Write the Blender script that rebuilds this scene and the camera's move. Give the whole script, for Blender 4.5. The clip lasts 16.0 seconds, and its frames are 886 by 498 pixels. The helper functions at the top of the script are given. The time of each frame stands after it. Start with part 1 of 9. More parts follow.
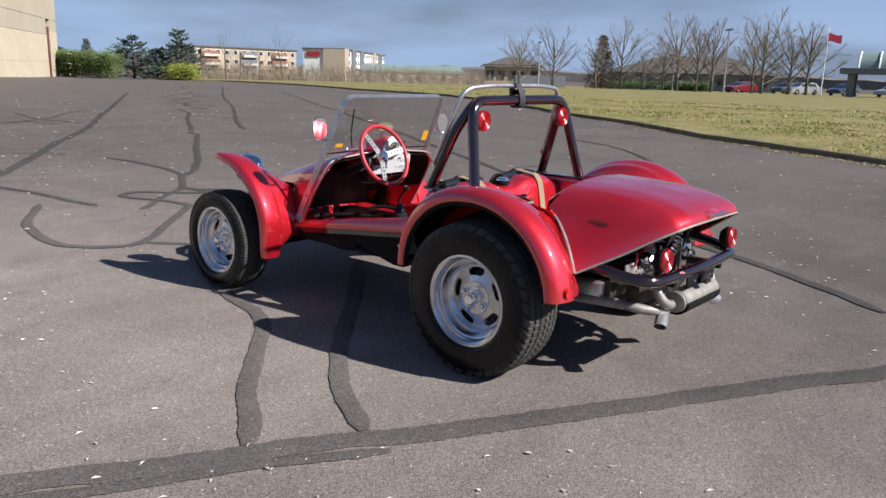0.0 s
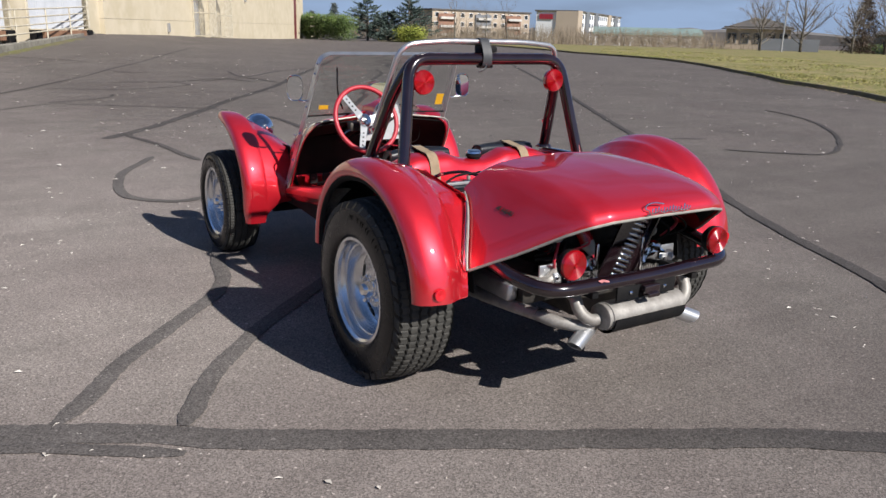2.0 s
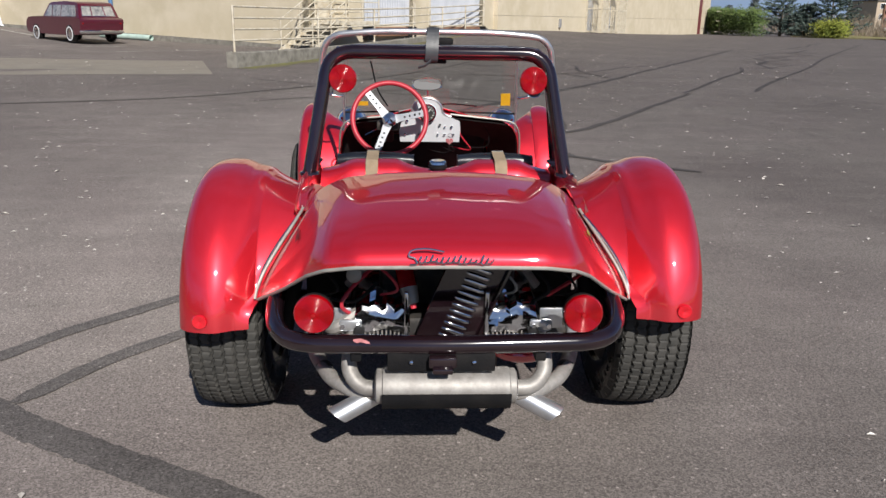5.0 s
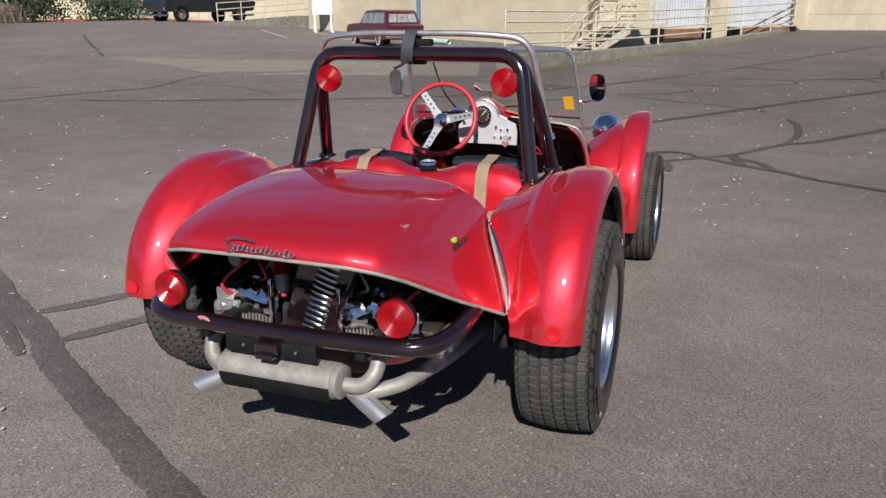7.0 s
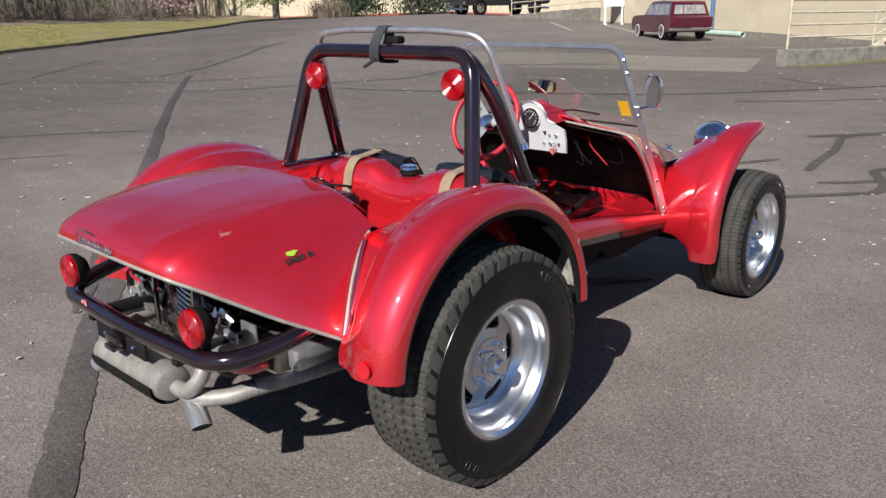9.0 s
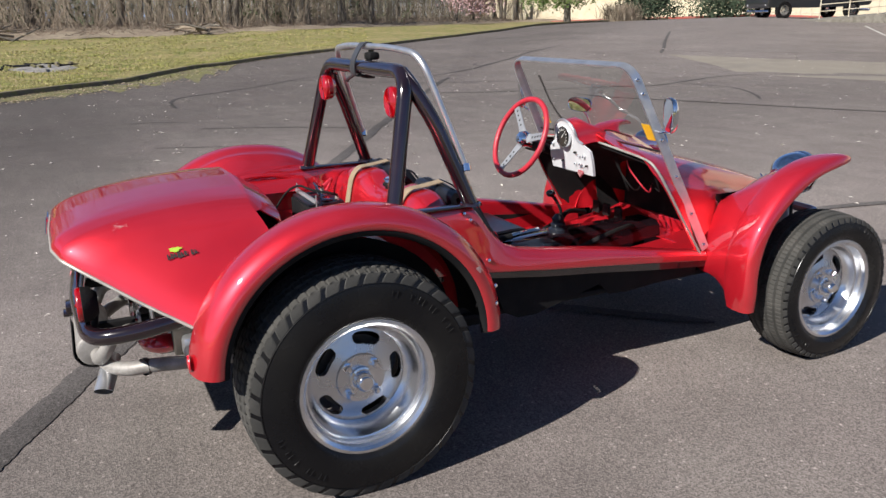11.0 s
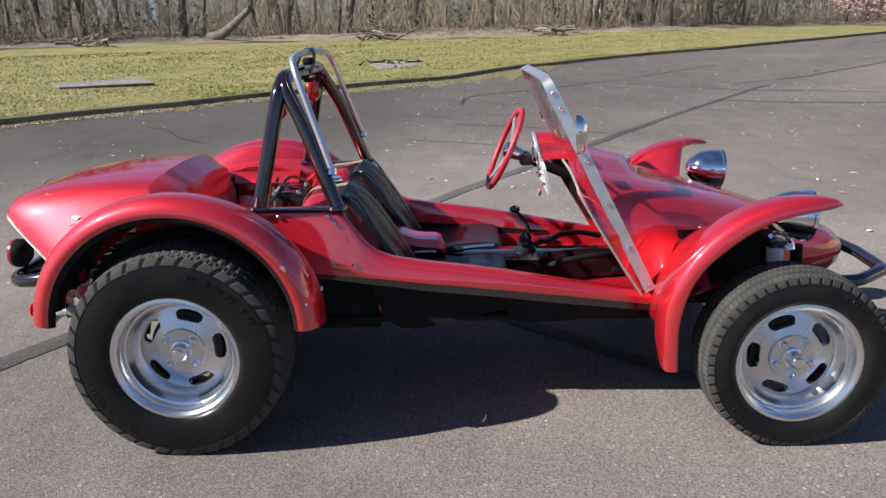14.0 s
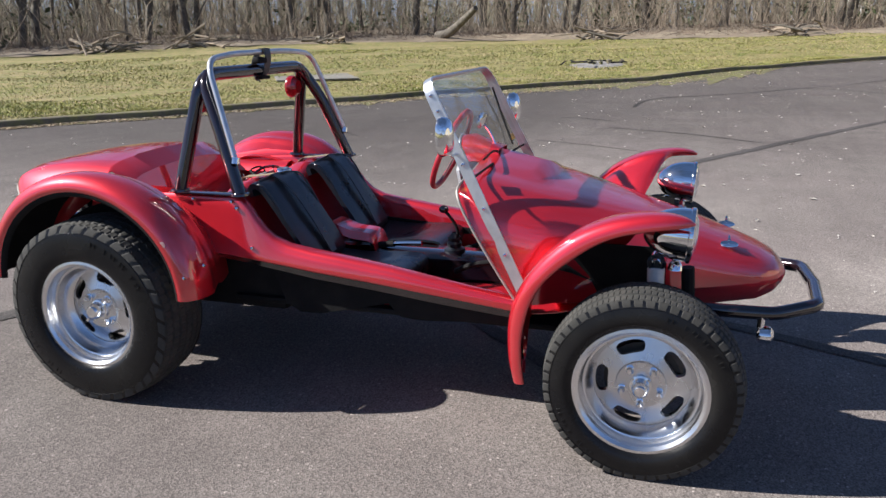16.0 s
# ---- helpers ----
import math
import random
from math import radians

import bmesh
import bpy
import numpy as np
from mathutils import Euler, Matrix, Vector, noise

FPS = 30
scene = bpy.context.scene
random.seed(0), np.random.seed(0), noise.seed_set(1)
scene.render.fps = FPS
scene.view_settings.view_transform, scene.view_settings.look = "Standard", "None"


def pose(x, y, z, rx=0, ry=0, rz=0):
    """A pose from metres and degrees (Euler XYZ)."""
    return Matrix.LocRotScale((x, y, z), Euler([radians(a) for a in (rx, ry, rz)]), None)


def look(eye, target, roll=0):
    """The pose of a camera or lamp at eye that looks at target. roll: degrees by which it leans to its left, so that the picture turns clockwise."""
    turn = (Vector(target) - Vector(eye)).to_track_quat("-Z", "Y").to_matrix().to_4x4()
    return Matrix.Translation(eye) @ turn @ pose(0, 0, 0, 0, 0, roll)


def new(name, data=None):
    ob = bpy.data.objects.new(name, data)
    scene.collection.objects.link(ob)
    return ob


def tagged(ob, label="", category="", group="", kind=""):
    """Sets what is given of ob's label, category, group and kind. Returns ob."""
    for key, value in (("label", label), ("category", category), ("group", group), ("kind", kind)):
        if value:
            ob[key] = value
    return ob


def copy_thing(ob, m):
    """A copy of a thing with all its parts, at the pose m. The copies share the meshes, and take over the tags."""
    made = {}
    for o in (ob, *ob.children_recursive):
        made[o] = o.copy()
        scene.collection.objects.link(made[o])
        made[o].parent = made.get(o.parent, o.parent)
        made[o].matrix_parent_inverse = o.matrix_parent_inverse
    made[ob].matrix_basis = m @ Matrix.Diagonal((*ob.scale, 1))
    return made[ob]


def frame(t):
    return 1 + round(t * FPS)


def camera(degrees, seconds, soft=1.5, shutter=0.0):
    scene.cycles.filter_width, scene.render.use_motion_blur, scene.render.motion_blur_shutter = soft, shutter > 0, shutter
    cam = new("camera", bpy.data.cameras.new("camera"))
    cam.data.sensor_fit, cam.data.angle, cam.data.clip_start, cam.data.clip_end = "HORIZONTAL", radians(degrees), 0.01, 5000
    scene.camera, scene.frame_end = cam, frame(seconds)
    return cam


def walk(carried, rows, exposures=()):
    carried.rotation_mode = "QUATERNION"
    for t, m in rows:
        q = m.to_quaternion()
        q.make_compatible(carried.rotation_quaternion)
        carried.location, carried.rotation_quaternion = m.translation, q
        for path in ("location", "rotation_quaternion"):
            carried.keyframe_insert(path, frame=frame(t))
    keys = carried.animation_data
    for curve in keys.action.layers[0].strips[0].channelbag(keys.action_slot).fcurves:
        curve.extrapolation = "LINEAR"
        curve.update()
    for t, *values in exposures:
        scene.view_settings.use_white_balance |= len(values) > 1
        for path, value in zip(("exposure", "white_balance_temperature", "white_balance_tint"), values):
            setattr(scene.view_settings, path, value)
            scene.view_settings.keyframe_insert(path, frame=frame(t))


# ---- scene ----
cam = camera(59.8, 16.0)
METRES, EYE, TURN = 10.0, 1.35, -49.0
ROWS = [
    (0.0, 0.0, 0.0, 0.0, 0.32, -12.9, -1.41),
    (0.5, 0.0371, 0.0126, 0.0007, 3.91, -13.68, -1.39),
    (1.0, 0.0654, 0.0332, -0.0008, 7.95, -14.5, -1.4),
    (1.5, 0.0924, 0.0562, -0.0001, 12.46, -15.28, -1.38),
    (2.0, 0.1245, 0.0698, -0.001, 17.24, -15.91, -1.42),
    (2.5, 0.1483, 0.0913, -0.0023, 22.1, -16.28, -1.3),
    (3.0, 0.1702, 0.1168, -0.0001, 26.87, -16.44, -1.12),
    (3.5, 0.1976, 0.1358, -0.0006, 31.57, -16.51, -0.87),
    (4.0, 0.2206, 0.16, -0.0009, 36.35, -16.6, -0.85),
    (4.5, 0.2374, 0.1861, -0.0002, 41.33, -16.76, -0.91),
    (7.0, 0.322, 0.3174, -0.0002, 69.11, -16.72, 0.2),
    (7.5, 0.3214, 0.35, 0.001, 74.44, -16.65, 0.59),
    (8.0, 0.3252, 0.3803, -0.0, 79.87, -16.77, 0.69),
    (8.5, 0.3305, 0.413, 0.0014, 85.42, -16.88, 0.8),
    (9.0, 0.3212, 0.4407, -0.0001, 91.11, -17.07, 0.81),
    (9.5, 0.3151, 0.4653, 0.002, 96.66, -17.07, 0.74),
    (10.0, 0.3142, 0.4984, 0.0025, 102.02, -16.94, 0.75),
    (12.5, 0.2514, 0.6265, 0.0037, 127.62, -16.03, 1.11),
    (13.0, 0.2382, 0.6534, 0.0024, 132.03, -16.01, 1.0),
    (13.5, 0.221, 0.6734, 0.0009, 136.06, -16.05, 0.92),
    (14.0, 0.1991, 0.6878, 0.0026, 139.56, -16.04, 0.98),
    (14.5, 0.1771, 0.7112, 0.0022, 143.36, -15.97, 1.1),
    (15.0, 0.1546, 0.7309, 0.0032, 147.48, -15.88, 1.12),
    (15.5, 0.1266, 0.7407, 0.0039, 152.07, -15.78, 1.11),
    (16.0, 0.0996, 0.7595, 0.0019, 156.8, -15.83, 0.81),
]
walk(cam, [(t, pose(-3.385, -2.098, EYE, 0, 0, TURN) @ pose(METRES * x, METRES * y, METRES * z, 90 + pitch, roll, yaw)) for t, x, y, z, yaw, pitch, roll in ROWS],
     exposures=[(0.0, 0.66, 6450, 9), (3.5, 0.39, 6450, 9), (7.0, 0.36, 6450, 9), (9.0, 0.52, 6500, 9), (12.5, 0.80, 6450, 9), (16.0, 0.97, 6350, 9)])

# ---- sky and sun ----
SUN_TO = Vector((0.36, -1.27, 1.0)).normalized()
world = bpy.data.worlds.new("sky")
scene.world = world
world.use_nodes = True
wn = world.node_tree.nodes
wl = world.node_tree.links
sky = wn.new("ShaderNodeTexSky")
sky.sky_type = "NISHITA"
sky.sun_disc = False
sky.sun_elevation = math.asin(SUN_TO.z)
sky.sun_rotation = math.atan2(SUN_TO.x, SUN_TO.y)
sky.air_density, sky.dust_density, sky.ozone_density = 1.1, 1.1, 1.4
coord = wn.new("ShaderNodeTexCoord")
squash = wn.new("ShaderNodeMapping")
squash.inputs["Scale"].default_value = (1.0, 1.0, 4.5)
cloud = wn.new("ShaderNodeTexNoise")
cloud.inputs["Scale"].default_value, cloud.inputs["Detail"].default_value = 2.4, 7.0
ramp = wn.new("ShaderNodeValToRGB")
ramp.color_ramp.elements[0].position, ramp.color_ramp.elements[1].position = 0.16, 0.56
veil = wn.new("ShaderNodeMix")
veil.data_type = "RGBA"
# the veil of cloud is white near the horizon and thins to a clear blue higher up
tone = wn.new("ShaderNodeMix")
tone.data_type = "RGBA"
tone.inputs["A"].default_value, tone.inputs["B"].default_value = (8.0, 15.0, 34.0, 1), (16.0, 21.6, 32.0, 1)
whiten = wn.new("ShaderNodeMapRange")
whiten.inputs["From Min"].default_value, whiten.inputs["From Max"].default_value = 0.06, 0.30
whiten.inputs["To Min"].default_value, whiten.inputs["To Max"].default_value = 1.0, 0.0
wl.new(whiten.outputs["Result"], tone.inputs["Factor"])
wl.new(tone.outputs["Result"], veil.inputs["B"])
soften = wn.new("ShaderNodeMath")
soften.operation = "MULTIPLY"
wl.new(coord.outputs["Generated"], squash.inputs["Vector"])
wl.new(squash.outputs["Vector"], cloud.inputs["Vector"])
wl.new(cloud.outputs["Fac"], ramp.inputs["Fac"])
low_sky = wn.new("ShaderNodeSeparateXYZ")
thin = wn.new("ShaderNodeMapRange")
thin.inputs["From Min"].default_value, thin.inputs["From Max"].default_value = 0.06, 0.70
thin.inputs["To Min"].default_value, thin.inputs["To Max"].default_value = 1.0, 0.22
wl.new(coord.outputs["Generated"], low_sky.inputs[0])
wl.new(low_sky.outputs["Z"], thin.inputs["Value"])
wl.new(low_sky.outputs["Z"], whiten.inputs["Value"])
wl.new(ramp.outputs["Color"], soften.inputs[0])
wl.new(thin.outputs["Result"], soften.inputs[1])
wl.new(soften.outputs[0], veil.inputs["Factor"])
wl.new(sky.outputs["Color"], veil.inputs["A"])
wl.new(veil.outputs["Result"], wn["Background"].inputs["Color"])
wn["Background"].inputs["Strength"].default_value = 0.0142

sun = new("sun", bpy.data.lights.new("sun", "SUN"))
sun.data.energy, sun.data.angle, sun.data.color = 5.0, radians(0.55), (1.0, 0.95, 0.89)
sun.matrix_world = look((0, 0, 30), Vector((0, 0, 30)) - SUN_TO)

# ---- materials ----
def material(name, color, rough=0.5, metal=0.0, coat=0.0, tones=(), tone_scale=6.0, grain=0.0, grain_scale=200.0, bump=0.0, bump_scale=80.0,
             rough_var=0.0, spec=0.5, island=0.0, each=0.0):
    """A procedural surface: a base colour, broad blotches towards the tones, fine grain, relief and uneven gloss."""
    m = bpy.data.materials.new(name)
    m.use_nodes = True
    nt = m.node_tree
    n, l = nt.nodes, nt.links
    b = n["Principled BSDF"]
    b.inputs["Metallic"].default_value = metal
    b.inputs["Roughness"].default_value = rough
    b.inputs["Specular IOR Level"].default_value = spec
    b.inputs["Coat Weight"].default_value = coat
    b.inputs["Coat Roughness"].default_value = 0.03
    b.inputs["Coat IOR"].default_value = 1.75
    tex = n.new("ShaderNodeTexCoord")
    last = n.new("ShaderNodeRGB")
    last.outputs[0].default_value = (*color, 1)
    out = last.outputs[0]
    for k, tone in enumerate(tones):
        noise_a = n.new("ShaderNodeTexNoise")
        noise_a.inputs["Scale"].default_value = tone_scale * (1 + 2.7 * k)
        noise_a.inputs["Detail"].default_value = 6
        l.new(tex.outputs["Object"], noise_a.inputs["Vector"])
        r = n.new("ShaderNodeValToRGB")
        r.color_ramp.elements[0].position, r.color_ramp.elements[1].position = 0.42, 0.68
        l.new(noise_a.outputs["Fac"], r.inputs["Fac"])
        mix = n.new("ShaderNodeMix")
        mix.data_type = "RGBA"
        mix.inputs["B"].default_value = (*tone, 1)
        l.new(r.outputs["Color"], mix.inputs["Factor"])
        l.new(out, mix.inputs["A"])
        out = mix.outputs["Result"]
    if grain or island or each:
        hsv = n.new("ShaderNodeHueSaturation")
        l.new(out, hsv.inputs["Color"])
        value = n.new("ShaderNodeMath")
        value.operation = "MULTIPLY_ADD"
        if grain:
            g = n.new("ShaderNodeTexNoise")
            g.inputs["Scale"].default_value, g.inputs["Detail"].default_value = grain_scale, 3
            l.new(tex.outputs["Object"], g.inputs["Vector"])
            l.new(g.outputs["Fac"], value.inputs[0])
            amount = grain
        elif island:
            g = n.new("ShaderNodeNewGeometry")
            l.new(g.outputs["Random Per Island"], value.inputs[0])
            amount = island
        else:
            g = n.new("ShaderNodeObjectInfo")
            l.new(g.outputs["Random"], value.inputs[0])
            amount = each
        value.inputs[1].default_value, value.inputs[2].default_value = 2 * amount, 1 - amount
        l.new(value.outputs[0], hsv.inputs["Value"])
        out = hsv.outputs["Color"]
    l.new(out, b.inputs["Base Color"])
    if rough_var:
        rn = n.new("ShaderNodeTexNoise")
        rn.inputs["Scale"].default_value, rn.inputs["Detail"].default_value = 9, 5
        l.new(tex.outputs["Object"], rn.inputs["Vector"])
        ra = n.new("ShaderNodeMath")
        ra.operation = "MULTIPLY_ADD"
        ra.inputs[1].default_value, ra.inputs[2].default_value = 2 * rough_var, rough - rough_var
        l.new(rn.outputs["Fac"], ra.inputs[0])
        l.new(ra.outputs[0], b.inputs["Roughness"])
    if bump:
        bn = n.new("ShaderNodeTexNoise")
        bn.inputs["Scale"].default_value, bn.inputs["Detail"].default_value = bump_scale, 4
        l.new(tex.outputs["Object"], bn.inputs["Vector"])
        bp = n.new("ShaderNodeBump")
        bp.inputs["Strength"].default_value, bp.inputs["Distance"].default_value = bump, 0.004
        l.new(bn.outputs["Fac"], bp.inputs["Height"])
        l.new(bp.outputs["Normal"], b.inputs["Normal"])
    return m


RED = material("candy_red_paint", (0.58, 0.012, 0.025), 0.42, 0.58, 1.0, [(0.64, 0.018, 0.032)], 3.0, 0.22, 900.0, 0.012, 3.0, 0.05, spec=0.3)
RED.node_tree.nodes["Principled BSDF"].inputs["Coat IOR"].default_value = 2.0
BLACK_PAINT = material("black_gloss_paint", (0.009, 0.004, 0.006), 0.14, 0.0, 0.7, [(0.016, 0.008, 0.010)], 8.0, rough_var=0.05)
CHROME = material("chrome", (0.82, 0.83, 0.85), 0.05, 1.0, rough_var=0.03)
ALUMINIUM = material("polished_aluminium", (0.66, 0.67, 0.69), 0.34, 0.85, tones=[(0.54, 0.55, 0.57)], tone_scale=20, rough_var=0.08, bump=0.03, bump_scale=300)
RIM_ALLOY = material("cast_alloy", (0.70, 0.71, 0.73), 0.27, 0.96, tones=[(0.64, 0.65, 0.67)], tone_scale=3, rough_var=0.05)
RIM_POLISH = material("polished_rim", (0.80, 0.81, 0.83), 0.25, 1.0, tones=[(0.74, 0.75, 0.77)], tone_scale=4, rough_var=0.05)
RUBBER = material("tyre_sidewall", (0.007, 0.007, 0.008), 0.26, spec=0.27, tones=[(0.014, 0.0135, 0.013)], tone_scale=5, grain=0.15, bump=0.08, bump_scale=300, rough_var=0.1)
TREAD = material("tyre_tread", (0.034, 0.033, 0.030), 0.8, tones=[(0.056, 0.053, 0.048)], tone_scale=14, grain=0.3, grain_scale=500, bump=0.2, bump_scale=500)
VINYL = material("black_vinyl", (0.009, 0.011, 0.016), 0.30, tones=[(0.015, 0.018, 0.026)], tone_scale=9, bump=0.15, bump_scale=260, rough_var=0.1)
UNDERSEAL = material("black_underseal", (0.006, 0.006, 0.007), 0.75, spec=0.2, tones=[(0.012, 0.011, 0.011)], tone_scale=12, bump=0.3, bump_scale=120)
IRON = material("oily_iron", (0.03, 0.028, 0.027), 0.55, 0.4, tones=[(0.08, 0.07, 0.06)], tone_scale=18, bump=0.2)
EXHAUST = material("aluminised_exhaust", (0.27, 0.255, 0.24), 0.55, 0.35, tones=[(0.20, 0.185, 0.17), (0.33, 0.315, 0.295)], tone_scale=7, grain=0.18, grain_scale=120, bump=0.10, bump_scale=90, rough_var=0.1)
LENS = material("red_lens", (0.30, 0.0006, 0.004), 0.26, 0.0, coat=0.8, tones=[(0.22, 0.0006, 0.003)], tone_scale=30, spec=0.4)
AMBER = material("yellow_sticker", (0.75, 0.42, 0.02), 0.4, tones=[(0.7, 0.36, 0.02)], tone_scale=30)
TAN = material("tan_webbing", (0.27, 0.205, 0.135), 0.85, tones=[(0.23, 0.17, 0.11)], tone_scale=30, grain=0.25, grain_scale=600, bump=0.3, bump_scale=600)
WHITE_PANEL = material("white_dash_panel", (0.60, 0.61, 0.63), 0.35, 0.1, tones=[(0.54, 0.55, 0.57)], tone_scale=12)
TORN = material("torn_label", (0.46, 0.30, 0.29), 0.7, tones=[(0.36, 0.12, 0.12)], tone_scale=90)
GREY_STRAP = material("grey_rubber_strap", (0.032, 0.035, 0.04), 0.45, tones=[(0.05, 0.052, 0.058)], tone_scale=20, bump=0.2)
RED_RIM = material("red_leather_rim", (0.42, 0.02, 0.035), 0.45, coat=0.2, tones=[(0.36, 0.015, 0.03)], tone_scale=30, bump=0.15, bump_scale=200)
PIPING = material("grey_edge_trim", (0.33, 0.32, 0.295), 0.5, 0.3, tones=[(0.25, 0.24, 0.22)], tone_scale=25)
SHOCK_WHITE = material("white_damper_paint", (0.7, 0.7, 0.68), 0.4, tones=[(0.6, 0.6, 0.57)], tone_scale=20)
GREEN_INK = material("green_ink", (0.35, 0.55, 0.05), 0.4, tones=[(0.3, 0.5, 0.04)], tone_scale=40)
BLACK_INK = material("black_ink", (0.02, 0.018, 0.018), 0.45, tones=[(0.03, 0.025, 0.02)], tone_scale=40)
WIRE_RED = material("red_cable", (0.5, 0.03, 0.05), 0.4, tones=[(0.4, 0.02, 0.04)], tone_scale=40)
SPOKE = material("satin_spoke", (0.30, 0.31, 0.33), 0.45, 0.35, tones=[(0.24, 0.25, 0.27)], tone_scale=30, rough_var=0.1)
REFLECTOR = material("red_reflector", (0.7, 0.006, 0.02), 0.25, 0.2, coat=1.0, tones=[(0.6, 0.005, 0.015)], tone_scale=60)
TIN = material("polished_tin", (0.66, 0.67, 0.69), 0.10, 1.0, tones=[(0.7, 0.71, 0.72)], tone_scale=25, rough_var=0.1, bump=0.12, bump_scale=25)
LAMP_GLASS = material("lamp_glass", (0.75, 0.77, 0.8), 0.08, 0.6, tones=[(0.6, 0.63, 0.66)], tone_scale=30)


def glass(name, tint):
    m = bpy.data.materials.new(name)
    m.use_nodes = True
    n, l = m.node_tree.nodes, m.node_tree.links
    n.remove(n["Principled BSDF"])
    clear, gloss, mix, facing = (n.new("ShaderNodeBsdfTransparent"), n.new("ShaderNodeBsdfGlossy"), n.new("ShaderNodeMixShader"), n.new("ShaderNodeLayerWeight"))
    clear.inputs["Color"].default_value = (*tint, 1)
    gloss.inputs["Roughness"].default_value = 0.02
    power, scale = n.new("ShaderNodeMath"), n.new("ShaderNodeMath")
    power.operation, scale.operation = "POWER", "MULTIPLY_ADD"
    power.inputs[1].default_value = 3.0
    scale.inputs[1].default_value, scale.inputs[2].default_value = 0.85, 0.055
    l.new(facing.outputs["Facing"], power.inputs[0])
    l.new(power.outputs[0], scale.inputs[0])
    l.new(scale.outputs[0], mix.inputs["Fac"])
    l.new(clear.outputs[0], mix.inputs[1])
    l.new(gloss.outputs[0], mix.inputs[2])
    l.new(mix.outputs[0], n["Material Output"].inputs["Surface"])
    return m


GLASS = glass("windscreen_glass", (0.86, 0.88, 0.87))

# ---- mesh helpers ----
class Geo:
    """Vertices and faces of one mesh, gathered piece by piece."""

    def __init__(self):
        self.v, self.f = [], []

    def add(self, verts, faces, m=None):
        k = len(self.v)
        self.v += [tuple(m @ Vector(p)) if m else tuple(p) for p in verts]
        self.f += [tuple(i + k for i in face) for face in faces]
        return self

    def grid(self, rows, closed=False, caps=False, m=None):
        """A skin over rows of points; closed: each row is a ring."""
        c = len(rows[0])
        verts = [p for row in rows for p in row]
        faces = []
        for i in range(len(rows) - 1):
            for j in range(c if closed else c - 1):
                a, b = i * c + j, i * c + (j + 1) % c
                faces.append((a, b, b + c, a + c))
        if caps:
            faces.append(tuple(range(c))[::-1])
            faces.append(tuple(range((len(rows) - 1) * c, len(rows) * c)))
        return self.add(verts, faces, m)

    def box(self, x0, x1, y0, y1, z0, z1, bevel=0.0, m=None):
        bm = bmesh.new()
        bmesh.ops.create_cube(bm, size=1.0)
        for v in bm.verts:
            v.co = Vector(((x0 + x1) / 2 + v.co.x * (x1 - x0), (y0 + y1) / 2 + v.co.y * (y1 - y0), (z0 + z1) / 2 + v.co.z * (z1 - z0)))
        if bevel:
            bmesh.ops.bevel(bm, geom=bm.edges[:], offset=bevel, segments=2, affect="EDGES", profile=0.5)
        bm.verts.index_update()
        self.add([v.co[:] for v in bm.verts], [[v.index for v in f.verts] for f in bm.faces], m)
        bm.free()
        return self

    def tube(self, points, radius, n=10, round_by=0.0, caps=True, m=None, flat=1.0):
        pts = rounded([Vector(p) for p in points], round_by) if round_by else [Vector(p) for p in points]
        radii = radius if isinstance(radius, (list, tuple)) else [radius] * len(pts)
        rows, side = [], None
        for i, p in enumerate(pts):
            way = (pts[min(i + 1, len(pts) - 1)] - pts[max(i - 1, 0)]).normalized()
            if side is None:
                side = way.orthogonal().normalized()
            side = (side - way * side.dot(way)).normalized()
            up = way.cross(side)
            rows.append([p + (side * math.cos(a) * flat + up * math.sin(a)) * radii[i] for a in (2 * math.pi * k / n for k in range(n))])
        return self.grid(rows, closed=True, caps=caps, m=m)

    def lathe(self, profile, n=48, m=None, closed_profile=False):
        """Turns a profile of (along, radius) about the x axis."""
        rows = [[(x, r * math.cos(a), r * math.sin(a)) for a in (2 * math.pi * k / n for k in range(n))] for x, r in profile]
        if closed_profile:
            rows.append(rows[0])
        return self.grid(rows, closed=True, m=m)

    def ball(self, c, r, n=12, scale=(1, 1, 1)):
        rows = [[(c[0] + r * scale[0] * math.sin(b) * math.cos(a), c[1] + r * scale[1] * math.sin(b) * math.sin(a), c[2] + r * scale[2] * math.cos(b))
                 for a in (2 * math.pi * k / n for k in range(n))] for b in (math.pi * (0.02 + 0.96 * i / (n // 2)) for i in range(n // 2 + 1))]
        return self.grid(rows, closed=True, caps=True)


def rounded(pts, r, steps=6):
    """A polyline with its corners rounded by r."""
    out = [pts[0]]
    for a, b, c in zip(pts, pts[1:], pts[2:]):
        p = b + (a - b).normalized() * min(r, (a - b).length * 0.48)
        q = b + (c - b).normalized() * min(r, (c - b).length * 0.48)
        for i in range(steps + 1):
            s = i / steps
            out.append(p * (1 - s) ** 2 + b * 2 * s * (1 - s) + q * s * s)
    return out + [pts[-1]]


def spline(points, steps):
    """A smooth curve through the points."""
    p = [Vector(q) for q in points]
    p = [2 * p[0] - p[1]] + p + [2 * p[-1] - p[-2]]
    out = []
    for i in range(1, len(p) - 2):
        for k in range(steps):
            t = k / steps
            out.append(0.5 * (2 * p[i] + (p[i + 1] - p[i - 1]) * t + (2 * p[i - 1] - 5 * p[i] + 4 * p[i + 1] - p[i + 2]) * t * t
                              + (3 * p[i] - p[i - 1] - 3 * p[i + 1] + p[i + 2]) * t ** 3))
    return out + [p[-2]]


def lerp(a, b, t):
    return a + (b - a) * t


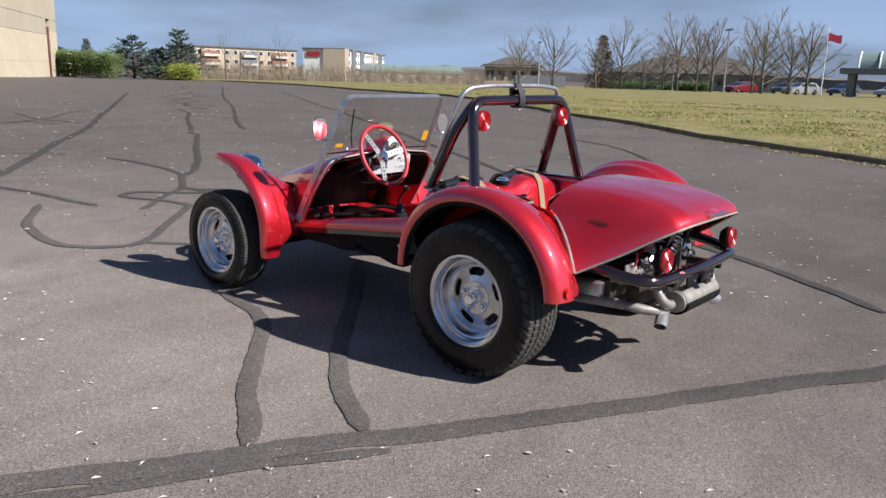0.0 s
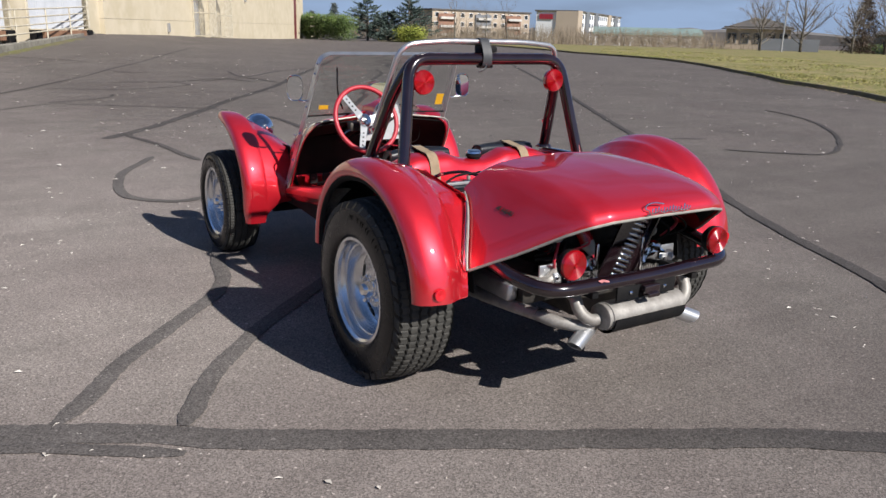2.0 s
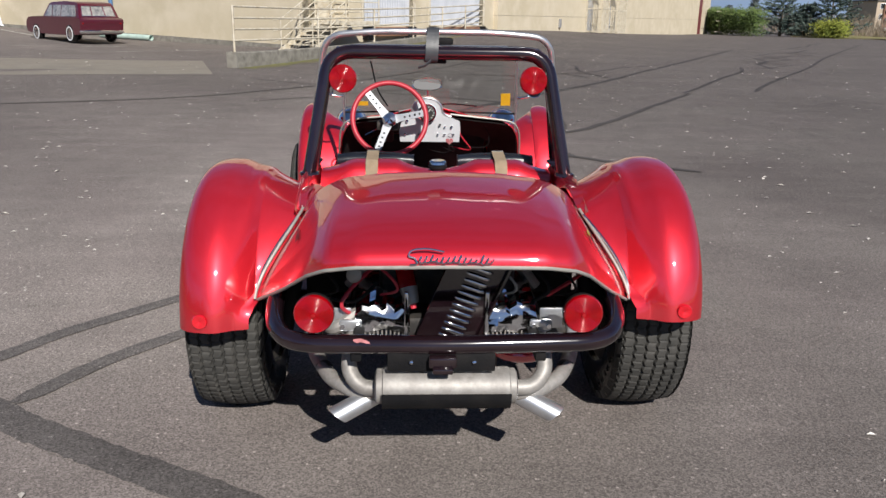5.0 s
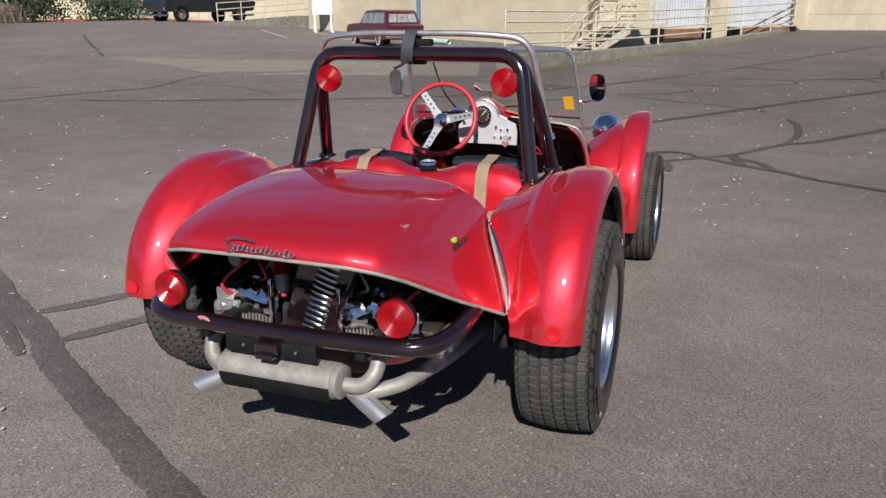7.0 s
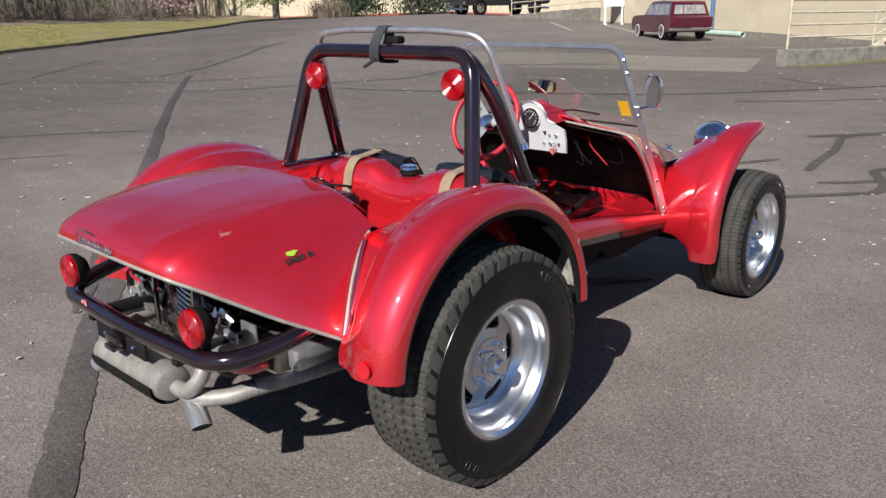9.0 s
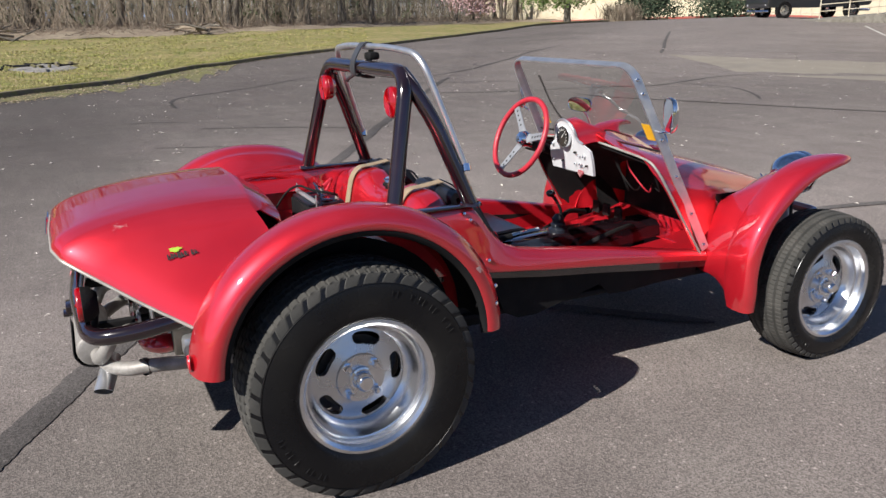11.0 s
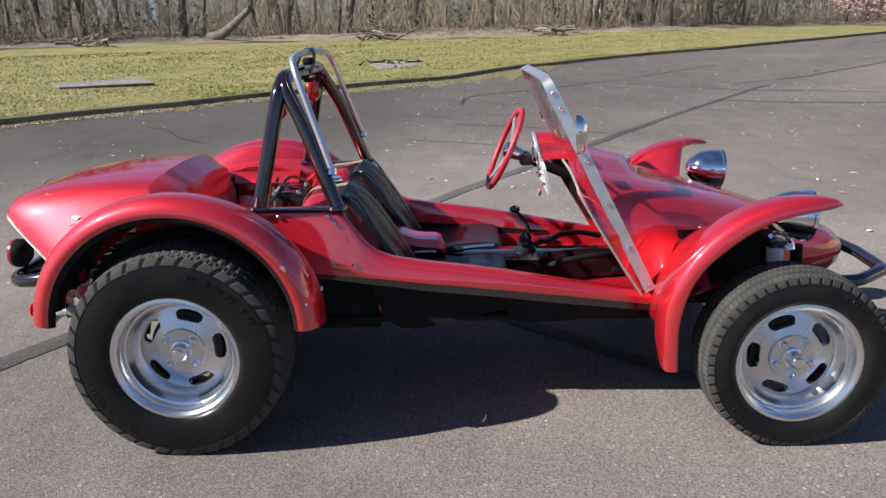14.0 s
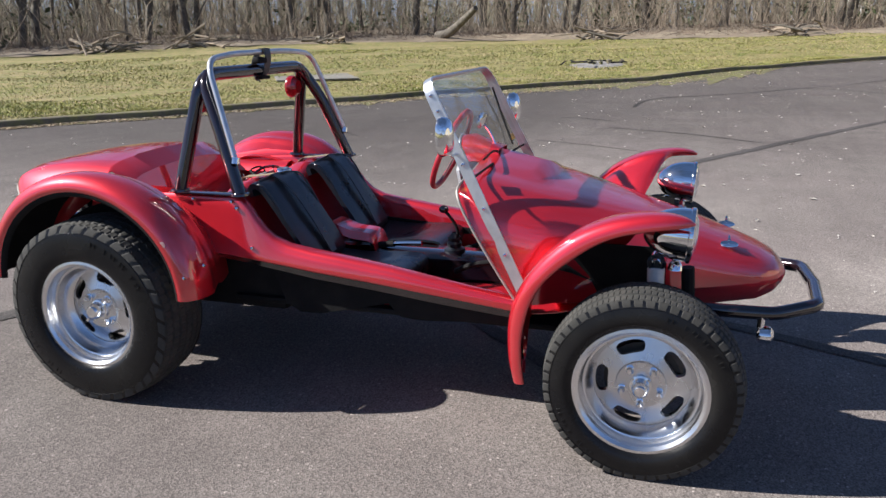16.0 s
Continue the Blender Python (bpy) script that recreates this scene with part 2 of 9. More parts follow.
def bezier(a, b, c, d, t):
    return a * (1 - t) ** 3 + b * 3 * t * (1 - t) ** 2 + c * 3 * t * t * (1 - t) + d * t ** 3


def table(x, xs, ys):
    return float(np.interp(x, xs, ys))


def to_mesh(name, geo, mat, smooth=35, thick=0.0, doubles=False):
    me = bpy.data.meshes.new(name)
    me.from_pydata(geo.v, [], geo.f)
    bm = bmesh.new()
    bm.from_mesh(me)
    if doubles:
        bmesh.ops.remove_doubles(bm, verts=bm.verts[:], dist=1e-5)
    bmesh.ops.recalc_face_normals(bm, faces=bm.faces[:])
    if thick:
        bmesh.ops.solidify(bm, geom=bm.faces[:], thickness=thick)
        bmesh.ops.recalc_face_normals(bm, faces=bm.faces[:])
    bm.to_mesh(me)
    bm.free()
    if smooth:
        me.polygons.foreach_set("use_smooth", [True] * len(me.polygons))
        me.set_sharp_from_angle(angle=radians(smooth))
    me.materials.append(mat)
    return me


def quick_mesh(name, geo, mat):
    """For large sheets and foliage: no clean-up."""
    me = bpy.data.meshes.new(name)
    me.from_pydata(geo.v, [], geo.f)
    me.materials.append(mat)
    return me


def part(name, geo, mat, parent, label="", smooth=35, thick=0.0):
    ob = new(name, to_mesh(name, geo, mat, smooth, thick))
    ob.parent = parent
    return tagged(ob, label)


def thing(name, label, category, group="", at=None, kind=""):
    ob = new(name)
    ob.empty_display_size = 0.1
    if at is not None:
        ob.matrix_world = at
    return tagged(ob, label, category, group, kind)


def mirrored(geo):
    g = Geo()
    g.v, g.f = [(-x, y, z) for x, y, z in geo.v], [f[::-1] for f in geo.f]
    return g

# ---- ground ----
SLOPE_AT = [-180, -145, -120, -100, 0, 41, 60, 69, 76.6, 84, 92, 104, 114, 119, 131, 150, 180]
SLOPE = [0.027, 0.02, 0, 0, 0, 0, 0, 0.001, 0.016, 0.038, 0.027, 0.012, 0.015, 0.024, 0.042, 0.03, 0.027]


def height(x, y):
    """The height of the paving: flat round the car, rising away from it on two sides and falling off far to the east."""
    r, a = math.hypot(x, y - 1), math.degrees(math.atan2(y - 1, x))
    z = table(a, SLOPE_AT, SLOPE) * min(max(0.0, r - 18), 30)
    fall = table(a, [-20, 10, 58, 66], [0, 1, 1, 0])
    return z - fall * 0.013 * min(max(0.0, r - 78), 260)


def asphalt_material(name, tone_a, tone_b):
    m = bpy.data.materials.new(name)
    m.use_nodes = True
    n, l = m.node_tree.nodes, m.node_tree.links
    b = n["Principled BSDF"]
    tex = n.new("ShaderNodeTexCoord")
    b.inputs["Roughness"].default_value = 0.82
    b.inputs["Specular IOR Level"].default_value = 0.18
    b.inputs["Diffuse Roughness"].default_value = 0.08

    def tint(scale, detail, lo, hi, stretch=None, rough=0.55):
        t = n.new("ShaderNodeTexNoise")
        t.inputs["Scale"].default_value, t.inputs["Detail"].default_value, t.inputs["Roughness"].default_value = scale, detail, rough
        src = tex.outputs["Object"]
        if stretch:
            mp = n.new("ShaderNodeMapping")
            mp.inputs["Rotation"].default_value, mp.inputs["Scale"].default_value = (0, 0, stretch[0]), stretch[1]
            l.new(src, mp.inputs["Vector"])
            src = mp.outputs["Vector"]
        l.new(src, t.inputs["Vector"])
        r = n.new("ShaderNodeMapRange")
        r.inputs["From Min"].default_value, r.inputs["From Max"].default_value = 0.3, 0.7
        r.inputs["To Min"].default_value, r.inputs["To Max"].default_value = lo, hi
        l.new(t.outputs["Fac"], r.inputs["Value"])
        return r.outputs["Result"]

    def pale_chips():
        """A few pale chips of stone among the rest."""
        v = n.new("ShaderNodeTexVoronoi")
        v.inputs["Scale"].default_value = 42
        l.new(tex.outputs["Object"], v.inputs["Vector"])
        size = n.new("ShaderNodeSeparateColor")
        l.new(v.outputs["Color"], size.inputs["Color"])
        reach = n.new("ShaderNodeMapRange")
        reach.inputs["From Min"].default_value, reach.inputs["From Max"].default_value = 0.55, 1.0
        reach.inputs["To Min"].default_value, reach.inputs["To Max"].default_value = 0.0, 0.26
        l.new(size.outputs["Green"], reach.inputs["Value"])
        inside = n.new("ShaderNodeMath")
        inside.operation = "LESS_THAN"
        l.new(v.outputs["Distance"], inside.inputs[0])
        l.new(reach.outputs["Result"], inside.inputs[1])
        r = n.new("ShaderNodeMapRange")
        r.inputs["To Min"].default_value, r.inputs["To Max"].default_value = 0.985, 1.8
        l.new(inside.outputs[0], r.inputs["Value"])
        return r.outputs["Result"]

    stones = n.new("ShaderNodeTexVoronoi")
    stones.inputs["Scale"].default_value = 210
    l.new(tex.outputs["Object"], stones.inputs["Vector"])
    stone_tint = n.new("ShaderNodeSeparateColor")
    l.new(stones.outputs["Color"], stone_tint.inputs["Color"])
    speck = n.new("ShaderNodeMapRange")
    speck.inputs["To Min"].default_value, speck.inputs["To Max"].default_value = 0.58, 1.47
    l.new(stone_tint.outputs["Red"], speck.inputs["Value"])
    value = speck.outputs["Result"]
    for other in (tint(0.35, 5, 0.86, 1.12), tint(2.6, 6, 0.9, 1.1), tint(95, 2, 0.84, 1.16), pale_chips(), tint(0.5, 4, 0.93, 1.07, (0.9, (1, 9, 1)))):
        mul = n.new("ShaderNodeMath")
        mul.operation = "MULTIPLY"
        l.new(value, mul.inputs[0])
        l.new(other, mul.inputs[1])
        value = mul.outputs[0]
    # view-dependent sunlight put into the colour: paler middle, darker sides of the yard
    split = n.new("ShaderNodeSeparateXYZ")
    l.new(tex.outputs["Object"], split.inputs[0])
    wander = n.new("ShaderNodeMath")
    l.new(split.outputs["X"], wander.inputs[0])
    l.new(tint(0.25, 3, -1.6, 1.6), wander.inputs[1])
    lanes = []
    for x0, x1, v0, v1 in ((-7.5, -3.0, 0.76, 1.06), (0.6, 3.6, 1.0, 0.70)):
        side_falloff = n.new("ShaderNodeMapRange")
        side_falloff.interpolation_type = "SMOOTHSTEP"
        side_falloff.inputs["From Min"].default_value, side_falloff.inputs["From Max"].default_value = x0, x1
        side_falloff.inputs["To Min"].default_value, side_falloff.inputs["To Max"].default_value = v0, v1
        l.new(wander.outputs[0], side_falloff.inputs["Value"])
        lanes.append(side_falloff)
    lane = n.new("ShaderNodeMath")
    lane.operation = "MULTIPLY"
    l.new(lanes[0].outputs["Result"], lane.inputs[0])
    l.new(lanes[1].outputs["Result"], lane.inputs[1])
    # the far end takes its own tone, darker to the east
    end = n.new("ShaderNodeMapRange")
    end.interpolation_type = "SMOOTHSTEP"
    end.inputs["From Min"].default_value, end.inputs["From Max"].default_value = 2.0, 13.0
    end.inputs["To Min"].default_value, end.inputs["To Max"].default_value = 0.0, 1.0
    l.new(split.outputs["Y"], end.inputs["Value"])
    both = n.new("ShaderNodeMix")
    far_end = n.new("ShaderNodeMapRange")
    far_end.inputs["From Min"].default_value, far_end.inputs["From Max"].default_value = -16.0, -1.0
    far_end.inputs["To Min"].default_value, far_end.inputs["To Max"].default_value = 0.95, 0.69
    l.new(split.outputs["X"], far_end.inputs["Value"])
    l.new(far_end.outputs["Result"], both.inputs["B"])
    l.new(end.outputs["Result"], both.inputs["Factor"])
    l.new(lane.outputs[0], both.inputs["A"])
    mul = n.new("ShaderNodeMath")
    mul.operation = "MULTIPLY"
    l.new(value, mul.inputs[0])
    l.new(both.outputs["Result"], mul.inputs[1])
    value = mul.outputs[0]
    # the colour is darkened towards the south-west corner
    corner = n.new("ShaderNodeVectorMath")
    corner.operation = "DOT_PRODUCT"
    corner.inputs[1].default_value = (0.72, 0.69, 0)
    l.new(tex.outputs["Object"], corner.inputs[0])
    corner_fade = n.new("ShaderNodeMapRange")
    corner_fade.interpolation_type = "SMOOTHSTEP"
    corner_fade.inputs["From Min"].default_value, corner_fade.inputs["From Max"].default_value = -7.4, -2.6
    corner_fade.inputs["To Min"].default_value, corner_fade.inputs["To Max"].default_value = 0.74, 1.0
    l.new(corner.outputs["Value"], corner_fade.inputs["Value"])
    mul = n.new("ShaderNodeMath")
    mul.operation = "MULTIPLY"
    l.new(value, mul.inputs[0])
    l.new(corner_fade.outputs["Result"], mul.inputs[1])
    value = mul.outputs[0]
    # beyond the long sealed joint lies an older, paler pour
    along = n.new("ShaderNodeVectorMath")
    along.operation = "DOT_PRODUCT"
    along.inputs[1].default_value = (0.52, 0.855, 0)
    l.new(tex.outputs["Object"], along.inputs[0])
    pour = n.new("ShaderNodeMapRange")
    pour.inputs["From Min"].default_value, pour.inputs["From Max"].default_value = -0.98, -0.86
    pour.inputs["To Min"].default_value, pour.inputs["To Max"].default_value = 1.07, 1.0
    l.new(along.outputs["Value"], pour.inputs["Value"])
    mul = n.new("ShaderNodeMath")
    mul.operation = "MULTIPLY"
    l.new(value, mul.inputs[0])
    l.new(pour.outputs["Result"], mul.inputs[1])
    value = mul.outputs[0]
    # sun-angle brightness put into the colour: pale beside the car, darker behind it
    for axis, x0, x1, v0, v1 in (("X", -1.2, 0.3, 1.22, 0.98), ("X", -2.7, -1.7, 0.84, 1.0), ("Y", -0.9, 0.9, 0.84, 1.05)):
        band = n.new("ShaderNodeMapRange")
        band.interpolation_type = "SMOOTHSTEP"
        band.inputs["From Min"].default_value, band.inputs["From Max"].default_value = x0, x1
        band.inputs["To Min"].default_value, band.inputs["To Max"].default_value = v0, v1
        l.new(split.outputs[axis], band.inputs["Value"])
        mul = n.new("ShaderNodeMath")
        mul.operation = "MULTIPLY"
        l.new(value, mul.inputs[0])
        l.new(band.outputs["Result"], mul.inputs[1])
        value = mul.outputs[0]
    base = n.new("ShaderNodeMix")
    base.data_type = "RGBA"
    base.inputs["A"].default_value, base.inputs["B"].default_value = (*tone_a, 1), (*tone_b, 1)
    l.new(tint(0.8, 4, 0, 1), base.inputs["Factor"])
    scale = n.new("ShaderNodeVectorMath")
    scale.operation = "SCALE"
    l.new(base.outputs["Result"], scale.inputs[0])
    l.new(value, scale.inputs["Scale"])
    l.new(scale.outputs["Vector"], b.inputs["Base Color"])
    bump = n.new("ShaderNodeBump")
    bump.inputs["Strength"].default_value, bump.inputs["Distance"].default_value = 0.34, 0.004
    l.new(stones.outputs["Distance"], bump.inputs["Height"])
    l.new(bump.outputs["Normal"], b.inputs["Normal"])
    return m


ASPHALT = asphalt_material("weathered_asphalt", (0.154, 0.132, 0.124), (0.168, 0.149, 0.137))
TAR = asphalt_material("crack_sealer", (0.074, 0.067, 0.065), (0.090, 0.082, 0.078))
LAWN = material("winter_lawn", (0.165, 0.158, 0.036), 0.9, tones=[(0.30, 0.235, 0.110), (0.100, 0.125, 0.020), (0.25, 0.190, 0.085)], tone_scale=0.55, grain=0.85, grain_scale=16, bump=0.8, bump_scale=14)
LITTER = material("leaf_litter", (0.22, 0.17, 0.12), 0.95, tones=[(0.30, 0.25, 0.18), (0.15, 0.12, 0.085)], tone_scale=0.6, grain=0.35, grain_scale=6, bump=0.8, bump_scale=9)
CONCRETE = material("weathered_concrete", (0.24, 0.225, 0.195), 0.9, tones=[(0.18, 0.168, 0.14), (0.14, 0.13, 0.11)], tone_scale=1.4, grain=0.25, grain_scale=60, bump=0.3, bump_scale=40)
MOSS = material("moss_and_silt", (0.15, 0.155, 0.035), 0.95, tones=[(0.14, 0.112, 0.070), (0.10, 0.085, 0.06)], tone_scale=1.8, grain=0.4, grain_scale=40, bump=0.8, bump_scale=60)
KERB_STONE = material("dark_kerb", (0.17, 0.145, 0.105), 0.9, tones=[(0.10, 0.085, 0.06), (0.19, 0.18, 0.07)], tone_scale=1.5, grain=0.3, grain_scale=30, bump=0.4, bump_scale=30)
PAPER = material("pale_petals", (0.66, 0.62, 0.57), 0.9, tones=[(0.5, 0.45, 0.4)], tone_scale=3, island=0.25)

radii = [0.0, 0.6] + [0.6 * 1.125 ** k for k in range(1, 68)]
rows = []
for r in radii:
    rows.append([(r * math.cos(a), 1 + r * math.sin(a), height(r * math.cos(a), 1 + r * math.sin(a))) for a in (radians(k * 2) for k in range(180))])
ground_geo = Geo().grid(rows, closed=True)
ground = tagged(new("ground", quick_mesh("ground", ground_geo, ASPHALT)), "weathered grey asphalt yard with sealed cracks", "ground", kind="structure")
ground.data.polygons.foreach_set("use_smooth", [True] * len(ground.data.polygons))

# the lawns begin at a kerb that runs round the yard, given by its distance from the car
KERB_EAST = ([-75, -40, -0.7, 8.1, 16.9, 21.4, 30.3, 35, 41, 48, 53.5, 57.6, 63], [10.5, 10.8, 11.4, 12.8, 14.9, 17.3, 22.9, 29.6, 42, 51, 66, 74, 78])
KERB_WEST = ([128, 136, 143, 149.4, 153, 156, 160, 165, 172, 174, 180, 193.5, 204, 222, 235, 255], [72, 68, 56, 42.4, 37.2, 33.8, 30, 27, 22.8, 22.2, 18.6, 15, 13, 11.4, 11.3, 11.5])


def around(r, a):
    return r * math.cos(radians(a)), 1 + r * math.sin(radians(a))


def sheet(name, spec, near, far, lift, mat, label, category, wave=0.0, kind="structure", steps=22, rise=0.0):
    """A strip of ground between two distances from the car, over a range of bearings."""
    g, rows_s = Geo(), []
    a0, a1 = spec
    n = int((a1 - a0) / 0.6)
    for i in range(n + 1):
        a = lerp(a0, a1, i / n)
        r0, r1 = near(a), far(a)
        row = []
        for k in range(steps + 1):
            r = r0 * (r1 / r0) ** (k / steps)
            x, y = around(r, a)
            bumpy = wave * noise.noise(Vector((x * 0.25, y * 0.25, 3))) * min(1, k / 3)
            row.append((x, y, height(x, y) + lift + bumpy + rise * min(r - r0, 14)))
        rows_s.append(row)
    ob = new(name, quick_mesh(name, g.grid(rows_s), mat))
    ob.data.polygons.foreach_set("use_smooth", [True] * len(ob.data.polygons))
    return tagged(ob, label, category, kind=kind)


def kerb(name, spec, label):
    a_list, r_list = spec
    g, rows_k = Geo(), []
    n = int((a_list[-1] - a_list[0]) / 0.5)
    for i in range(n + 1):
        a = lerp(a_list[0], a_list[-1], i / n)
        r = table(a, a_list, r_list)
        wobble = 0.012 * noise.noise(Vector((a * 3, 0, 0)))
        row = []
        for dr, dz in ((-0.16, -0.05), (-0.155, 0.085), (-0.13, 0.11), (0.0, 0.115), (0.02, 0.08)):
            x, y = around(r + dr + wobble, a)
            row.append((x, y, height(x, y) + dz + wobble * 0.5))
        rows_k.append(row)
    return tagged(new(name, to_mesh(name, g.grid(rows_k), KERB_STONE, 50)), label, "kerb", kind="structure")


sheet("lawn_east", (-75, 63), lambda a: table(a, *KERB_EAST), lambda a: 380, 0.10, LAWN, "patchy winter lawn behind the yard's kerb", "lawn", 0.06)
sheet("lawn_west", (128, 255), lambda a: table(a, *KERB_WEST), lambda a: 130, 0.10, LAWN, "patchy green and straw-coloured winter lawn by the wood", "lawn", 0.10)
WOOD_EDGE = ([138, 148, 156, 165, 175, 185, 205, 235, 255], [74, 74, 60, 47, 43, 43, 46, 44, 42])
sheet("wood_floor", (138, 255), lambda a: table(a, *WOOD_EDGE) + 2.2 * noise.noise(Vector((a * 0.5, 5, 0))),
      lambda a: 140, 0.11, LITTER, "brown leaf litter under bare trees", "leaf litter", 0.2, steps=40, rise=0.045)


def bank(x, y):
    """The wood stands on a low bank behind the lawn."""
    a = math.degrees(math.atan2(y - 1, x)) % 360
    return height(x, y) + 0.045 * min(max(0.0, math.hypot(x, y - 1) - table(a, *WOOD_EDGE)), 14)


kerb("kerb_east", KERB_EAST, "low dark kerb along the lawn")
kerb("kerb_west", KERB_WEST, "low dark kerb along the lawn by the wood")
SILT = ([171, 172, 174.4, 177, 180, 184, 188, 192, 197, 200, 208, 216, 236], [0.1, 2.6, 3.6, 3.1, 2.5, 2.1, 1.8, 1.4, 1.1, 0.9, 0.75, 0.5, 0.35])
sheet("silt_west", (171, 236), lambda a: table(a, *KERB_WEST) - 0.15 - table(a, *SILT) * (0.72 + 0.75 * noise.noise(Vector((a * 0.9, 4, 0))) + 0.35 * noise.noise(Vector((a * 4.5, 1, 0)))),
      lambda a: table(a, *KERB_WEST) - 0.15, 0.005, MOSS, "mossy silt and leaves along the kerb", "silt", steps=5)
sheet("silt_east", (-6, 34), lambda a: table(a, *KERB_EAST) - 0.25 - 1.2 * abs(noise.noise(Vector((a * 0.25, 2, 0)))), lambda a: table(a, *KERB_EAST) - 0.15, 0.005, MOSS,
      "mossy silt along the kerb", "silt", steps=3)


def tar(points, width, seed=0, jagged=False):
    """A line of crack sealer: a thin uneven ribbon on the paving."""
    rnd = random.Random(seed)
    pts = spline([(x, y, 0) for x, y in points], 26)
    if jagged:
        corners = [Vector((x, y, 0)) for x, y in points]
        pts = [lerp(a, b, k / 8) for a, b in zip(corners, corners[1:]) for k in range(8)] + [corners[-1]]
    rows_t = []
    for i, p in enumerate(pts):
        way = (pts[min(i + 1, len(pts) - 1)] - pts[max(i - 1, 0)]).normalized()
        side = Vector((-way.y, way.x, 0))
        taper = min(1.0, 0.45 + 0.10 * min(i, len(pts) - 1 - i))
        wander = side * width * 0.25 * noise.noise(Vector((p.x * 2.3, p.y * 2.3, seed)))
        row = []
        for s, lift in ((-1, 0.0032), (-0.6, 0.0055), (0.6, 0.0055), (1, 0.0032)):
            q = p + wander + side * s * width * 0.5 * taper * (0.92 + 0.16 * rnd.random() + 0.14 * noise.noise(Vector((p.x * 4, p.y * 4, s + seed))))
            row.append((q.x, q.y, height(q.x, q.y) + lift + 0.0006 * (seed % 7)))
        rows_t.append(row)
    return tagged(new("tar_seal", to_mesh("tar_seal", Geo().grid(rows_t), TAR, 60)), "dark sealed crack in the asphalt", "crack sealer", "sealed cracks", "structure")


tar([(-14.8, 8.1), (-13.07, 6.94), (-9.24, 4.49), (-4.76, 1.75), (-2.6, 0.46), (-1.9, 0.07), (-1.4, -0.25), (-0.87, -0.57), (-0.39, -0.83), (0.1, -1.1), (0.64, -1.43), (1.5, -1.9), (2.6, -2.5)], 0.13, 1)
tar([(-3.0, 0.56), (-2.5, 0.27), (-2.0, 0.0), (-1.55, -0.27)], 0.07, 2)
tar([(-1.9, 0.12), (-1.62, 0.5), (-1.38, 0.81), (-1.1, 1.12), (-0.93, 1.42), (-0.84, 1.85), (-0.6, 2.5), (-0.3, 3.2)], 0.085, 3)
tar([(-1.52, -0.1), (-1.33, 0.25), (-1.1, 0.52), (-0.85, 0.78), (-0.3, 1.3), (0.3, 1.9)], 0.085, 4)
tar([(-0.40, 5.7), (-0.62, 5.3), (-0.88, 4.74), (-1.01, 3.96), (-0.8, 3.56), (-0.5, 3.52), (0.1, 4.15), (0.51, 4.6), (0.65, 4.76), (0.64, 5.06), (0.56, 5.27), (0.43, 5.6), (0.5, 5.78), (0.71, 5.82), (0.91, 5.6), (1.14, 5.39), (1.38, 5.2), (1.61, 5.03), (1.96, 4.71), (2.6, 4.3)], 0.085, 5)
tar([(1.73, 6.74), (2.06, 7.04), (2.86, 8.21), (3.8, 9.81), (5.12, 11.94), (5.25, 12.4), (5.98, 13.59), (7.58, 16.43), (9.06, 18.84), (9.9, 20.9)], 0.105, 6)
tar([(9.9, 20.9), (10.7, 20.5), (11.2, 22.6), (12.43, 24.67), (12.9, 26.8), (14.7, 27.95), (14.2, 29.6), (16.42, 32.29), (17.6, 33.2), (19.55, 36.06), (19.8, 38.5), (22.6, 42.0), (24.68, 45.8), (28.66, 51.28)], 0.15, 7, True)
tar([(10.4, 20.4), (12.2, 22.4), (11.6, 23.6), (14.0, 26.2), (13.6, 27.6), (17.0, 30.4), (16.6, 32.2), (19.2, 34.2)], 0.10, 17, True)
tar([(-0.5, 3.5), (-0.2, 3.15), (0.1, 2.95)], 0.08, 8)
tar([(-0.62, 7.2), (-0.45, 7.42), (-0.09, 7.86), (0.44, 8.65), (1.29, 10.04), (2.38, 11.88), (3.9, 14.23), (6.2, 18.4), (8.89, 23.2), (15.5, 35.2)], 0.16, 9)
tar([(0.2, 4.85), (0.42, 5.06), (0.66, 5.34), (0.94, 5.58), (1.22, 5.86), (1.47, 6.3), (1.73, 6.74), (1.88, 7.24), (1.96, 7.89), (1.96, 8.65), (1.88, 9.08)], 0.085, 10)
tar([(1.22, 5.86), (1.25, 5.56), (1.31, 5.25)], 0.10, 11)
tar([(1.3, 5.6), (1.45, 5.45), (1.58, 5.07)], 0.08, 13)
tar([(26, 36.8), (17.5, 23.5), (10.94, 12.95), (7.2, 7.2), (5.26, 4.24), (4.29, 2.85), (3.04, 0.93), (2.55, 0.03), (2.23, -0.49), (1.74, -1.2)], 0.10, 13)
tar([(5.26, 4.24), (6.0, 4.6), (6.5, 4.4)], 0.07, 14)
tar([(-9.44, 8.09), (-8.5, 8.25), (-6.85, 8.95), (-4.2, 10.2), (-2.79, 11.68), (-1.19, 14.28), (1.24, 19.88), (3.04, 23.35), (7, 33)], 0.08, 20)
tar([(-10.0, 11.2), (-8.84, 11.38), (-7.69, 10.78), (-6.75, 9.99)], 0.06, 21)
tar([(-0.81, 11.92), (-0.19, 12.25), (0.33, 12.76), (0.49, 13.39)], 0.06, 22)
tar([(-2.6, 10.0), (-1.65, 10.81), (-0.81, 11.65), (-0.17, 11.34), (1.36, 10.29), (1.66, 9.89)], 0.06, 30)
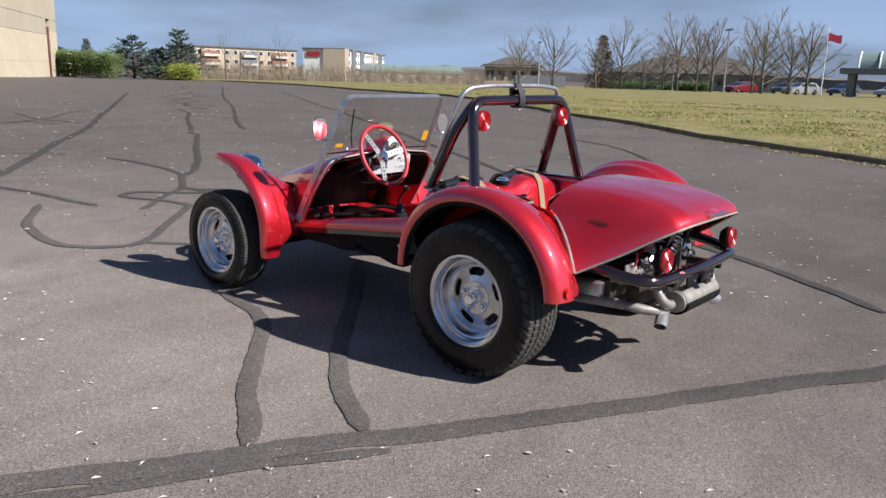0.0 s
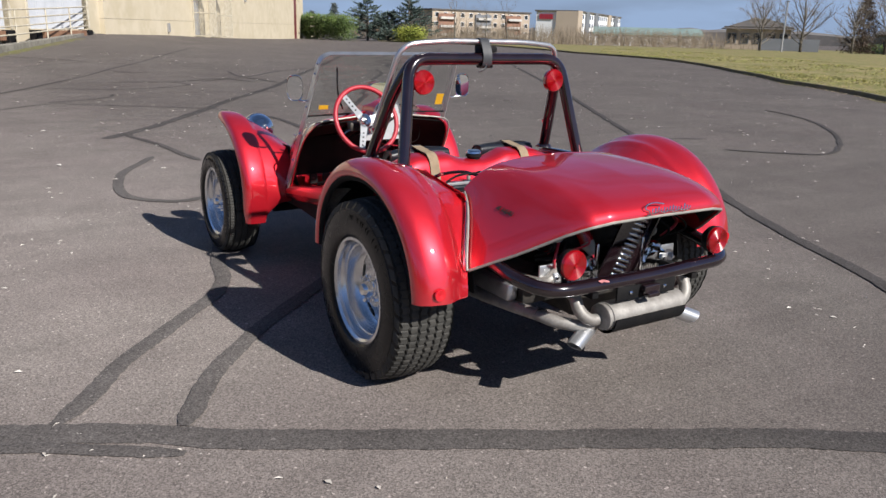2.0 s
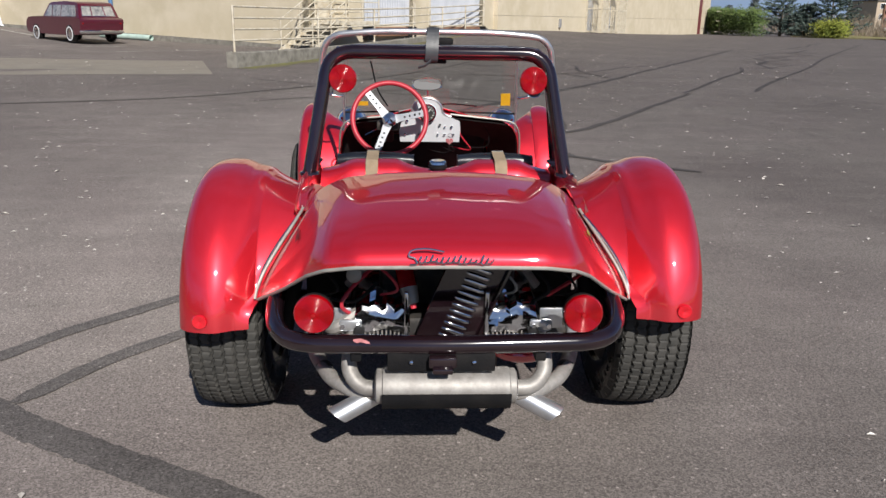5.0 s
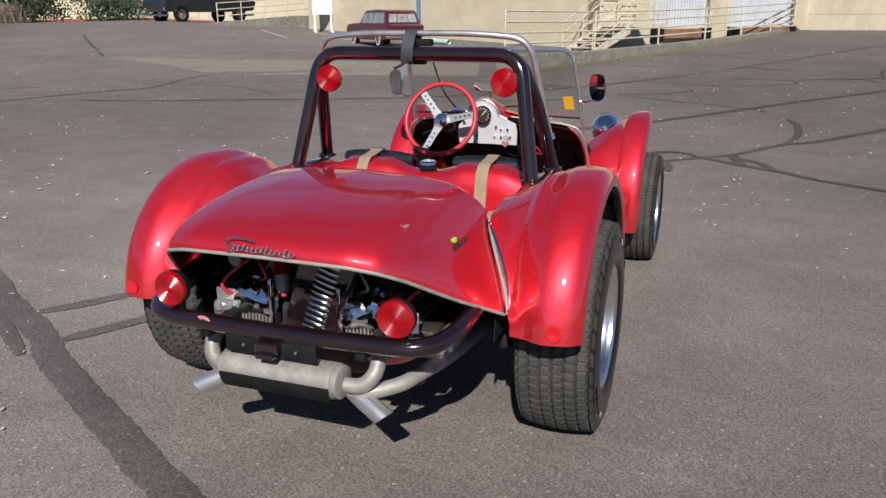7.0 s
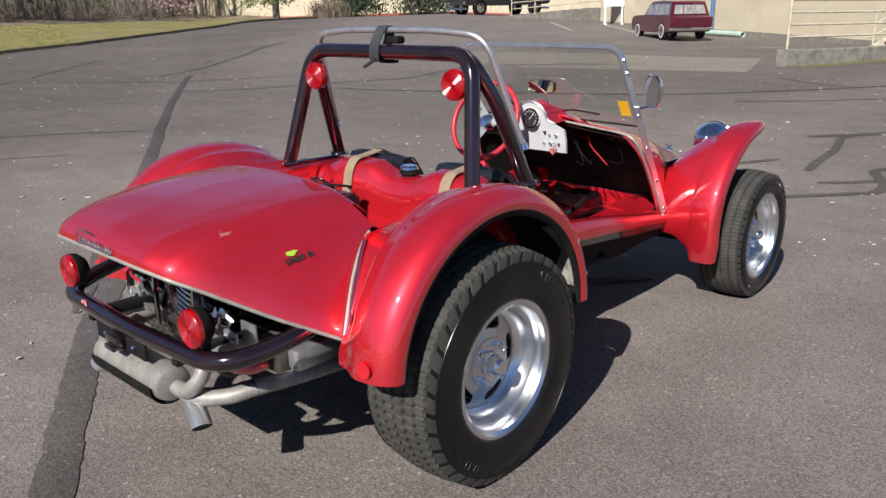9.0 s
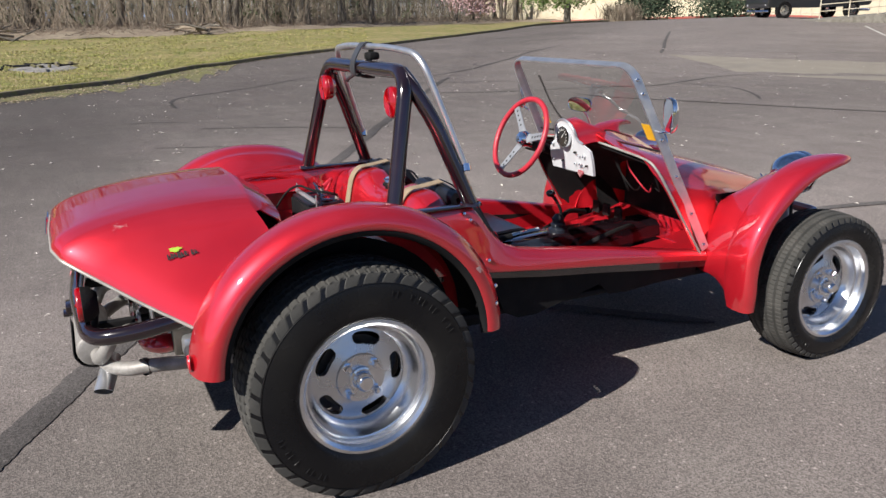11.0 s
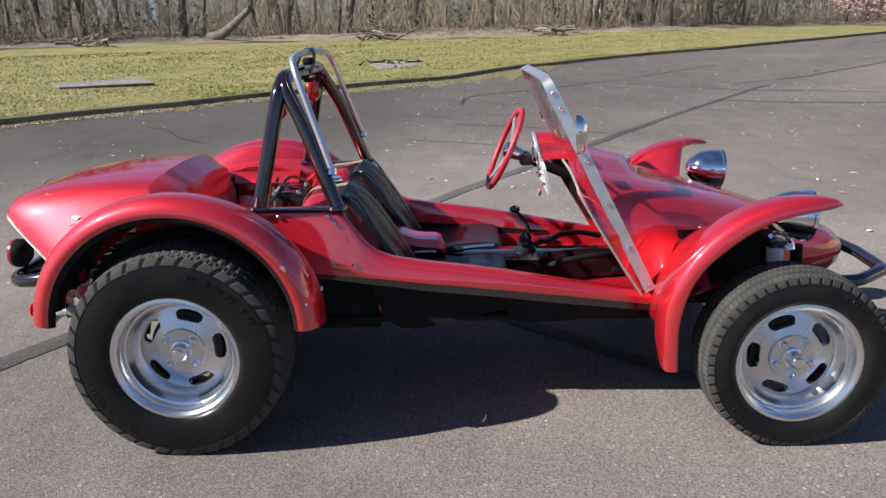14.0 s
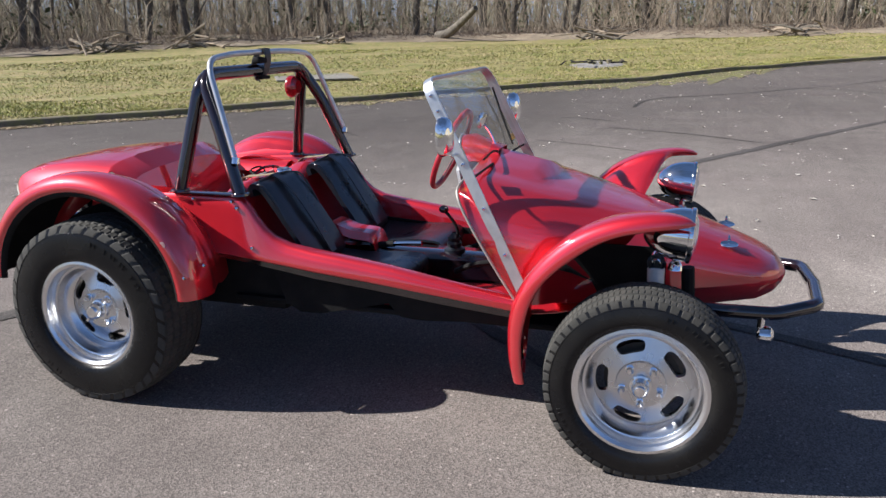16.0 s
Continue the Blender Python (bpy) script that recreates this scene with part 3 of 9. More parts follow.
tar([(-0.5, 15.0), (0.61, 14.46), (1.46, 14.63), (2.11, 15.01), (2.42, 15.5), (2.2, 16.3), (1.11, 16.79)], 0.06, 23)
tar([(-26.3, 25.6), (-21.7, 21.2), (-19.5, 19.2), (-17.4, 17.2)], 0.12, 24)
tar([(6.73, 12.61), (8.25, 15.2), (12.36, 21.52), (17.39, 29.77), (30.18, 49.49)], 0.11, 25)
tar([(4.7, 20.15), (4.49, 17.92), (6.06, 19.84), (7.81, 21.62)], 0.10, 26)
tar([(3.1, 16.57), (4.32, 17.49), (4.64, 15.75)], 0.08, 27)
tar([(-0.6, 25.6), (0.47, 24.5), (1.42, 23.1)], 0.07, 33)
tar([(0.87, 16.37), (2.28, 16.36), (3.65, 17.25), (4.14, 15.96)], 0.06, 34)

tar([(-11.25, 1.1), (-12.19, 1.15), (-12.93, 1.3), (-13.41, 1.57), (-14.18, 2.5), (-15.18, 3.5), (-16.3, 4.41), (-17.66, 5.65), (-19.68, 7.53), (-21.64, 9.4)], 0.075, 15)
tar([(-16.3, 4.41), (-15.91, 5.17), (-14.8, 5.95), (-13.9, 6.75), (-13.35, 7.4), (-13.08, 8.25), (-12.58, 9.28), (-12.12, 10.07)], 0.06, 16)
tar([(-11.36, 5.9), (-10.91, 6.5), (-10.62, 7.28), (-10.46, 8.4), (-10.23, 9.61), (-10.01, 10.64), (-10.95, 13.22), (-10.93, 14.44)], 0.075, 18)
tar([(-15.3, 7.5), (-16.27, 8.87), (-17.11, 10.1), (-17.95, 11.0), (-19.63, 12.95), (-21.28, 14.6), (-23.26, 17.28)], 0.11, 19)
tar([(-17.61, 10.67), (-18.07, 10.61), (-18.65, 11.1), (-18.57, 11.54)], 0.07, 35)
tar([(-26.5, 17.3), (-27.2, 18.7), (-26.85, 19.3)], 0.09, 36)
tar([(-26.1, 19.1), (-27.4, 21.2)], 0.08, 37)
tar([(-28.2, 16.0), (-29.3, 17.4)], 0.09, 38)
tar([(-29.8, 18.2), (-30.6, 19.4)], 0.09, 39)
tar([(-9.43, 0.1), (-9.33, 0.54), (-9.06, 0.95)], 0.03, 40)
tar([(-8.23, 1.0), (-8.0, 1.55), (-7.66, 2.2), (-7.03, 2.97)], 0.03, 41)
tar([(-6.78, 0.23), (-6.43, 1.0), (-6.07, 1.6)], 0.028, 42)
tar([(-8.48, -3.66), (-8.18, -3.27), (-7.26, -2.75), (-6.61, -2.16)], 0.028, 43)

tar([(-3.57, 14.58), (-2.6, 13.65), (-1.82, 13.25)], 0.06, 44)
tar([(-2.28, 20.62), (-1.43, 20.3), (-0.65, 19.84)], 0.07, 45)
tar([(-0.25, 7.65), (-0.31, 7.33), (-0.24, 6.95), (-0.15, 6.49), (-0.1, 5.9), (-0.02, 5.3)], 0.085, 46)
tar([(1.59, 20.13), (1.88, 19.64), (2.54, 19.71)], 0.06, 47)

tar([(11.1, 6.83), (10.57, 5.79), (9.67, 4.74), (8.53, 3.77), (7.43, 3.08), (6.8, 2.85), (6.35, 3.1), (5.9, 3.61)], 0.07, 48)

# hairline cracks, sealed thinly, wander over the older paving
rnd = random.Random(77)
for k in range(6):
    r, a = rnd.uniform(17, 34), rnd.uniform(102, 120)
    x, y = around(r, a)
    way, line = rnd.uniform(0, 6.28), []
    for j in range(rnd.randint(4, 8)):
        line.append((x, y))
        way += rnd.gauss(0, 0.3) * (1 if j % 2 else -1)
        x, y = x + math.cos(way) * r * 0.11, y + math.sin(way) * r * 0.11
    if all(math.hypot(px, py - 1) < table(math.degrees(math.atan2(py - 1, px)) % 360, *KERB_WEST) - 1.5 for px, py in line if math.degrees(math.atan2(py - 1, px)) % 360 > 128):
        tar(line, rnd.uniform(0.018, 0.04) * (0.7 + r * 0.03), 100 + k)

# a paler concrete strip across the yard in front of the dock, and painted bay lines
strip = Geo()
near_pts, far_pts = spline([(-16.75, 16.95, 0), (-13.63, 15.65, 0), (-10.97, 14.43, 0), (-8.52, 14.77, 0), (-4.6, 15.6, 0)], 8), spline([(-16.8, 17.05, 0), (-15.06, 17.44, 0), (-13.15, 18.19, 0), (-11.03, 19.3, 0), (-6.0, 20.2, 0)], 8)
strip.grid([[(q.x, q.y, height(q.x, q.y) + 0.004) for q in (lerp(a, b, k / 6) for k in range(7))] for a, b in zip(near_pts, far_pts)])
PALE = material("pale_worn_asphalt", (0.205, 0.180, 0.146), 0.9, tones=[(0.175, 0.155, 0.13), (0.225, 0.20, 0.165)], tone_scale=0.5, grain=0.25, grain_scale=40, bump=0.3)
tagged(new("pavement", quick_mesh("pavement", strip, PALE)), "pale worn strip of older paving", "pavement", kind="structure")
LINE = material("worn_white_line", (0.5, 0.49, 0.46), 0.85, tones=[(0.2, 0.19, 0.18)], tone_scale=4, grain=0.2)
for k, (xa, ya, xb, yb) in enumerate([(-13.3, 24.0, -9.3, 27.2), (-15.6, 31.0, -20.6, 36.5), (-18.2, 29.6, -23.4, 35.4), (-9.6, 23.4, -6.6, 25.6)]):
    d = Vector((yb - ya, xa - xb)).normalized() * 0.05
    g = Geo().grid([[(lerp(xa, xb, s) + d.x * e, lerp(ya, yb, s) + d.y * e, height(lerp(xa, xb, s), lerp(ya, yb, s)) + 0.005) for e in (-1, 1)] for s in (i / 8 for i in range(9))])
    tagged(new("bay_line", quick_mesh("bay_line", g, LINE)), "worn white painted bay line", "road marking", kind="structure")

# fallen petals and scraps strewn over the paving
rnd = random.Random(5)
scraps = Geo()
for k in range(4000):
    r, a = 2.0 + 24 * rnd.random() ** 1.3, rnd.uniform(-70, 250)
    size, turn = rnd.choice((0.003, 0.0045, 0.006, 0.009, 0.013)) * (1 + 0.15 * r), rnd.uniform(0, 6.28)
    if k >= 3720:
        # larger dry leaves lie ahead of the car
        r, a, size = rnd.uniform(3.0, 17), rnd.uniform(15, 190), rnd.uniform(0.018, 0.042)
    x, y = around(r, a)
    c, s = math.cos(turn) * size, math.sin(turn) * size
    z = height(x, y) + 0.006
    w = rnd.uniform(0.25, 0.6)
    scraps.add([(x - c, y - s, z), (x + s * w, y - c * w, z + size * 0.2), (x + c, y + s, z), (x - s * w, y + c * w, z + size * 0.25)], [(0, 1, 2, 3)])
tagged(new("fallen_petals", quick_mesh("fallen_petals", scraps, PAPER)), "pale petals and scraps strewn on asphalt", "litter", kind="stuff")

# ---- the buggy (y points to its front, x to its right) ----
car = thing("buggy", "red fibreglass two-seat open buggy with roll bar", "car")


def tyre_geo(radius, rim_r, half, tread_half, ribs, blocks, sipe):
    """A tyre about the x axis: rounded sidewalls, and a tread cut by grooves and cross cuts."""
    side, tread = Geo(), Geo()
    shoulder = radius - 0.018
    prof = spline([(half - 0.022, rim_r - 0.004, 0), (half - 0.004, rim_r + 0.018, 0), (half, lerp(rim_r, shoulder, 0.45), 0), (half - 0.006, lerp(rim_r, shoulder, 0.8), 0), (tread_half + 0.004, shoulder + 0.006, 0)], 5)
    side.lathe([(p.x, p.y) for p in prof], 96)
    side.lathe([(-p.x, p.y) for p in prof], 96)
    # raised moulded bars in two arcs and fine rings on the sidewall
    for sgn in (1, -1):
        for start, count in ((0.5, 6), (3.5, 5)):
            for k in range(count):
                a = start + k * 0.155
                r0, r1 = lerp(rim_r, shoulder, 0.56), lerp(rim_r, shoulder, 0.70)
                for da in (-0.034, 0.022):
                    if (k + count) % 3 == 1 and da > 0:
                        continue
                    rows_m = [[(sgn * (half + lift), lerp(r0, r1, i / 3) * math.cos(a + da + w), lerp(r0, r1, i / 3) * math.sin(a + da + w)) for w, lift in ((0.0, -0.003), (0.003, 0.0004), (0.011, 0.0004), (0.014, -0.003))] for i in range(4)]
                    side.grid(rows_m)
        for f in (0.30, 0.84):
            rr = lerp(rim_r, shoulder, f)
            xh = half - (0.002 if f < 0.5 else 0.0065)
            side.lathe([(sgn * (xh - 0.003), rr - 0.002), (sgn * (xh + 0.0012), rr), (sgn * (xh - 0.003), rr + 0.002)], 96)
    n = blocks * 6
    xs, lanes = [], []
    for k in range(ribs):
        x0, x1 = lerp(-tread_half, tread_half, k / ribs), lerp(-tread_half, tread_half, (k + 1) / ribs)
        gap = (x1 - x0) * 0.17
        xs += [x0 + gap * 0.2, x0 + gap, (x0 + x1) / 2, x1 - gap, x1 - gap * 0.2]
        lanes += [(k, 0), (k, 1), (k, 2), (k, 1), (k, 0)]
    rows_r = []
    for x, (lane, kind) in zip(xs, lanes):
        row = []
        for j in range(n):
            step = (j + lane * 2) % 6
            crown = -0.012 * (x / tread_half) ** 2
            depth = 0.010 if kind == 0 else 0.003 if step == 0 else 0.0
            zig = 0.0028 * math.sin(2 * math.pi * j / 6) if sipe else 0.0
            a = 2 * math.pi * (j + (0.8 * (x / tread_half) if sipe else 2.0 * abs(x / tread_half))) / n
            r = radius + crown - depth
            row.append((x + zig, r * math.cos(a), r * math.sin(a)))
        rows_r.append(row)
    end = [(tread_half + 0.004, (radius - 0.014 - (0.006 if j % 6 == 0 else 0)) * math.cos(2 * math.pi * j / n), (radius - 0.014) * math.sin(2 * math.pi * j / n)) for j in range(n)]
    end2 = [(tread_half + 0.005, (shoulder + 0.004) * math.cos(2 * math.pi * j / n), (shoulder + 0.004) * math.sin(2 * math.pi * j / n)) for j in range(n)]
    flip = lambda row: [(-x, y, z) for x, y, z in row]
    # tread lugs reach over the shoulder
    for sgn in (1, -1):
        lug_rows = []
        for q, lift in ((len(prof) - 5, 0.0), (len(prof) - 4, 0.55), (len(prof) - 3, 0.9), (len(prof) - 2, 1.0), (len(prof) - 1, 0.8)):
            p = prof[q]
            row = []
            for j in range(n):
                phase = j % (n // (blocks // 2))
                up = (0.0014 * lift if 1 < phase < n // (blocks // 2) - 1 else -0.001)
                r, a = p.y + up * 0.8, 2 * math.pi * (j + (0.9 if sipe else 0.0) * (len(prof) - 1 - q)) / n
                row.append((sgn * (p.x + up), r * math.cos(a), r * math.sin(a)))
            lug_rows.append(row)
        tread.grid(lug_rows, closed=True)
    tread.grid([flip(end2), flip(end)] + rows_r + [end, end2], closed=True)
    return side, tread


def slot_disc(r_in, r_out, slots, r_slot0, r_slot1, half_angle, cone):
    """The dished face of a wheel with rounded slots cut through it; cone gives the depth at a radius."""
    bm = bmesh.new()
    edges, loops = [], []

    def loop(points):
        vs = [bm.verts.new((0, y, z)) for y, z in points]
        edges.extend(bm.edges.new((a, b)) for a, b in zip(vs, vs[1:] + vs[:1]))
        return vs

    for r in (r_out, r_in):
        loop([(r * math.cos(2 * math.pi * k / 80), r * math.sin(2 * math.pi * k / 80)) for k in range(80)])
    mid, hr = (r_slot0 + r_slot1) / 2, (r_slot1 - r_slot0) / 2
    for s in range(slots):
        pts = []
        for k in range(32):
            t = 2 * math.pi * k / 32
            u = math.copysign(abs(math.cos(t)) ** 0.62, math.cos(t))
            w = math.copysign(abs(math.sin(t)) ** 0.62, math.sin(t))
            rr, a = mid + hr * u, 2 * math.pi * (s + 0.25) / slots + half_angle * w
            pts.append((rr * math.cos(a), rr * math.sin(a)))
        loops.append(loop(pts))
    bmesh.ops.triangle_fill(bm, use_beauty=True, use_dissolve=False, edges=edges)
    g = Geo()
    bm.verts.index_update()
    g.add([(cone(math.hypot(v.co.y, v.co.z)), v.co.y, v.co.z) for v in bm.verts], [[v.index for v in f.verts] for f in bm.faces])
    for vs in loops:
        ring = [(cone(math.hypot(v.co.y, v.co.z)), v.co.y, v.co.z) for v in vs]
        g.grid([ring, [(x - 0.022, y, z) for x, y, z in ring]], closed=True)
    bm.free()
    return g


def weld(g):
    """The same surface with its coincident corners joined."""
    seen, index, verts = {}, [], []
    for v in g.v:
        key = (round(v[0], 4), round(v[1], 4), round(v[2], 4))
        if key not in seen:
            seen[key] = len(verts)
            verts.append(v)
        index.append(seen[key])
    joined = Geo()
    joined.add(verts, [tuple(index[i] for i in f) for f in g.f])
    return joined


def make_wheel(name_at, radius, rim_r, half, tread_half, ribs, blocks, sipe, lugs, hub_r, hub_out, spin, deep, slot):
    """A slotted alloy wheel with its tyre; its outer side faces +x."""
    g, dish, barrel, disc = Geo(), Geo(), Geo(), Geo()
    f = half - 0.024
    face = f - deep
    g.lathe([(f - 0.012, rim_r - 0.02), (f + 0.004, rim_r - 0.016), (f + 0.012, rim_r - 0.006), (f + 0.010, rim_r + 0.004), (f - 0.002, rim_r + 0.007), (f - 0.014, rim_r - 0.02)], 96)
    dish.lathe([(f, rim_r - 0.013), (f - 0.012, rim_r - 0.021), (f - 0.03, rim_r - 0.026), (f - 0.032, rim_r - 0.031), (lerp(f, face, 0.7) - 0.012, rim_r - 0.034), (face - 0.016, rim_r - 0.036 - 0.4 * (slot - 0.036)), (face - 0.024, rim_r - slot + 0.004)], 96)
    barrel.lathe([(f - 0.052, rim_r - 0.033), (-half + 0.03, rim_r - 0.033), (-half + 0.02, rim_r)], 72)
    cone = lambda r: face - 0.004 - 0.020 * max(0.0, (r - 0.075) / (rim_r - slot - 0.075)) + (0.0 if r > 0.074 else 0.004)
    add = slot_disc(0.078, rim_r - slot + 0.004, 5, 0.103, rim_r - slot - 0.004, 0.36, cone)
    disc.add(add.v, add.f, pose(0, 0, 0, spin, 0, 0))
    disc.lathe([(cone(0.078), 0.078), (face + 0.003, 0.075), (face + 0.003, 0.03)], 80)
    disc = weld(disc)
    wheel = part("wheel", g, RIM_POLISH, car, "slotted cast alloy wheel", 30)
    part("rim_dish", dish, RIM_POLISH, wheel, "polished rim dish", 30)
    part("rim_barrel", barrel, IRON, wheel, "", 30)
    part("wheel_disc", disc, RIM_ALLOY, wheel, "slotted wheel centre", 30)
    side, tread = tyre_geo(radius, rim_r, half, tread_half, ribs, blocks, sipe)
    part("tyre", side, RUBBER, wheel, "black tyre sidewall", 40)
    part("tyre_tread", tread, TREAD, wheel, "dusty grey-black tread", 30)
    drum = Geo().lathe([(face - 0.05, 0.002), (face - 0.05, 0.12), (face - 0.12, 0.125), (-half, 0.125)], 40)
    part("brake_drum", drum, IRON, wheel)
    hub = Geo().lathe([(face, hub_r + 0.008), (face + 0.012, hub_r + 0.006), (face + 0.014, hub_r), (hub_out - 0.02, hub_r - 0.002), (hub_out - 0.006, hub_r - 0.006), (hub_out, hub_r - 0.012), (hub_out, 0.001)], 32)
    part("hub_cap", hub, CHROME, wheel, "bright hub cap")
    nut = Geo().lathe([(face + 0.002, 0.016), (face + 0.006, 0.016), (face + 0.008, 0.012), (face + 0.024, 0.0115), (face + 0.031, 0.006), (face + 0.031, 0.0005)], 6)
    for k in range(lugs):
        a = 2 * math.pi * (k + 0.5) / lugs + radians(spin if lugs == 5 else 0)
        nut_ob = part("lug_nut", nut, CHROME, wheel)
        nut_ob.location = (0, 0.06 * math.cos(a), 0.06 * math.sin(a))
    return wheel


rear = make_wheel("rear", 0.361, 0.207, 0.13, 0.109, 6, 72, True, 4, 0.032, 0.092, 58, 0.066, 0.062)
rear.matrix_basis = pose(0.698, 0.0, 0.353)
copy_thing(rear, pose(-0.698, 0.0, 0.353, 20, 0, 180))
front = make_wheel("front", 0.309, 0.203, 0.106, 0.088, 5, 104, False, 5, 0.028, 0.090, 18, 0.050, 0.056)
front.matrix_basis = pose(0.697, 2.035, 0.300)
copy_thing(front, pose(-0.697, 2.035, 0.300, 35, 0, 180))


def lowered(g):
    g.v = [(x, y, z - table(y, [-0.48, -0.2, 0.05, 0.2, 0.36], [0.034, 0.030, 0.025, 0.012, 0.0]) * table(abs(x), [0.45, 0.60], [0.3, 1.0])) for x, y, z in g.v]
    return g


# rear fenders: an arch swept from the lip over a rolled crest to the body
BARE_FIBRE = material("bare_fibreglass", (0.27, 0.26, 0.24), 0.85, tones=[(0.16, 0.15, 0.14), (0.36, 0.35, 0.32)], tone_scale=22, grain=0.3, grain_scale=150, bump=0.4, bump_scale=90)
SEAM_Y = [0.05, 0.165, 0.20, 0.25, 0.305, 0.355, 0.390, 0.41]


def rear_fender():
    rows_f = []
    for i in range(41):
        a = math.pi * lerp(0.016, 1.002, i / 40)
        c, s = -math.cos(a), math.sin(a)
        point = lambda x, ry, rz, dz=0.0: (x, ry * c, 0.445 + rz * s + dz)
        # behind the cover the inner edge follows the cover's seam
        y_end = 0.41 * c if c < 0 else 0.395 * c
        sx = table(-y_end, SEAM_Y, [0.452, 0.448, 0.458, 0.477, 0.502, 0.529, 0.556, 0.576])
        sz = table(-y_end, SEAM_Y, [0.445 + 0.328 * s, 0.750, 0.733, 0.700, 0.652, 0.600, 0.550, 0.510])
        # below the seam the foot closes inwards at its full depth
        foot_z = 0.445 + 0.41 * s
        if c < 0 and foot_z < 0.545:
            k_f = min(1.0, (0.545 - foot_z) / 0.05)
            sx, sz, y_end = lerp(sx, 0.592, k_f), lerp(sz, min(sz, foot_z), k_f), lerp(y_end, -0.448, k_f)
        edge = (sx, y_end, sz)
        near = point(0.640, 0.46, 0.422)
        swell = 0.0 if c < 0 and foot_z < 0.545 else 1.0
        mid = lambda a, b, k, up: tuple(lerp(a[i], b[i], k) + (up * swell if i == 2 else 0) for i in range(3))
        # a fold divides the rolled crest from the flatter panel along the seam
        fold = mid(mid(near, edge, 0.36, 0.0), point(0.580, 0.392, 0.402), table(-c, [-0.1, 0.2], [0.0, 1.0]), 0.0)
        if swell == 0.0:
            fold = mid(near, edge, 0.4, 0.0)
        keys = [point(0.776, 0.395, 0.370), point(0.797, 0.405, 0.377), point(0.803, 0.425, 0.394), point(0.791, 0.450, 0.419), point(0.757, 0.473, 0.438),
                point(0.692, 0.483, 0.439), near, mid(near, fold, 0.55, 0.010), mid(near, fold, 0.92, 0.003), mid(fold, edge, 0.04, 0.0), mid(fold, edge, 0.40, -0.005), mid(fold, edge, 0.75, -0.003), edge]
        rows_f.append(spline(keys, 4))
    RF_ROWS.extend(rows_f)
    return Geo().grid(rows_f)


for side in (1, -1):
    RF_ROWS = []
    g = rear_fender()
    if side < 0:
        # the left fender was moulded a little lower
        g = lowered(mirrored(g))
    fender = part("rear_fender", g, RED, car, "red moulded rear fender", 60, thick=0.006)
    liner = [[(p.x - 0.006, p.y * 0.972, 0.445 + (p.z - 0.445) * 0.968 - 0.004) for p in row[2:-12]] for row in RF_ROWS]
    liner = Geo().grid(liner)
    part("fender_liner", liner if side > 0 else lowered(mirrored(liner)), UNDERSEAL, fender, "black fender underside", 60, thick=0.002)
    bare = Geo().grid([[(p.x - 0.008, p.y * 0.958 - 0.004 * noise.noise(p * 30), 0.445 + (p.z - 0.445) * 0.955 - 0.006) for p in row[8 + abs(k - 3):20 + abs(k - 3)]] for k, row in enumerate(RF_ROWS[32:40])])
    part("bare_patch", bare if side > 0 else lowered(mirrored(bare)), BARE_FIBRE, fender, "bare grey fibreglass where the underseal has peeled", 60, thick=0.001)
    disc = Geo().lathe([(0, 0.001), (0.004, 0.015), (0.004, 0.021), (0, 0.023)], 24, m=pose(side * 0.728, -0.482, 0.502 if side > 0 else 0.47, 0, 0, -90))
    part("reflector", disc, REFLECTOR, fender, "round red reflector")
    for y, z, x in ((0.437, 0.53, 0.79), (0.475, 0.56, 0.72)):
        part("fender_bolt", Geo().ball((side * x, y, z), 0.008, 8), CHROME, fender)

# a pale scar where a label was torn from the fender
part("label_scar", Geo().add([(0.801 + 0.7 * dx, 0.362 + 0.7 * dy, 0.660 + 0.7 * dz) for dx, dy, dz in ((0, 0, 0), (-0.002, 0.016, 0.004), (-0.003, 0.026, -0.008), (-0.001, 0.024, -0.026), (0.001, 0.008, -0.022), (0.0015, -0.004, -0.012))], [tuple(range(6))]), TORN, car, "torn pale label remnant", 0, thick=0.001)

# front fenders: a rounded band arched over the wheel, drawn out into a forward tip, and an inner panel that meets the bonnet
FF_CREST = [(1.620, 0.240), (1.604, 0.320), (1.599, 0.402), (1.604, 0.475), (1.625, 0.545), (1.663, 0.615), (1.727, 0.695), (1.812, 0.765), (1.910, 0.811), (2.007, 0.833), (2.085, 0.837), (2.137, 0.828), (2.163, 0.812)]
FF_LIP = [(1.662, 0.246), (1.655, 0.320), (1.653, 0.400), (1.664, 0.475), (1.688, 0.550), (1.730, 0.616), (1.792, 0.675), (1.868, 0.732), (1.942, 0.768), (2.020, 0.787), (2.086, 0.797), (2.132, 0.802), (2.159, 0.807)]


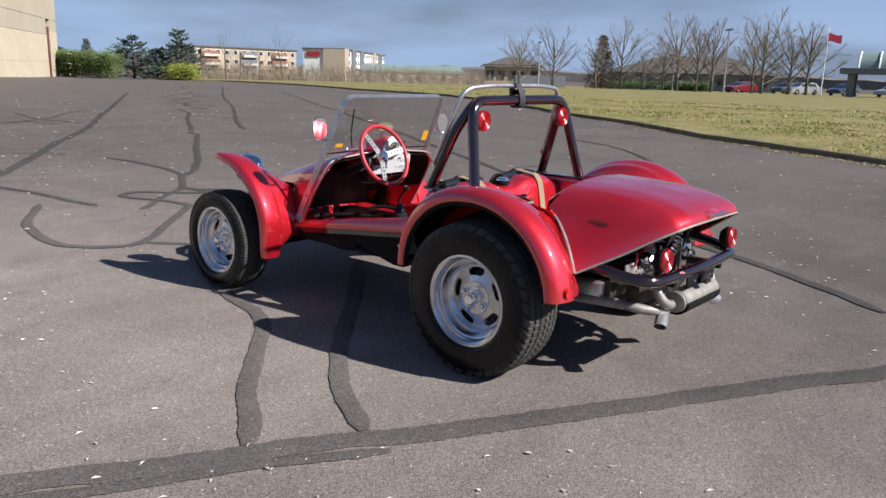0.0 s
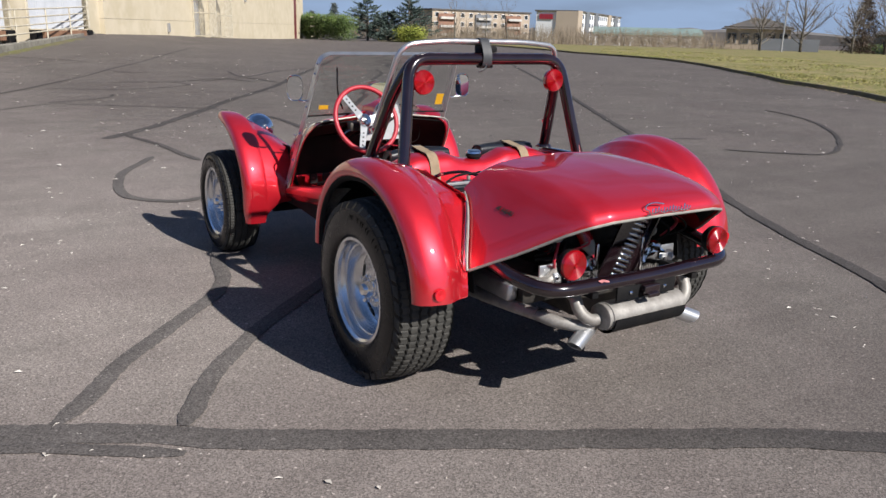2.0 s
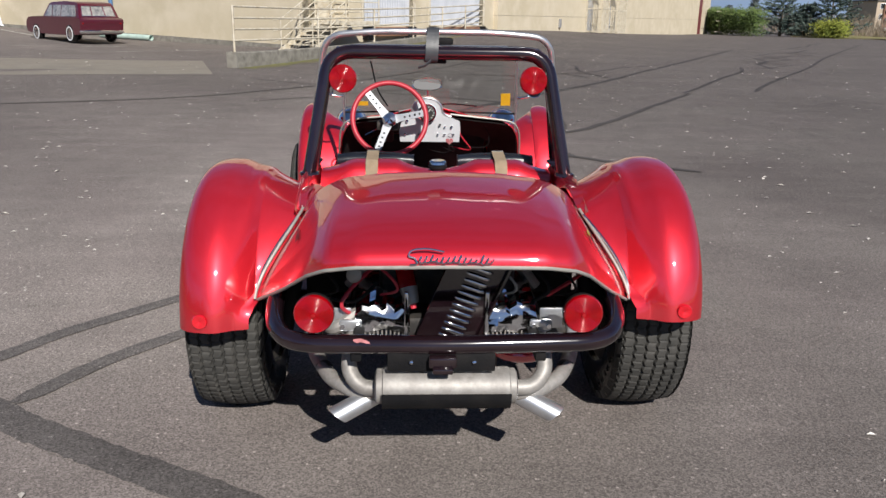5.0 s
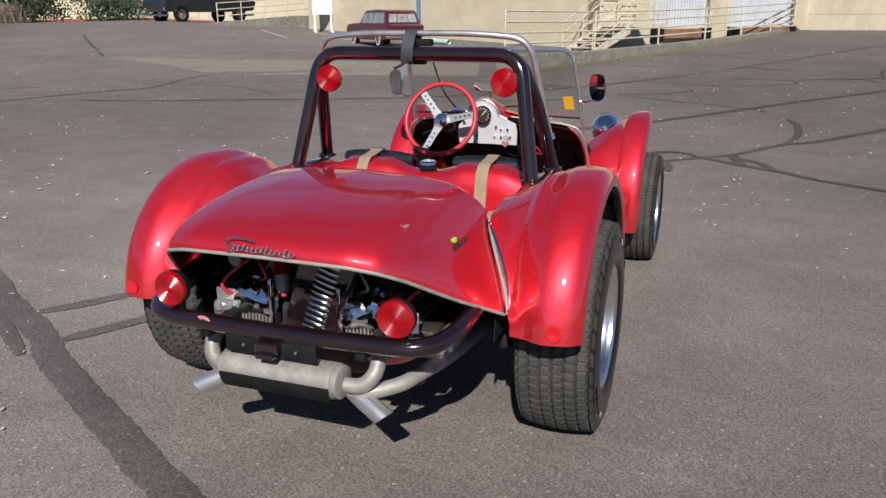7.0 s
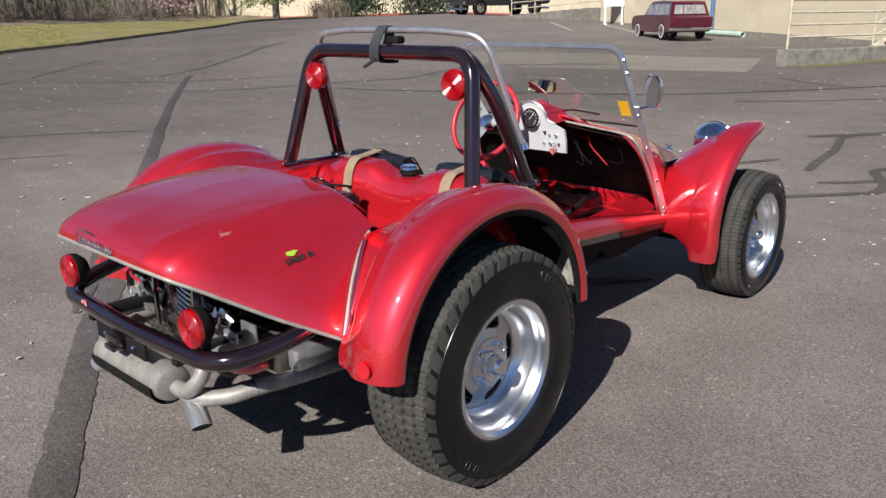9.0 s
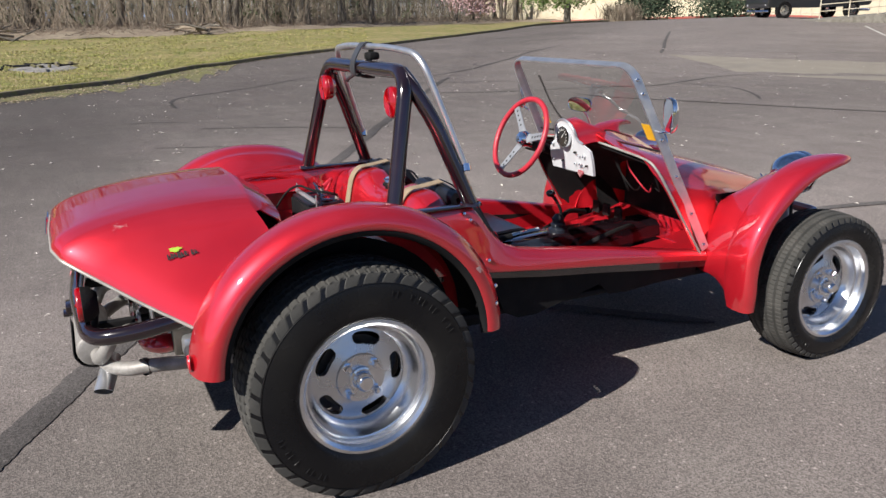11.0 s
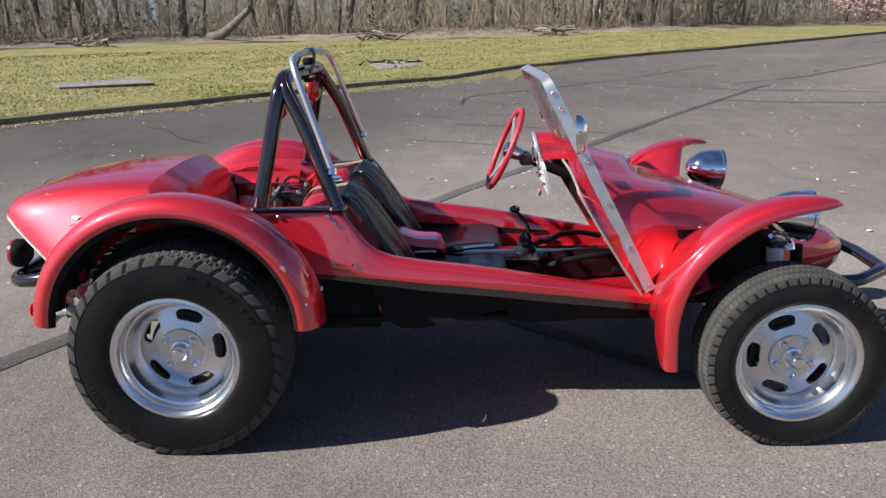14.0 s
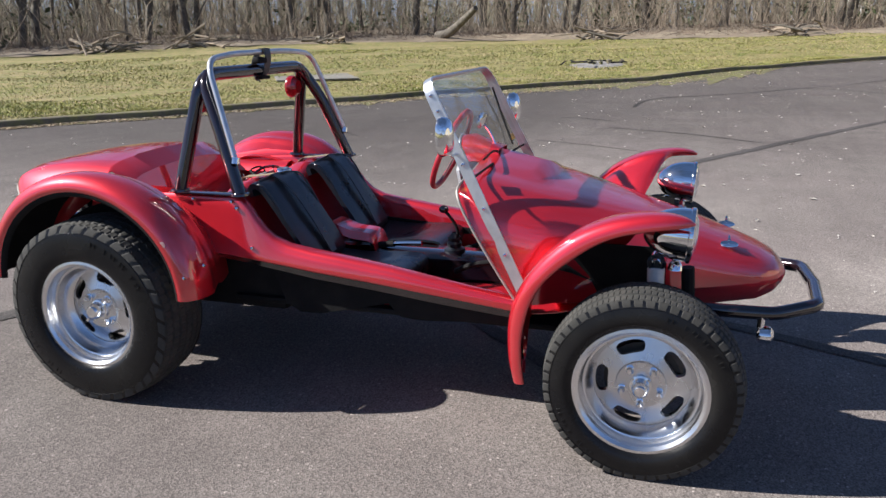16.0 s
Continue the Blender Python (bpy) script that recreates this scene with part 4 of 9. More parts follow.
def front_fender():
    keys_f = []
    for i, ((cy, cz), (ly, lz)) in enumerate(zip(FF_CREST, FF_LIP)):
        xo = table(i, [0, 1, 8, 9, 10, 11, 12], [0.722, 0.733, 0.735, 0.732, 0.724, 0.710, 0.694])
        xi = table(i, [0, 1, 7, 8, 9, 10, 11, 12], [0.612, 0.603, 0.603, 0.606, 0.618, 0.642, 0.664, 0.684])
        w = xo - xi
        c, lip = Vector((0, cy, cz)), Vector((0, ly, lz))
        at = lambda x, k: lip.lerp(c, k) + Vector((x, 0, 0))
        reach = table(i, [0, 1, 2, 8, 9, 10], [0.0, 0.5, 1.0, 1.0, 0.12, 0.0])
        crease = at(xi, 0.86)
        bw = table(cy, [1.5, 1.65, 1.8, 1.95, 2.1], [0.463, 0.445, 0.405, 0.34, 0.285])
        join = Vector((bw - 0.006, cy + 0.02, max(0.36, min(cz - 0.06, 0.64))))
        sunk, fold_a, fold_b = at(xi - 0.001, 0.70), at(xi + 0.05 * w, 0.50), at(xi + 0.14 * w, 0.32)
        keys_f.append([at(xo - 0.016, 0.0), at(xo - 0.004, -0.02), at(xo, 0.14), at(xo - 0.03 * w, 0.50), at(xo - 0.13 * w, 0.82), at(xo - 0.32 * w, 0.97), at(xo - 0.58 * w, 1.0),
                       at(xo - 0.86 * w, 0.95), crease, sunk, fold_a.lerp(sunk.lerp(join, 0.5) + Vector((0, 0, 0.012)), reach), fold_b.lerp(join, reach)])
    # smooth along the arch, then across it
    lines = [spline([row[k] for row in keys_f], 4) for k in range(len(keys_f[0]))]
    rows_f = []
    for j in range(len(lines[0])):
        row = [line[j] for line in lines]
        rows_f.append(spline(row[:9], 3) + spline(row[9:], 3))
    FF_ROWS.extend(rows_f)
    return Geo().grid(rows_f)


for side in (1, -1):
    FF_ROWS = []
    g = front_fender()
    wing = part("front_fender", g if side > 0 else mirrored(g), RED, car, "red cycle-wing front fender", 60, thick=0.006)
    liner = Geo().grid([[(p.x - 0.004, 2.04 + (p.y - 2.04) * 0.968, 0.42 + (p.z - 0.42) * 0.965 - 0.003) for p in row[8:26]] for row in FF_ROWS[2:30]])
    part("fender_liner", liner if side > 0 else mirrored(liner), UNDERSEAL, wing, "black fender underside", 60, thick=0.002)


# engine cover
def deck_front(s):
    """The front edge; s runs from the right seam (0) over the crown (0.5) to the left seam (1)."""
    q = abs(1 - 2 * s)
    x = table(q, [0, 0.5, 0.70, 0.80, 0.88, 1], [0, 0.255, 0.35, 0.388, 0.412, 0.437])
    z = table(q, [0, 0.35, 0.6, 0.70, 0.80, 0.88, 1], [0.870, 0.864, 0.850, 0.836, 0.814, 0.792, 0.757])
    y = table(q, [0, 0.7, 1], [-0.20, -0.205, -0.165])
    return Vector((x if s < 0.5 else -x, y, z))


def deck_lip(s):
    q = abs(1 - 2 * s)
    x = table(q, [0, 0.45, 0.62, 0.72, 0.85, 1], [0, 0.245, 0.325, 0.375, 0.468, 0.566])
    z = table(q, [0, 0.45, 0.62, 0.72, 0.85, 1], [0.742, 0.738, 0.722, 0.69, 0.60, 0.515])
    y = table(q, [0, 0.45, 0.62, 0.72, 0.85, 1], [-0.785, -0.78, -0.755, -0.70, -0.56, -0.41])
    return Vector((x if s < 0.5 else -x, y, z))


def deck_surface():
    rows_d = []
    n = 56
    for i in range(n + 1):
        s = i / n
        q = abs(1 - 2 * s)
        sg = 1 if s < 0.5 else -1
        p0, p3 = deck_front(s), deck_lip(s)
        w = table(q, [0, 0.6, 0.8, 1], [0, 0, 0.55, 1])
        b1 = lerp(Vector((0.0, -0.24, 0.004)), Vector((0.002, -0.085, -0.030)), w)
        b2 = lerp(Vector((0.0, -0.015, 0.085)), Vector((-0.010, 0.030, 0.090)), w)
        b1.x *= sg
        b2.x *= sg
        rows_d.append([bezier(p0, p0 + b1, p3 + b2, p3, k / 20) for k in range(21)])
    return rows_d


deck_rows = deck_surface()
cover = part("engine_cover", Geo().grid(deck_rows), RED, car, "red fibreglass engine cover", 70, thick=0.006)
# an added black sheet gives the shade beneath the cover as colour
part("cover_shade", Geo().grid([[Vector((p.x * 0.984, p.y + 0.012, p.z - 0.013)) for p in row[1:20]] for row in deck_rows[5:-5]]), UNDERSEAL, cover, "black sheet for the shade under the cover", 60, thick=0.002)
face_rows = []
for i in range(57):
    p = deck_front(i / 56)
    q = abs(1 - 2 * i / 56)
    down = table(q, [0, 0.7, 1], [1, 1, 0.25])
    face_rows.append([p, p + Vector((-p.x * 0.02, 0.014, 0.002)), p + Vector((-p.x * 0.07, 0.10 * down, -0.055 * down)), p + Vector((-p.x * 0.08, 0.105 * down, -0.075 * down)), p + Vector((-p.x * 0.085, 0.13 * down, -0.16 * down)), p + Vector((-p.x * 0.09, 0.15 * down, -0.27 * down))])
part("cover_flange", Geo().grid(face_rows[6:-6]), RED, cover, "", 40, thick=0.004)
lip_line = [deck_lip(i / 72) for i in range(73)]
part("edge_trim", Geo().tube(lip_line, 0.0052, 8), PIPING, cover, "grey edging trim")
for rows_e, rows_n, sg in ((deck_rows[0], deck_rows[1], 1), (deck_rows[-1], deck_rows[-2], -1)):
    lift = []
    for k in range(2, 21):
        nrm = (rows_e[min(k + 1, 20)] - rows_e[max(k - 1, 0)]).cross(rows_n[k] - rows_e[k]).normalized()
        lift.append(nrm if nrm.z > 0 else -nrm)
    part("seam_trim", Geo().tube([p + n * 0.008 + Vector((sg * 0.003, 0, 0)) for p, n in zip(rows_e[2:], lift)], 0.0048, 8), PIPING, cover, "grey edging trim")
    part("seam_strip", Geo().tube([p + n * 0.006 + Vector((sg * (0.004 + (0.014 if sg > 0 else 0.009) * math.sin(math.pi * min(1.0, k / 16))), 0.003, 0.003)) for k, (p, n) in enumerate(zip(rows_e[4:], lift[2:]))], 0.0058 if sg > 0 else 0.0036, 8), CHROME, cover, "bright metal seam strip")


# the chrome script badge: a running line of loops, not letters
script = []
for k in range(220):
    t = k / 219
    x = lerp(-0.085, 0.105, t)
    z = 0.764 - 0.004 * t + 0.0085 * math.sin(t * 84) * (0.72 + 0.28 * math.sin(t * 23)) + (0.007 if int(t * 9) in (1, 4, 7) else 0.0) * max(0.0, math.sin(t * 84))
    script.append((x + 0.0045 * math.cos(t * 84) + 0.4 * (z - 0.76), -0.7945 + 0.2 * (z - 0.75), z))
part("badge", Geo().tube(script, 0.0021, 6), CHROME, cover, "bright script badge")
part("badge_bar", Geo().tube(spline([(-0.105, -0.790, 0.750), (-0.088, -0.790, 0.752), (-0.092, -0.787, 0.765), (-0.108, -0.786, 0.772), (-0.098, -0.783, 0.786), (-0.06, -0.782, 0.789), (-0.02, -0.784, 0.782)], 5), 0.0024, 6), TIN, cover)


def sticker(side):
    """A small decal on the cover's flank: a green blob over a row of dark bars."""
    g, top = Geo(), Geo()
    # centre and axes on the flank
    nrm = Vector((side * 0.797, -0.135, 0.588)).normalized()
    along = Vector((side * 0.0087, 0.0876, 0.0087)).normalized()
    up = nrm.cross(along).normalized()
    up = up if up.z > 0 else -up
    c = Vector((side * 0.4385, -0.432, 0.7155)) + up * 0.016

    def patch(geo, u0, u1, w0, w1, lift):
        geo.add([c + along * u + up * w + nrm * lift for u, w in ((u0, w0), (u1, w0), (u1, w1), (u0, w1))] , [(0, 1, 2, 3)])
    for k in range(9):
        u = -0.043 + k * 0.0098
        if k != 6:
            low_w, high_w = -0.016 + 0.002 * (k % 3), 0.001 + 0.0025 * (k % 2)
            patch(g, u, u + 0.0042, low_w, high_w, 0.0045)
            patch(g, u + 0.0042, u + 0.0082, low_w, low_w + 0.0062, 0.0045)
            if k % 2:
                patch(g, u + 0.0056, u + 0.0082, low_w + 0.0062, high_w - 0.002, 0.0045)
    ring = [c + along * (-0.017 + (0.017 + 0.004 * math.cos(5 * t)) * math.cos(t)) + up * (0.0135 + (0.0075 + 0.002 * math.sin(3 * t)) * math.sin(t)) + nrm * 0.0045 for t in (2 * math.pi * k / 24 for k in range(24))]
    top.add(ring, [tuple(range(24))])
    part("decal", g, BLACK_INK, cover, "dark decal bars", 0, thick=0.0006)
    if side > 0:
        part("decal_mark", top, GREEN_INK, cover, "green decal mark", 0, thick=0.0006)


sticker(1)
sticker(-1)

# a star of fine cracks and a few chips in the lacquer
rnd = random.Random(5)
for goal, arms in ((Vector((0.31, -0.60, 0.78)), 9),):
    i0, k0 = min(((i, k) for i in range(3, 54) for k in range(3, 18)), key=lambda ik: (deck_rows[ik[0]][ik[1]] - goal).length)
    c = deck_rows[i0][k0]
    u_ax, w_ax = (deck_rows[i0 + 1][k0] - c).normalized(), (deck_rows[i0][k0 + 1] - c).normalized()
    nrm = u_ax.cross(w_ax).normalized()
    nrm = nrm if nrm.z > 0 else -nrm
    star = Geo()
    for k in range(arms):
        a = rnd.uniform(0, 6.28)
        r = rnd.uniform(0.008, 0.026)
        star.tube([c + nrm * 0.003 + (u_ax * math.cos(a + b) + w_ax * math.sin(a + b)) * r * s for s, b in ((0.05, 0), (0.5, rnd.uniform(-0.3, 0.3)), (1, rnd.uniform(-0.3, 0.3)))], 0.00022, 4)
    part("lacquer_crack", star, SHOCK_WHITE, cover, "fine pale cracks in the lacquer", 0)


# tub: flanks, sills and inner walls
def tub_side():
    rows_b = []
    ys = [-0.22, -0.1, 0.05, 0.2, 0.35, 0.46, 0.515, 0.54, 0.57, 0.60, 0.64, 0.70, 0.8, 0.95, 1.1, 1.25, 1.4, 1.5, 1.62]
    for y in ys:
        top = table(y, [-0.22, 0.05, 0.2, 0.46, 0.515, 0.54, 0.57, 0.60, 0.64, 0.70, 0.8, 1.07, 1.34, 1.62], [0.72, 0.765, 0.772, 0.772, 0.766, 0.738, 0.694, 0.656, 0.620, 0.595, 0.578, 0.543, 0.495, 0.445])
        low = table(y, [-0.22, 0.2, 0.46, 0.66, 1.07, 1.62], [0.56, 0.56, 0.556, 0.528, 0.483, 0.412])
        xo = table(y, [-0.22, 0.2, 0.46, 0.6, 0.8, 1.3, 1.62], [0.47, 0.493, 0.503, 0.512, 0.522, 0.512, 0.492])
        thick = table(y, [0.2, 0.5, 0.8, 1.6], [0.02, 0.035, 0.075, 0.07])
        xl = xo + table(y, [0.2, 0.46, 0.7, 1.6], [0.03, 0.03, 0.012, 0.0])
        keys = [(xl - 0.03, y, low - 0.012), (xl - 0.004, y, low - 0.008), (xl, y, low + 0.004), (lerp(xl, xo, 0.6), y, lerp(low, top, 0.5)), (xo - 0.002, y, top - 0.02), (xo - 0.012, y, top - 0.003),
                (xo - thick * 0.6, y, top), (xo - thick, y, top - 0.012), (xo - thick - 0.012, y, lerp(max(0.36, low - 0.02) if y < 0.62 else 0.36, top, 0.6)), (xo - thick - 0.03, y, max(0.36, low - 0.02) if y < 0.62 else 0.36)]
        rows_b.append(spline(keys, 3))
    return Geo().grid(rows_b)


body = Geo()
for side in (1, -1):
    g = tub_side()
    g = g if side > 0 else mirrored(g)
    body.add(g.v, g.f)
body_ob = part("body_tub", body, RED, car, "red fibreglass body tub", 50, thick=0.004)
for side in (1, -1):
    lip = Geo()
    rows_l = []
    for k in range(24):
        y = lerp(0.30, 1.62, k / 23)
        low = table(y, [0.2, 0.46, 0.66, 1.07, 1.62], [0.56, 0.556, 0.528, 0.483, 0.412])
        x = table(y, [0.2, 0.46, 0.7, 0.8, 1.3, 1.62], [0.51, 0.517, 0.519, 0.53, 0.518, 0.49])
        rows_l.append([(side * (x - 0.002), y, low - 0.005), (side * (x - 0.006), y, low - 0.034), (side * (x - 0.07), y, low - 0.042)])
    part("sill_edge", lip.grid(rows_l), BLACK_PAINT, body_ob, "black sill edge", 30, thick=0.004)
    part("roll_bar_plate", Geo().box(side * 0.487 - 0.022, side * 0.487 + 0.022, 0.195, 0.535, 0.772, 0.779, 0.002), BLACK_PAINT, body_ob)
    for y, z, x in ((0.215, 0.785, 0.480), (0.30, 0.752, 0.502), (0.475, 0.752, 0.509), (0.497, 0.728, 0.513), (0.56, 0.58, 0.530)):
        part("body_bolt", Geo().ball((side * x, y, z), 0.008, 8), CHROME, body_ob)

# floor pan, tunnel, black under-boxes
pan = Geo().box(-0.46, 0.46, 0.42, 1.75, 0.335, 0.36, 0.008)
part("floor_pan", pan, UNDERSEAL, car, "black floor pan", 30)
for side in (1, -1):
    g = Geo()
    outline = [(0.60, 0.50), (0.66, 0.345), (0.72, 0.315), (0.80, 0.315), (1.09, 0.385), (1.14, 0.335), (1.22, 0.33), (1.58, 0.355), (1.6, 0.42), (1.0, 0.475)]
    g.grid([[(side * x, y, z) for y, z in outline] for x in (0.425, 0.463, 0.468)], closed=True, caps=True)
    part("side_pod", g, UNDERSEAL, car, "black underside pod", 25)
for side in (1, -1):
    part("frame_rail", Geo().box(side * 0.34 - 0.10, side * 0.34 + 0.10, 0.12, 0.64, 0.30, 0.53, 0.02), UNDERSEAL, car, "black chassis rail", 30)
tunnel = Geo().grid([[(x, y, z) for x, z in ((-0.10, 0.36), (-0.085, 0.455), (-0.06, 0.472), (0.06, 0.472), (0.085, 0.455), (0.10, 0.36))] for y in (0.62, 1.0, 1.4, 1.72)])
part("tunnel", tunnel, BLACK_PAINT, car, "black centre tunnel", 40)

# moulded seat shell behind the seats, with two humps and a saddle for the filler cap
shell_rows = []
for i in range(41):
    x = lerp(-0.455, 0.455, i / 40)
    hump = 0.5 + 0.5 * math.cos(2 * math.pi * (abs(x) - 0.245) / 0.44) if abs(x) < 0.455 else 0
    hump = min(1.0, hump * 1.5)
    top = 0.757 + 0.036 * hump
    shell_rows.append(spline([(x, 0.30, 0.50), (x, 0.325, 0.60), (x, 0.345, top - 0.07), (x, 0.372, top - 0.016), (x, 0.42, top), (x, 0.475, top - 0.014), (x, 0.56, 0.60), (x, 0.70, 0.44)], 3))
part("seat_shell", Geo().grid(shell_rows), RED, car, "red moulded seat shell", 60, thick=0.004)
well = Geo().grid([[(x, y, z) for x, z in ((-0.455, 0.72), (-0.44, 0.61), (-0.30, 0.595), (0.30, 0.595), (0.44, 0.61), (0.455, 0.72))] for y in (-0.12, 0.33)])
for side in (1, -1):
    part("well_shelf", Geo().grid([[(side * x, y, z) for x, z in ((0.385, 0.700), (0.40, 0.722), (0.44, 0.742), (0.478, 0.748))] for y in (-0.19, -0.1, 0.0, 0.12, 0.2)]), RED, car, "red shelf beside the well", 40, thick=0.004)
part("rear_well", well, RED, car, "red luggage well", 30, thick=0.004)
cross = Geo().grid([[(x, -0.06, 0.655 - 0.05 * (abs(x) < 0.3)), (x, -0.02, 0.66 - 0.05 * (abs(x) < 0.3)), (x, 0.03, 0.64 - 0.05 * (abs(x) < 0.3)), (x, 0.035, 0.55)] for x in (-0.42, -0.38, -0.31, -0.29, 0.29, 0.31, 0.38, 0.42)])
part("cross_member", cross, RED, car, "", 30, thick=0.004)


def seat(side):
    """One bucket seat: a pleated backrest pad and a cushion."""
    back = Geo()
    rows_s = []
    for i in range(13):
        u = lerp(-1, 1, i / 12)
        x = side * 0.245 + u * 0.155
        pleat = 0.002 * abs(math.sin(u * 3.14 * 2.5))
        edge = 1 - 0.35 * u ** 6
        rows_s.append(spline([(x, 0.490, 0.745), (x, 0.482, 0.772 + 0.014 * edge), (x, 0.508, 0.795 + 0.010 * edge), (x, 0.54 + 0.022 * edge + pleat, 0.775), (x, 0.625 + 0.02 * edge + pleat, 0.66), (x, 0.715 + 0.018 * edge + pleat, 0.53), (x, 0.745, 0.47), (x, 0.72, 0.44)], 3))
    b = part("backrest", back.grid(rows_s), VINYL, car, "black pleated vinyl backrest", 50, thick=0.02)
    part("backrest_piping", Geo().tube(spline([(side * 0.245 - 0.15, 0.735, 0.47), (side * 0.245 - 0.15, 0.58, 0.76), (side * 0.245 - 0.14, 0.515, 0.800), (side * 0.245, 0.512, 0.810), (side * 0.245 + 0.14, 0.515, 0.800), (side * 0.245 + 0.15, 0.58, 0.76), (side * 0.245 + 0.15, 0.735, 0.47)], 6), 0.004, 6), VINYL, b, "black piping")
    belt = spline([(side * 0.255, 0.296, 0.52), (side * 0.255, 0.315, 0.60), (side * 0.255, 0.334, 0.70), (side * 0.255, 0.352, 0.765), (side * 0.255, 0.385, 0.800), (side * 0.255, 0.43, 0.806), (side * 0.255, 0.475, 0.812), (side * 0.255, 0.515, 0.818)], 6)
    part("tan_belt", Geo().grid([[p + Vector((-0.024, 0, 0)), p + Vector((0.024, 0, 0))] for p in belt]), TAN, car, "tan webbing belt over the seat shell", 60, thick=0.003)
    belt2 = spline([(side * 0.255, 0.515, 0.814), (side * 0.25, 0.59, 0.765), (side * 0.245, 0.68, 0.64), (side * 0.24, 0.76, 0.50)], 6)
    part("lap_belt", Geo().grid([[p + Vector((-0.024, 0.006, 0.006)), p + Vector((0.024, 0.006, 0.006))] for p in belt2]), VINYL, car, "black webbing belt", 60, thick=0.004)
    cushion = Geo()
    rows_c = []
    for i in range(11):
        u = lerp(-1, 1, i / 10)
        x = side * 0.26 + u * 0.165
        dip = 0.018 * (1 - u * u)
        rows_c.append(spline([(x, 0.66, 0.40), (x, 0.68, 0.475 - dip), (x, 0.85, 0.470 - dip), (x, 1.02, 0.482 - 0.5 * dip), (x, 1.10, 0.476), (x, 1.125, 0.445), (x, 1.11, 0.38)], 3))
    part("seat_cushion", cushion.grid(rows_c), VINYL, car, "black vinyl seat cushion", 50, thick=0.01)


seat(1)
seat(-1)
divider = Geo()
divider.grid([spline([(x, 0.60, 0.56 - 0.02), (x, 0.66, 0.575 + e), (x, 0.76, 0.545 + e), (x, 0.86, 0.53 + e), (x, 0.885, 0.44)], 4) for x, e in ((-0.075, -0.03), (-0.06, 0.0), (0.06, 0.0), (0.075, -0.03))])
part("seat_divider", divider, RED, car, "red moulded hump between the seats", 60, thick=0.004)
cap = part("filler_cap", Geo().lathe([(0, 0.001), (0.0, 0.026), (-0.006, 0.034), (-0.014, 0.036), (-0.018, 0.03)], 28, m=Matrix.Translation((0.006, 0.425, 0.796)) @ Matrix.Rotation(radians(-90), 4, "Y")), CHROME, car, "bright filler cap on a black neck")
part("filler_neck", Geo().lathe([(-0.018, 0.030), (-0.022, 0.038), (-0.03, 0.038), (-0.034, 0.03), (-0.075, 0.03)], 24, m=Matrix.Translation((0.006, 0.425, 0.796)) @ Matrix.Rotation(radians(-90), 4, "Y")), UNDERSEAL, cap, "black filler neck")
battery = part("battery", Geo().box(-0.36, -0.115, 0.115, 0.275, 0.595, 0.685, 0.006), UNDERSEAL, car, "black battery with bare terminals")
part("battery_top", Geo().box(-0.352, -0.123, 0.122, 0.268, 0.685, 0.697, 0.004), VINYL, battery, "dusty battery lid")
for x in (-0.31, -0.235, -0.16):
    part("vent_cap", Geo().box(x - 0.026, x + 0.026, 0.165, 0.225, 0.697, 0.706, 0.003), BLACK_PAINT, battery)
part("hold_down_bar", Geo().box(-0.375, -0.10, 0.140, 0.156, 0.700, 0.712, 0.002), SPOKE, battery, "bright hold-down bar")
for x in (-0.372, -0.103):
    part("hold_down_rod", Geo().tube([(x, 0.148, 0.60), (x, 0.148, 0.735)], 0.0035, 6), SPOKE, battery)
for x in (-0.335, -0.14):
    part("terminal", Geo().lathe([(0.0, 0.010), (0.018, 0.008), (0.018, 0.001)], 12, m=Matrix.Translation((x, 0.245, 0.697)) @ Matrix.Rotation(radians(-90), 4, "Y")), PIPING, battery, "dull lead terminal")
part("battery_cable", Geo().tube(spline([(-0.14, 0.245, 0.718), (-0.10, 0.215, 0.735), (-0.16, 0.15, 0.745), (-0.28, 0.13, 0.742), (-0.37, 0.10, 0.70), (-0.40, 0.05, 0.62)], 6), 0.005, 6), UNDERSEAL, battery, "black battery cable")
part("battery_cable", Geo().tube(spline([(-0.335, 0.245, 0.716), (-0.30, 0.20, 0.742), (-0.20, 0.18, 0.745), (-0.09, 0.16, 0.70), (-0.06, 0.08, 0.62)], 6), 0.007, 6), BLACK_PAINT, battery, "black battery cable")
part("battery_cable", Geo().tube(spline([(-0.33, 0.25, 0.72), (-0.34, 0.29, 0.745), (-0.37, 0.28, 0.70), (-0.38, 0.22, 0.61)], 6), 0.006, 6), WIRE_RED, battery, "red battery cable")

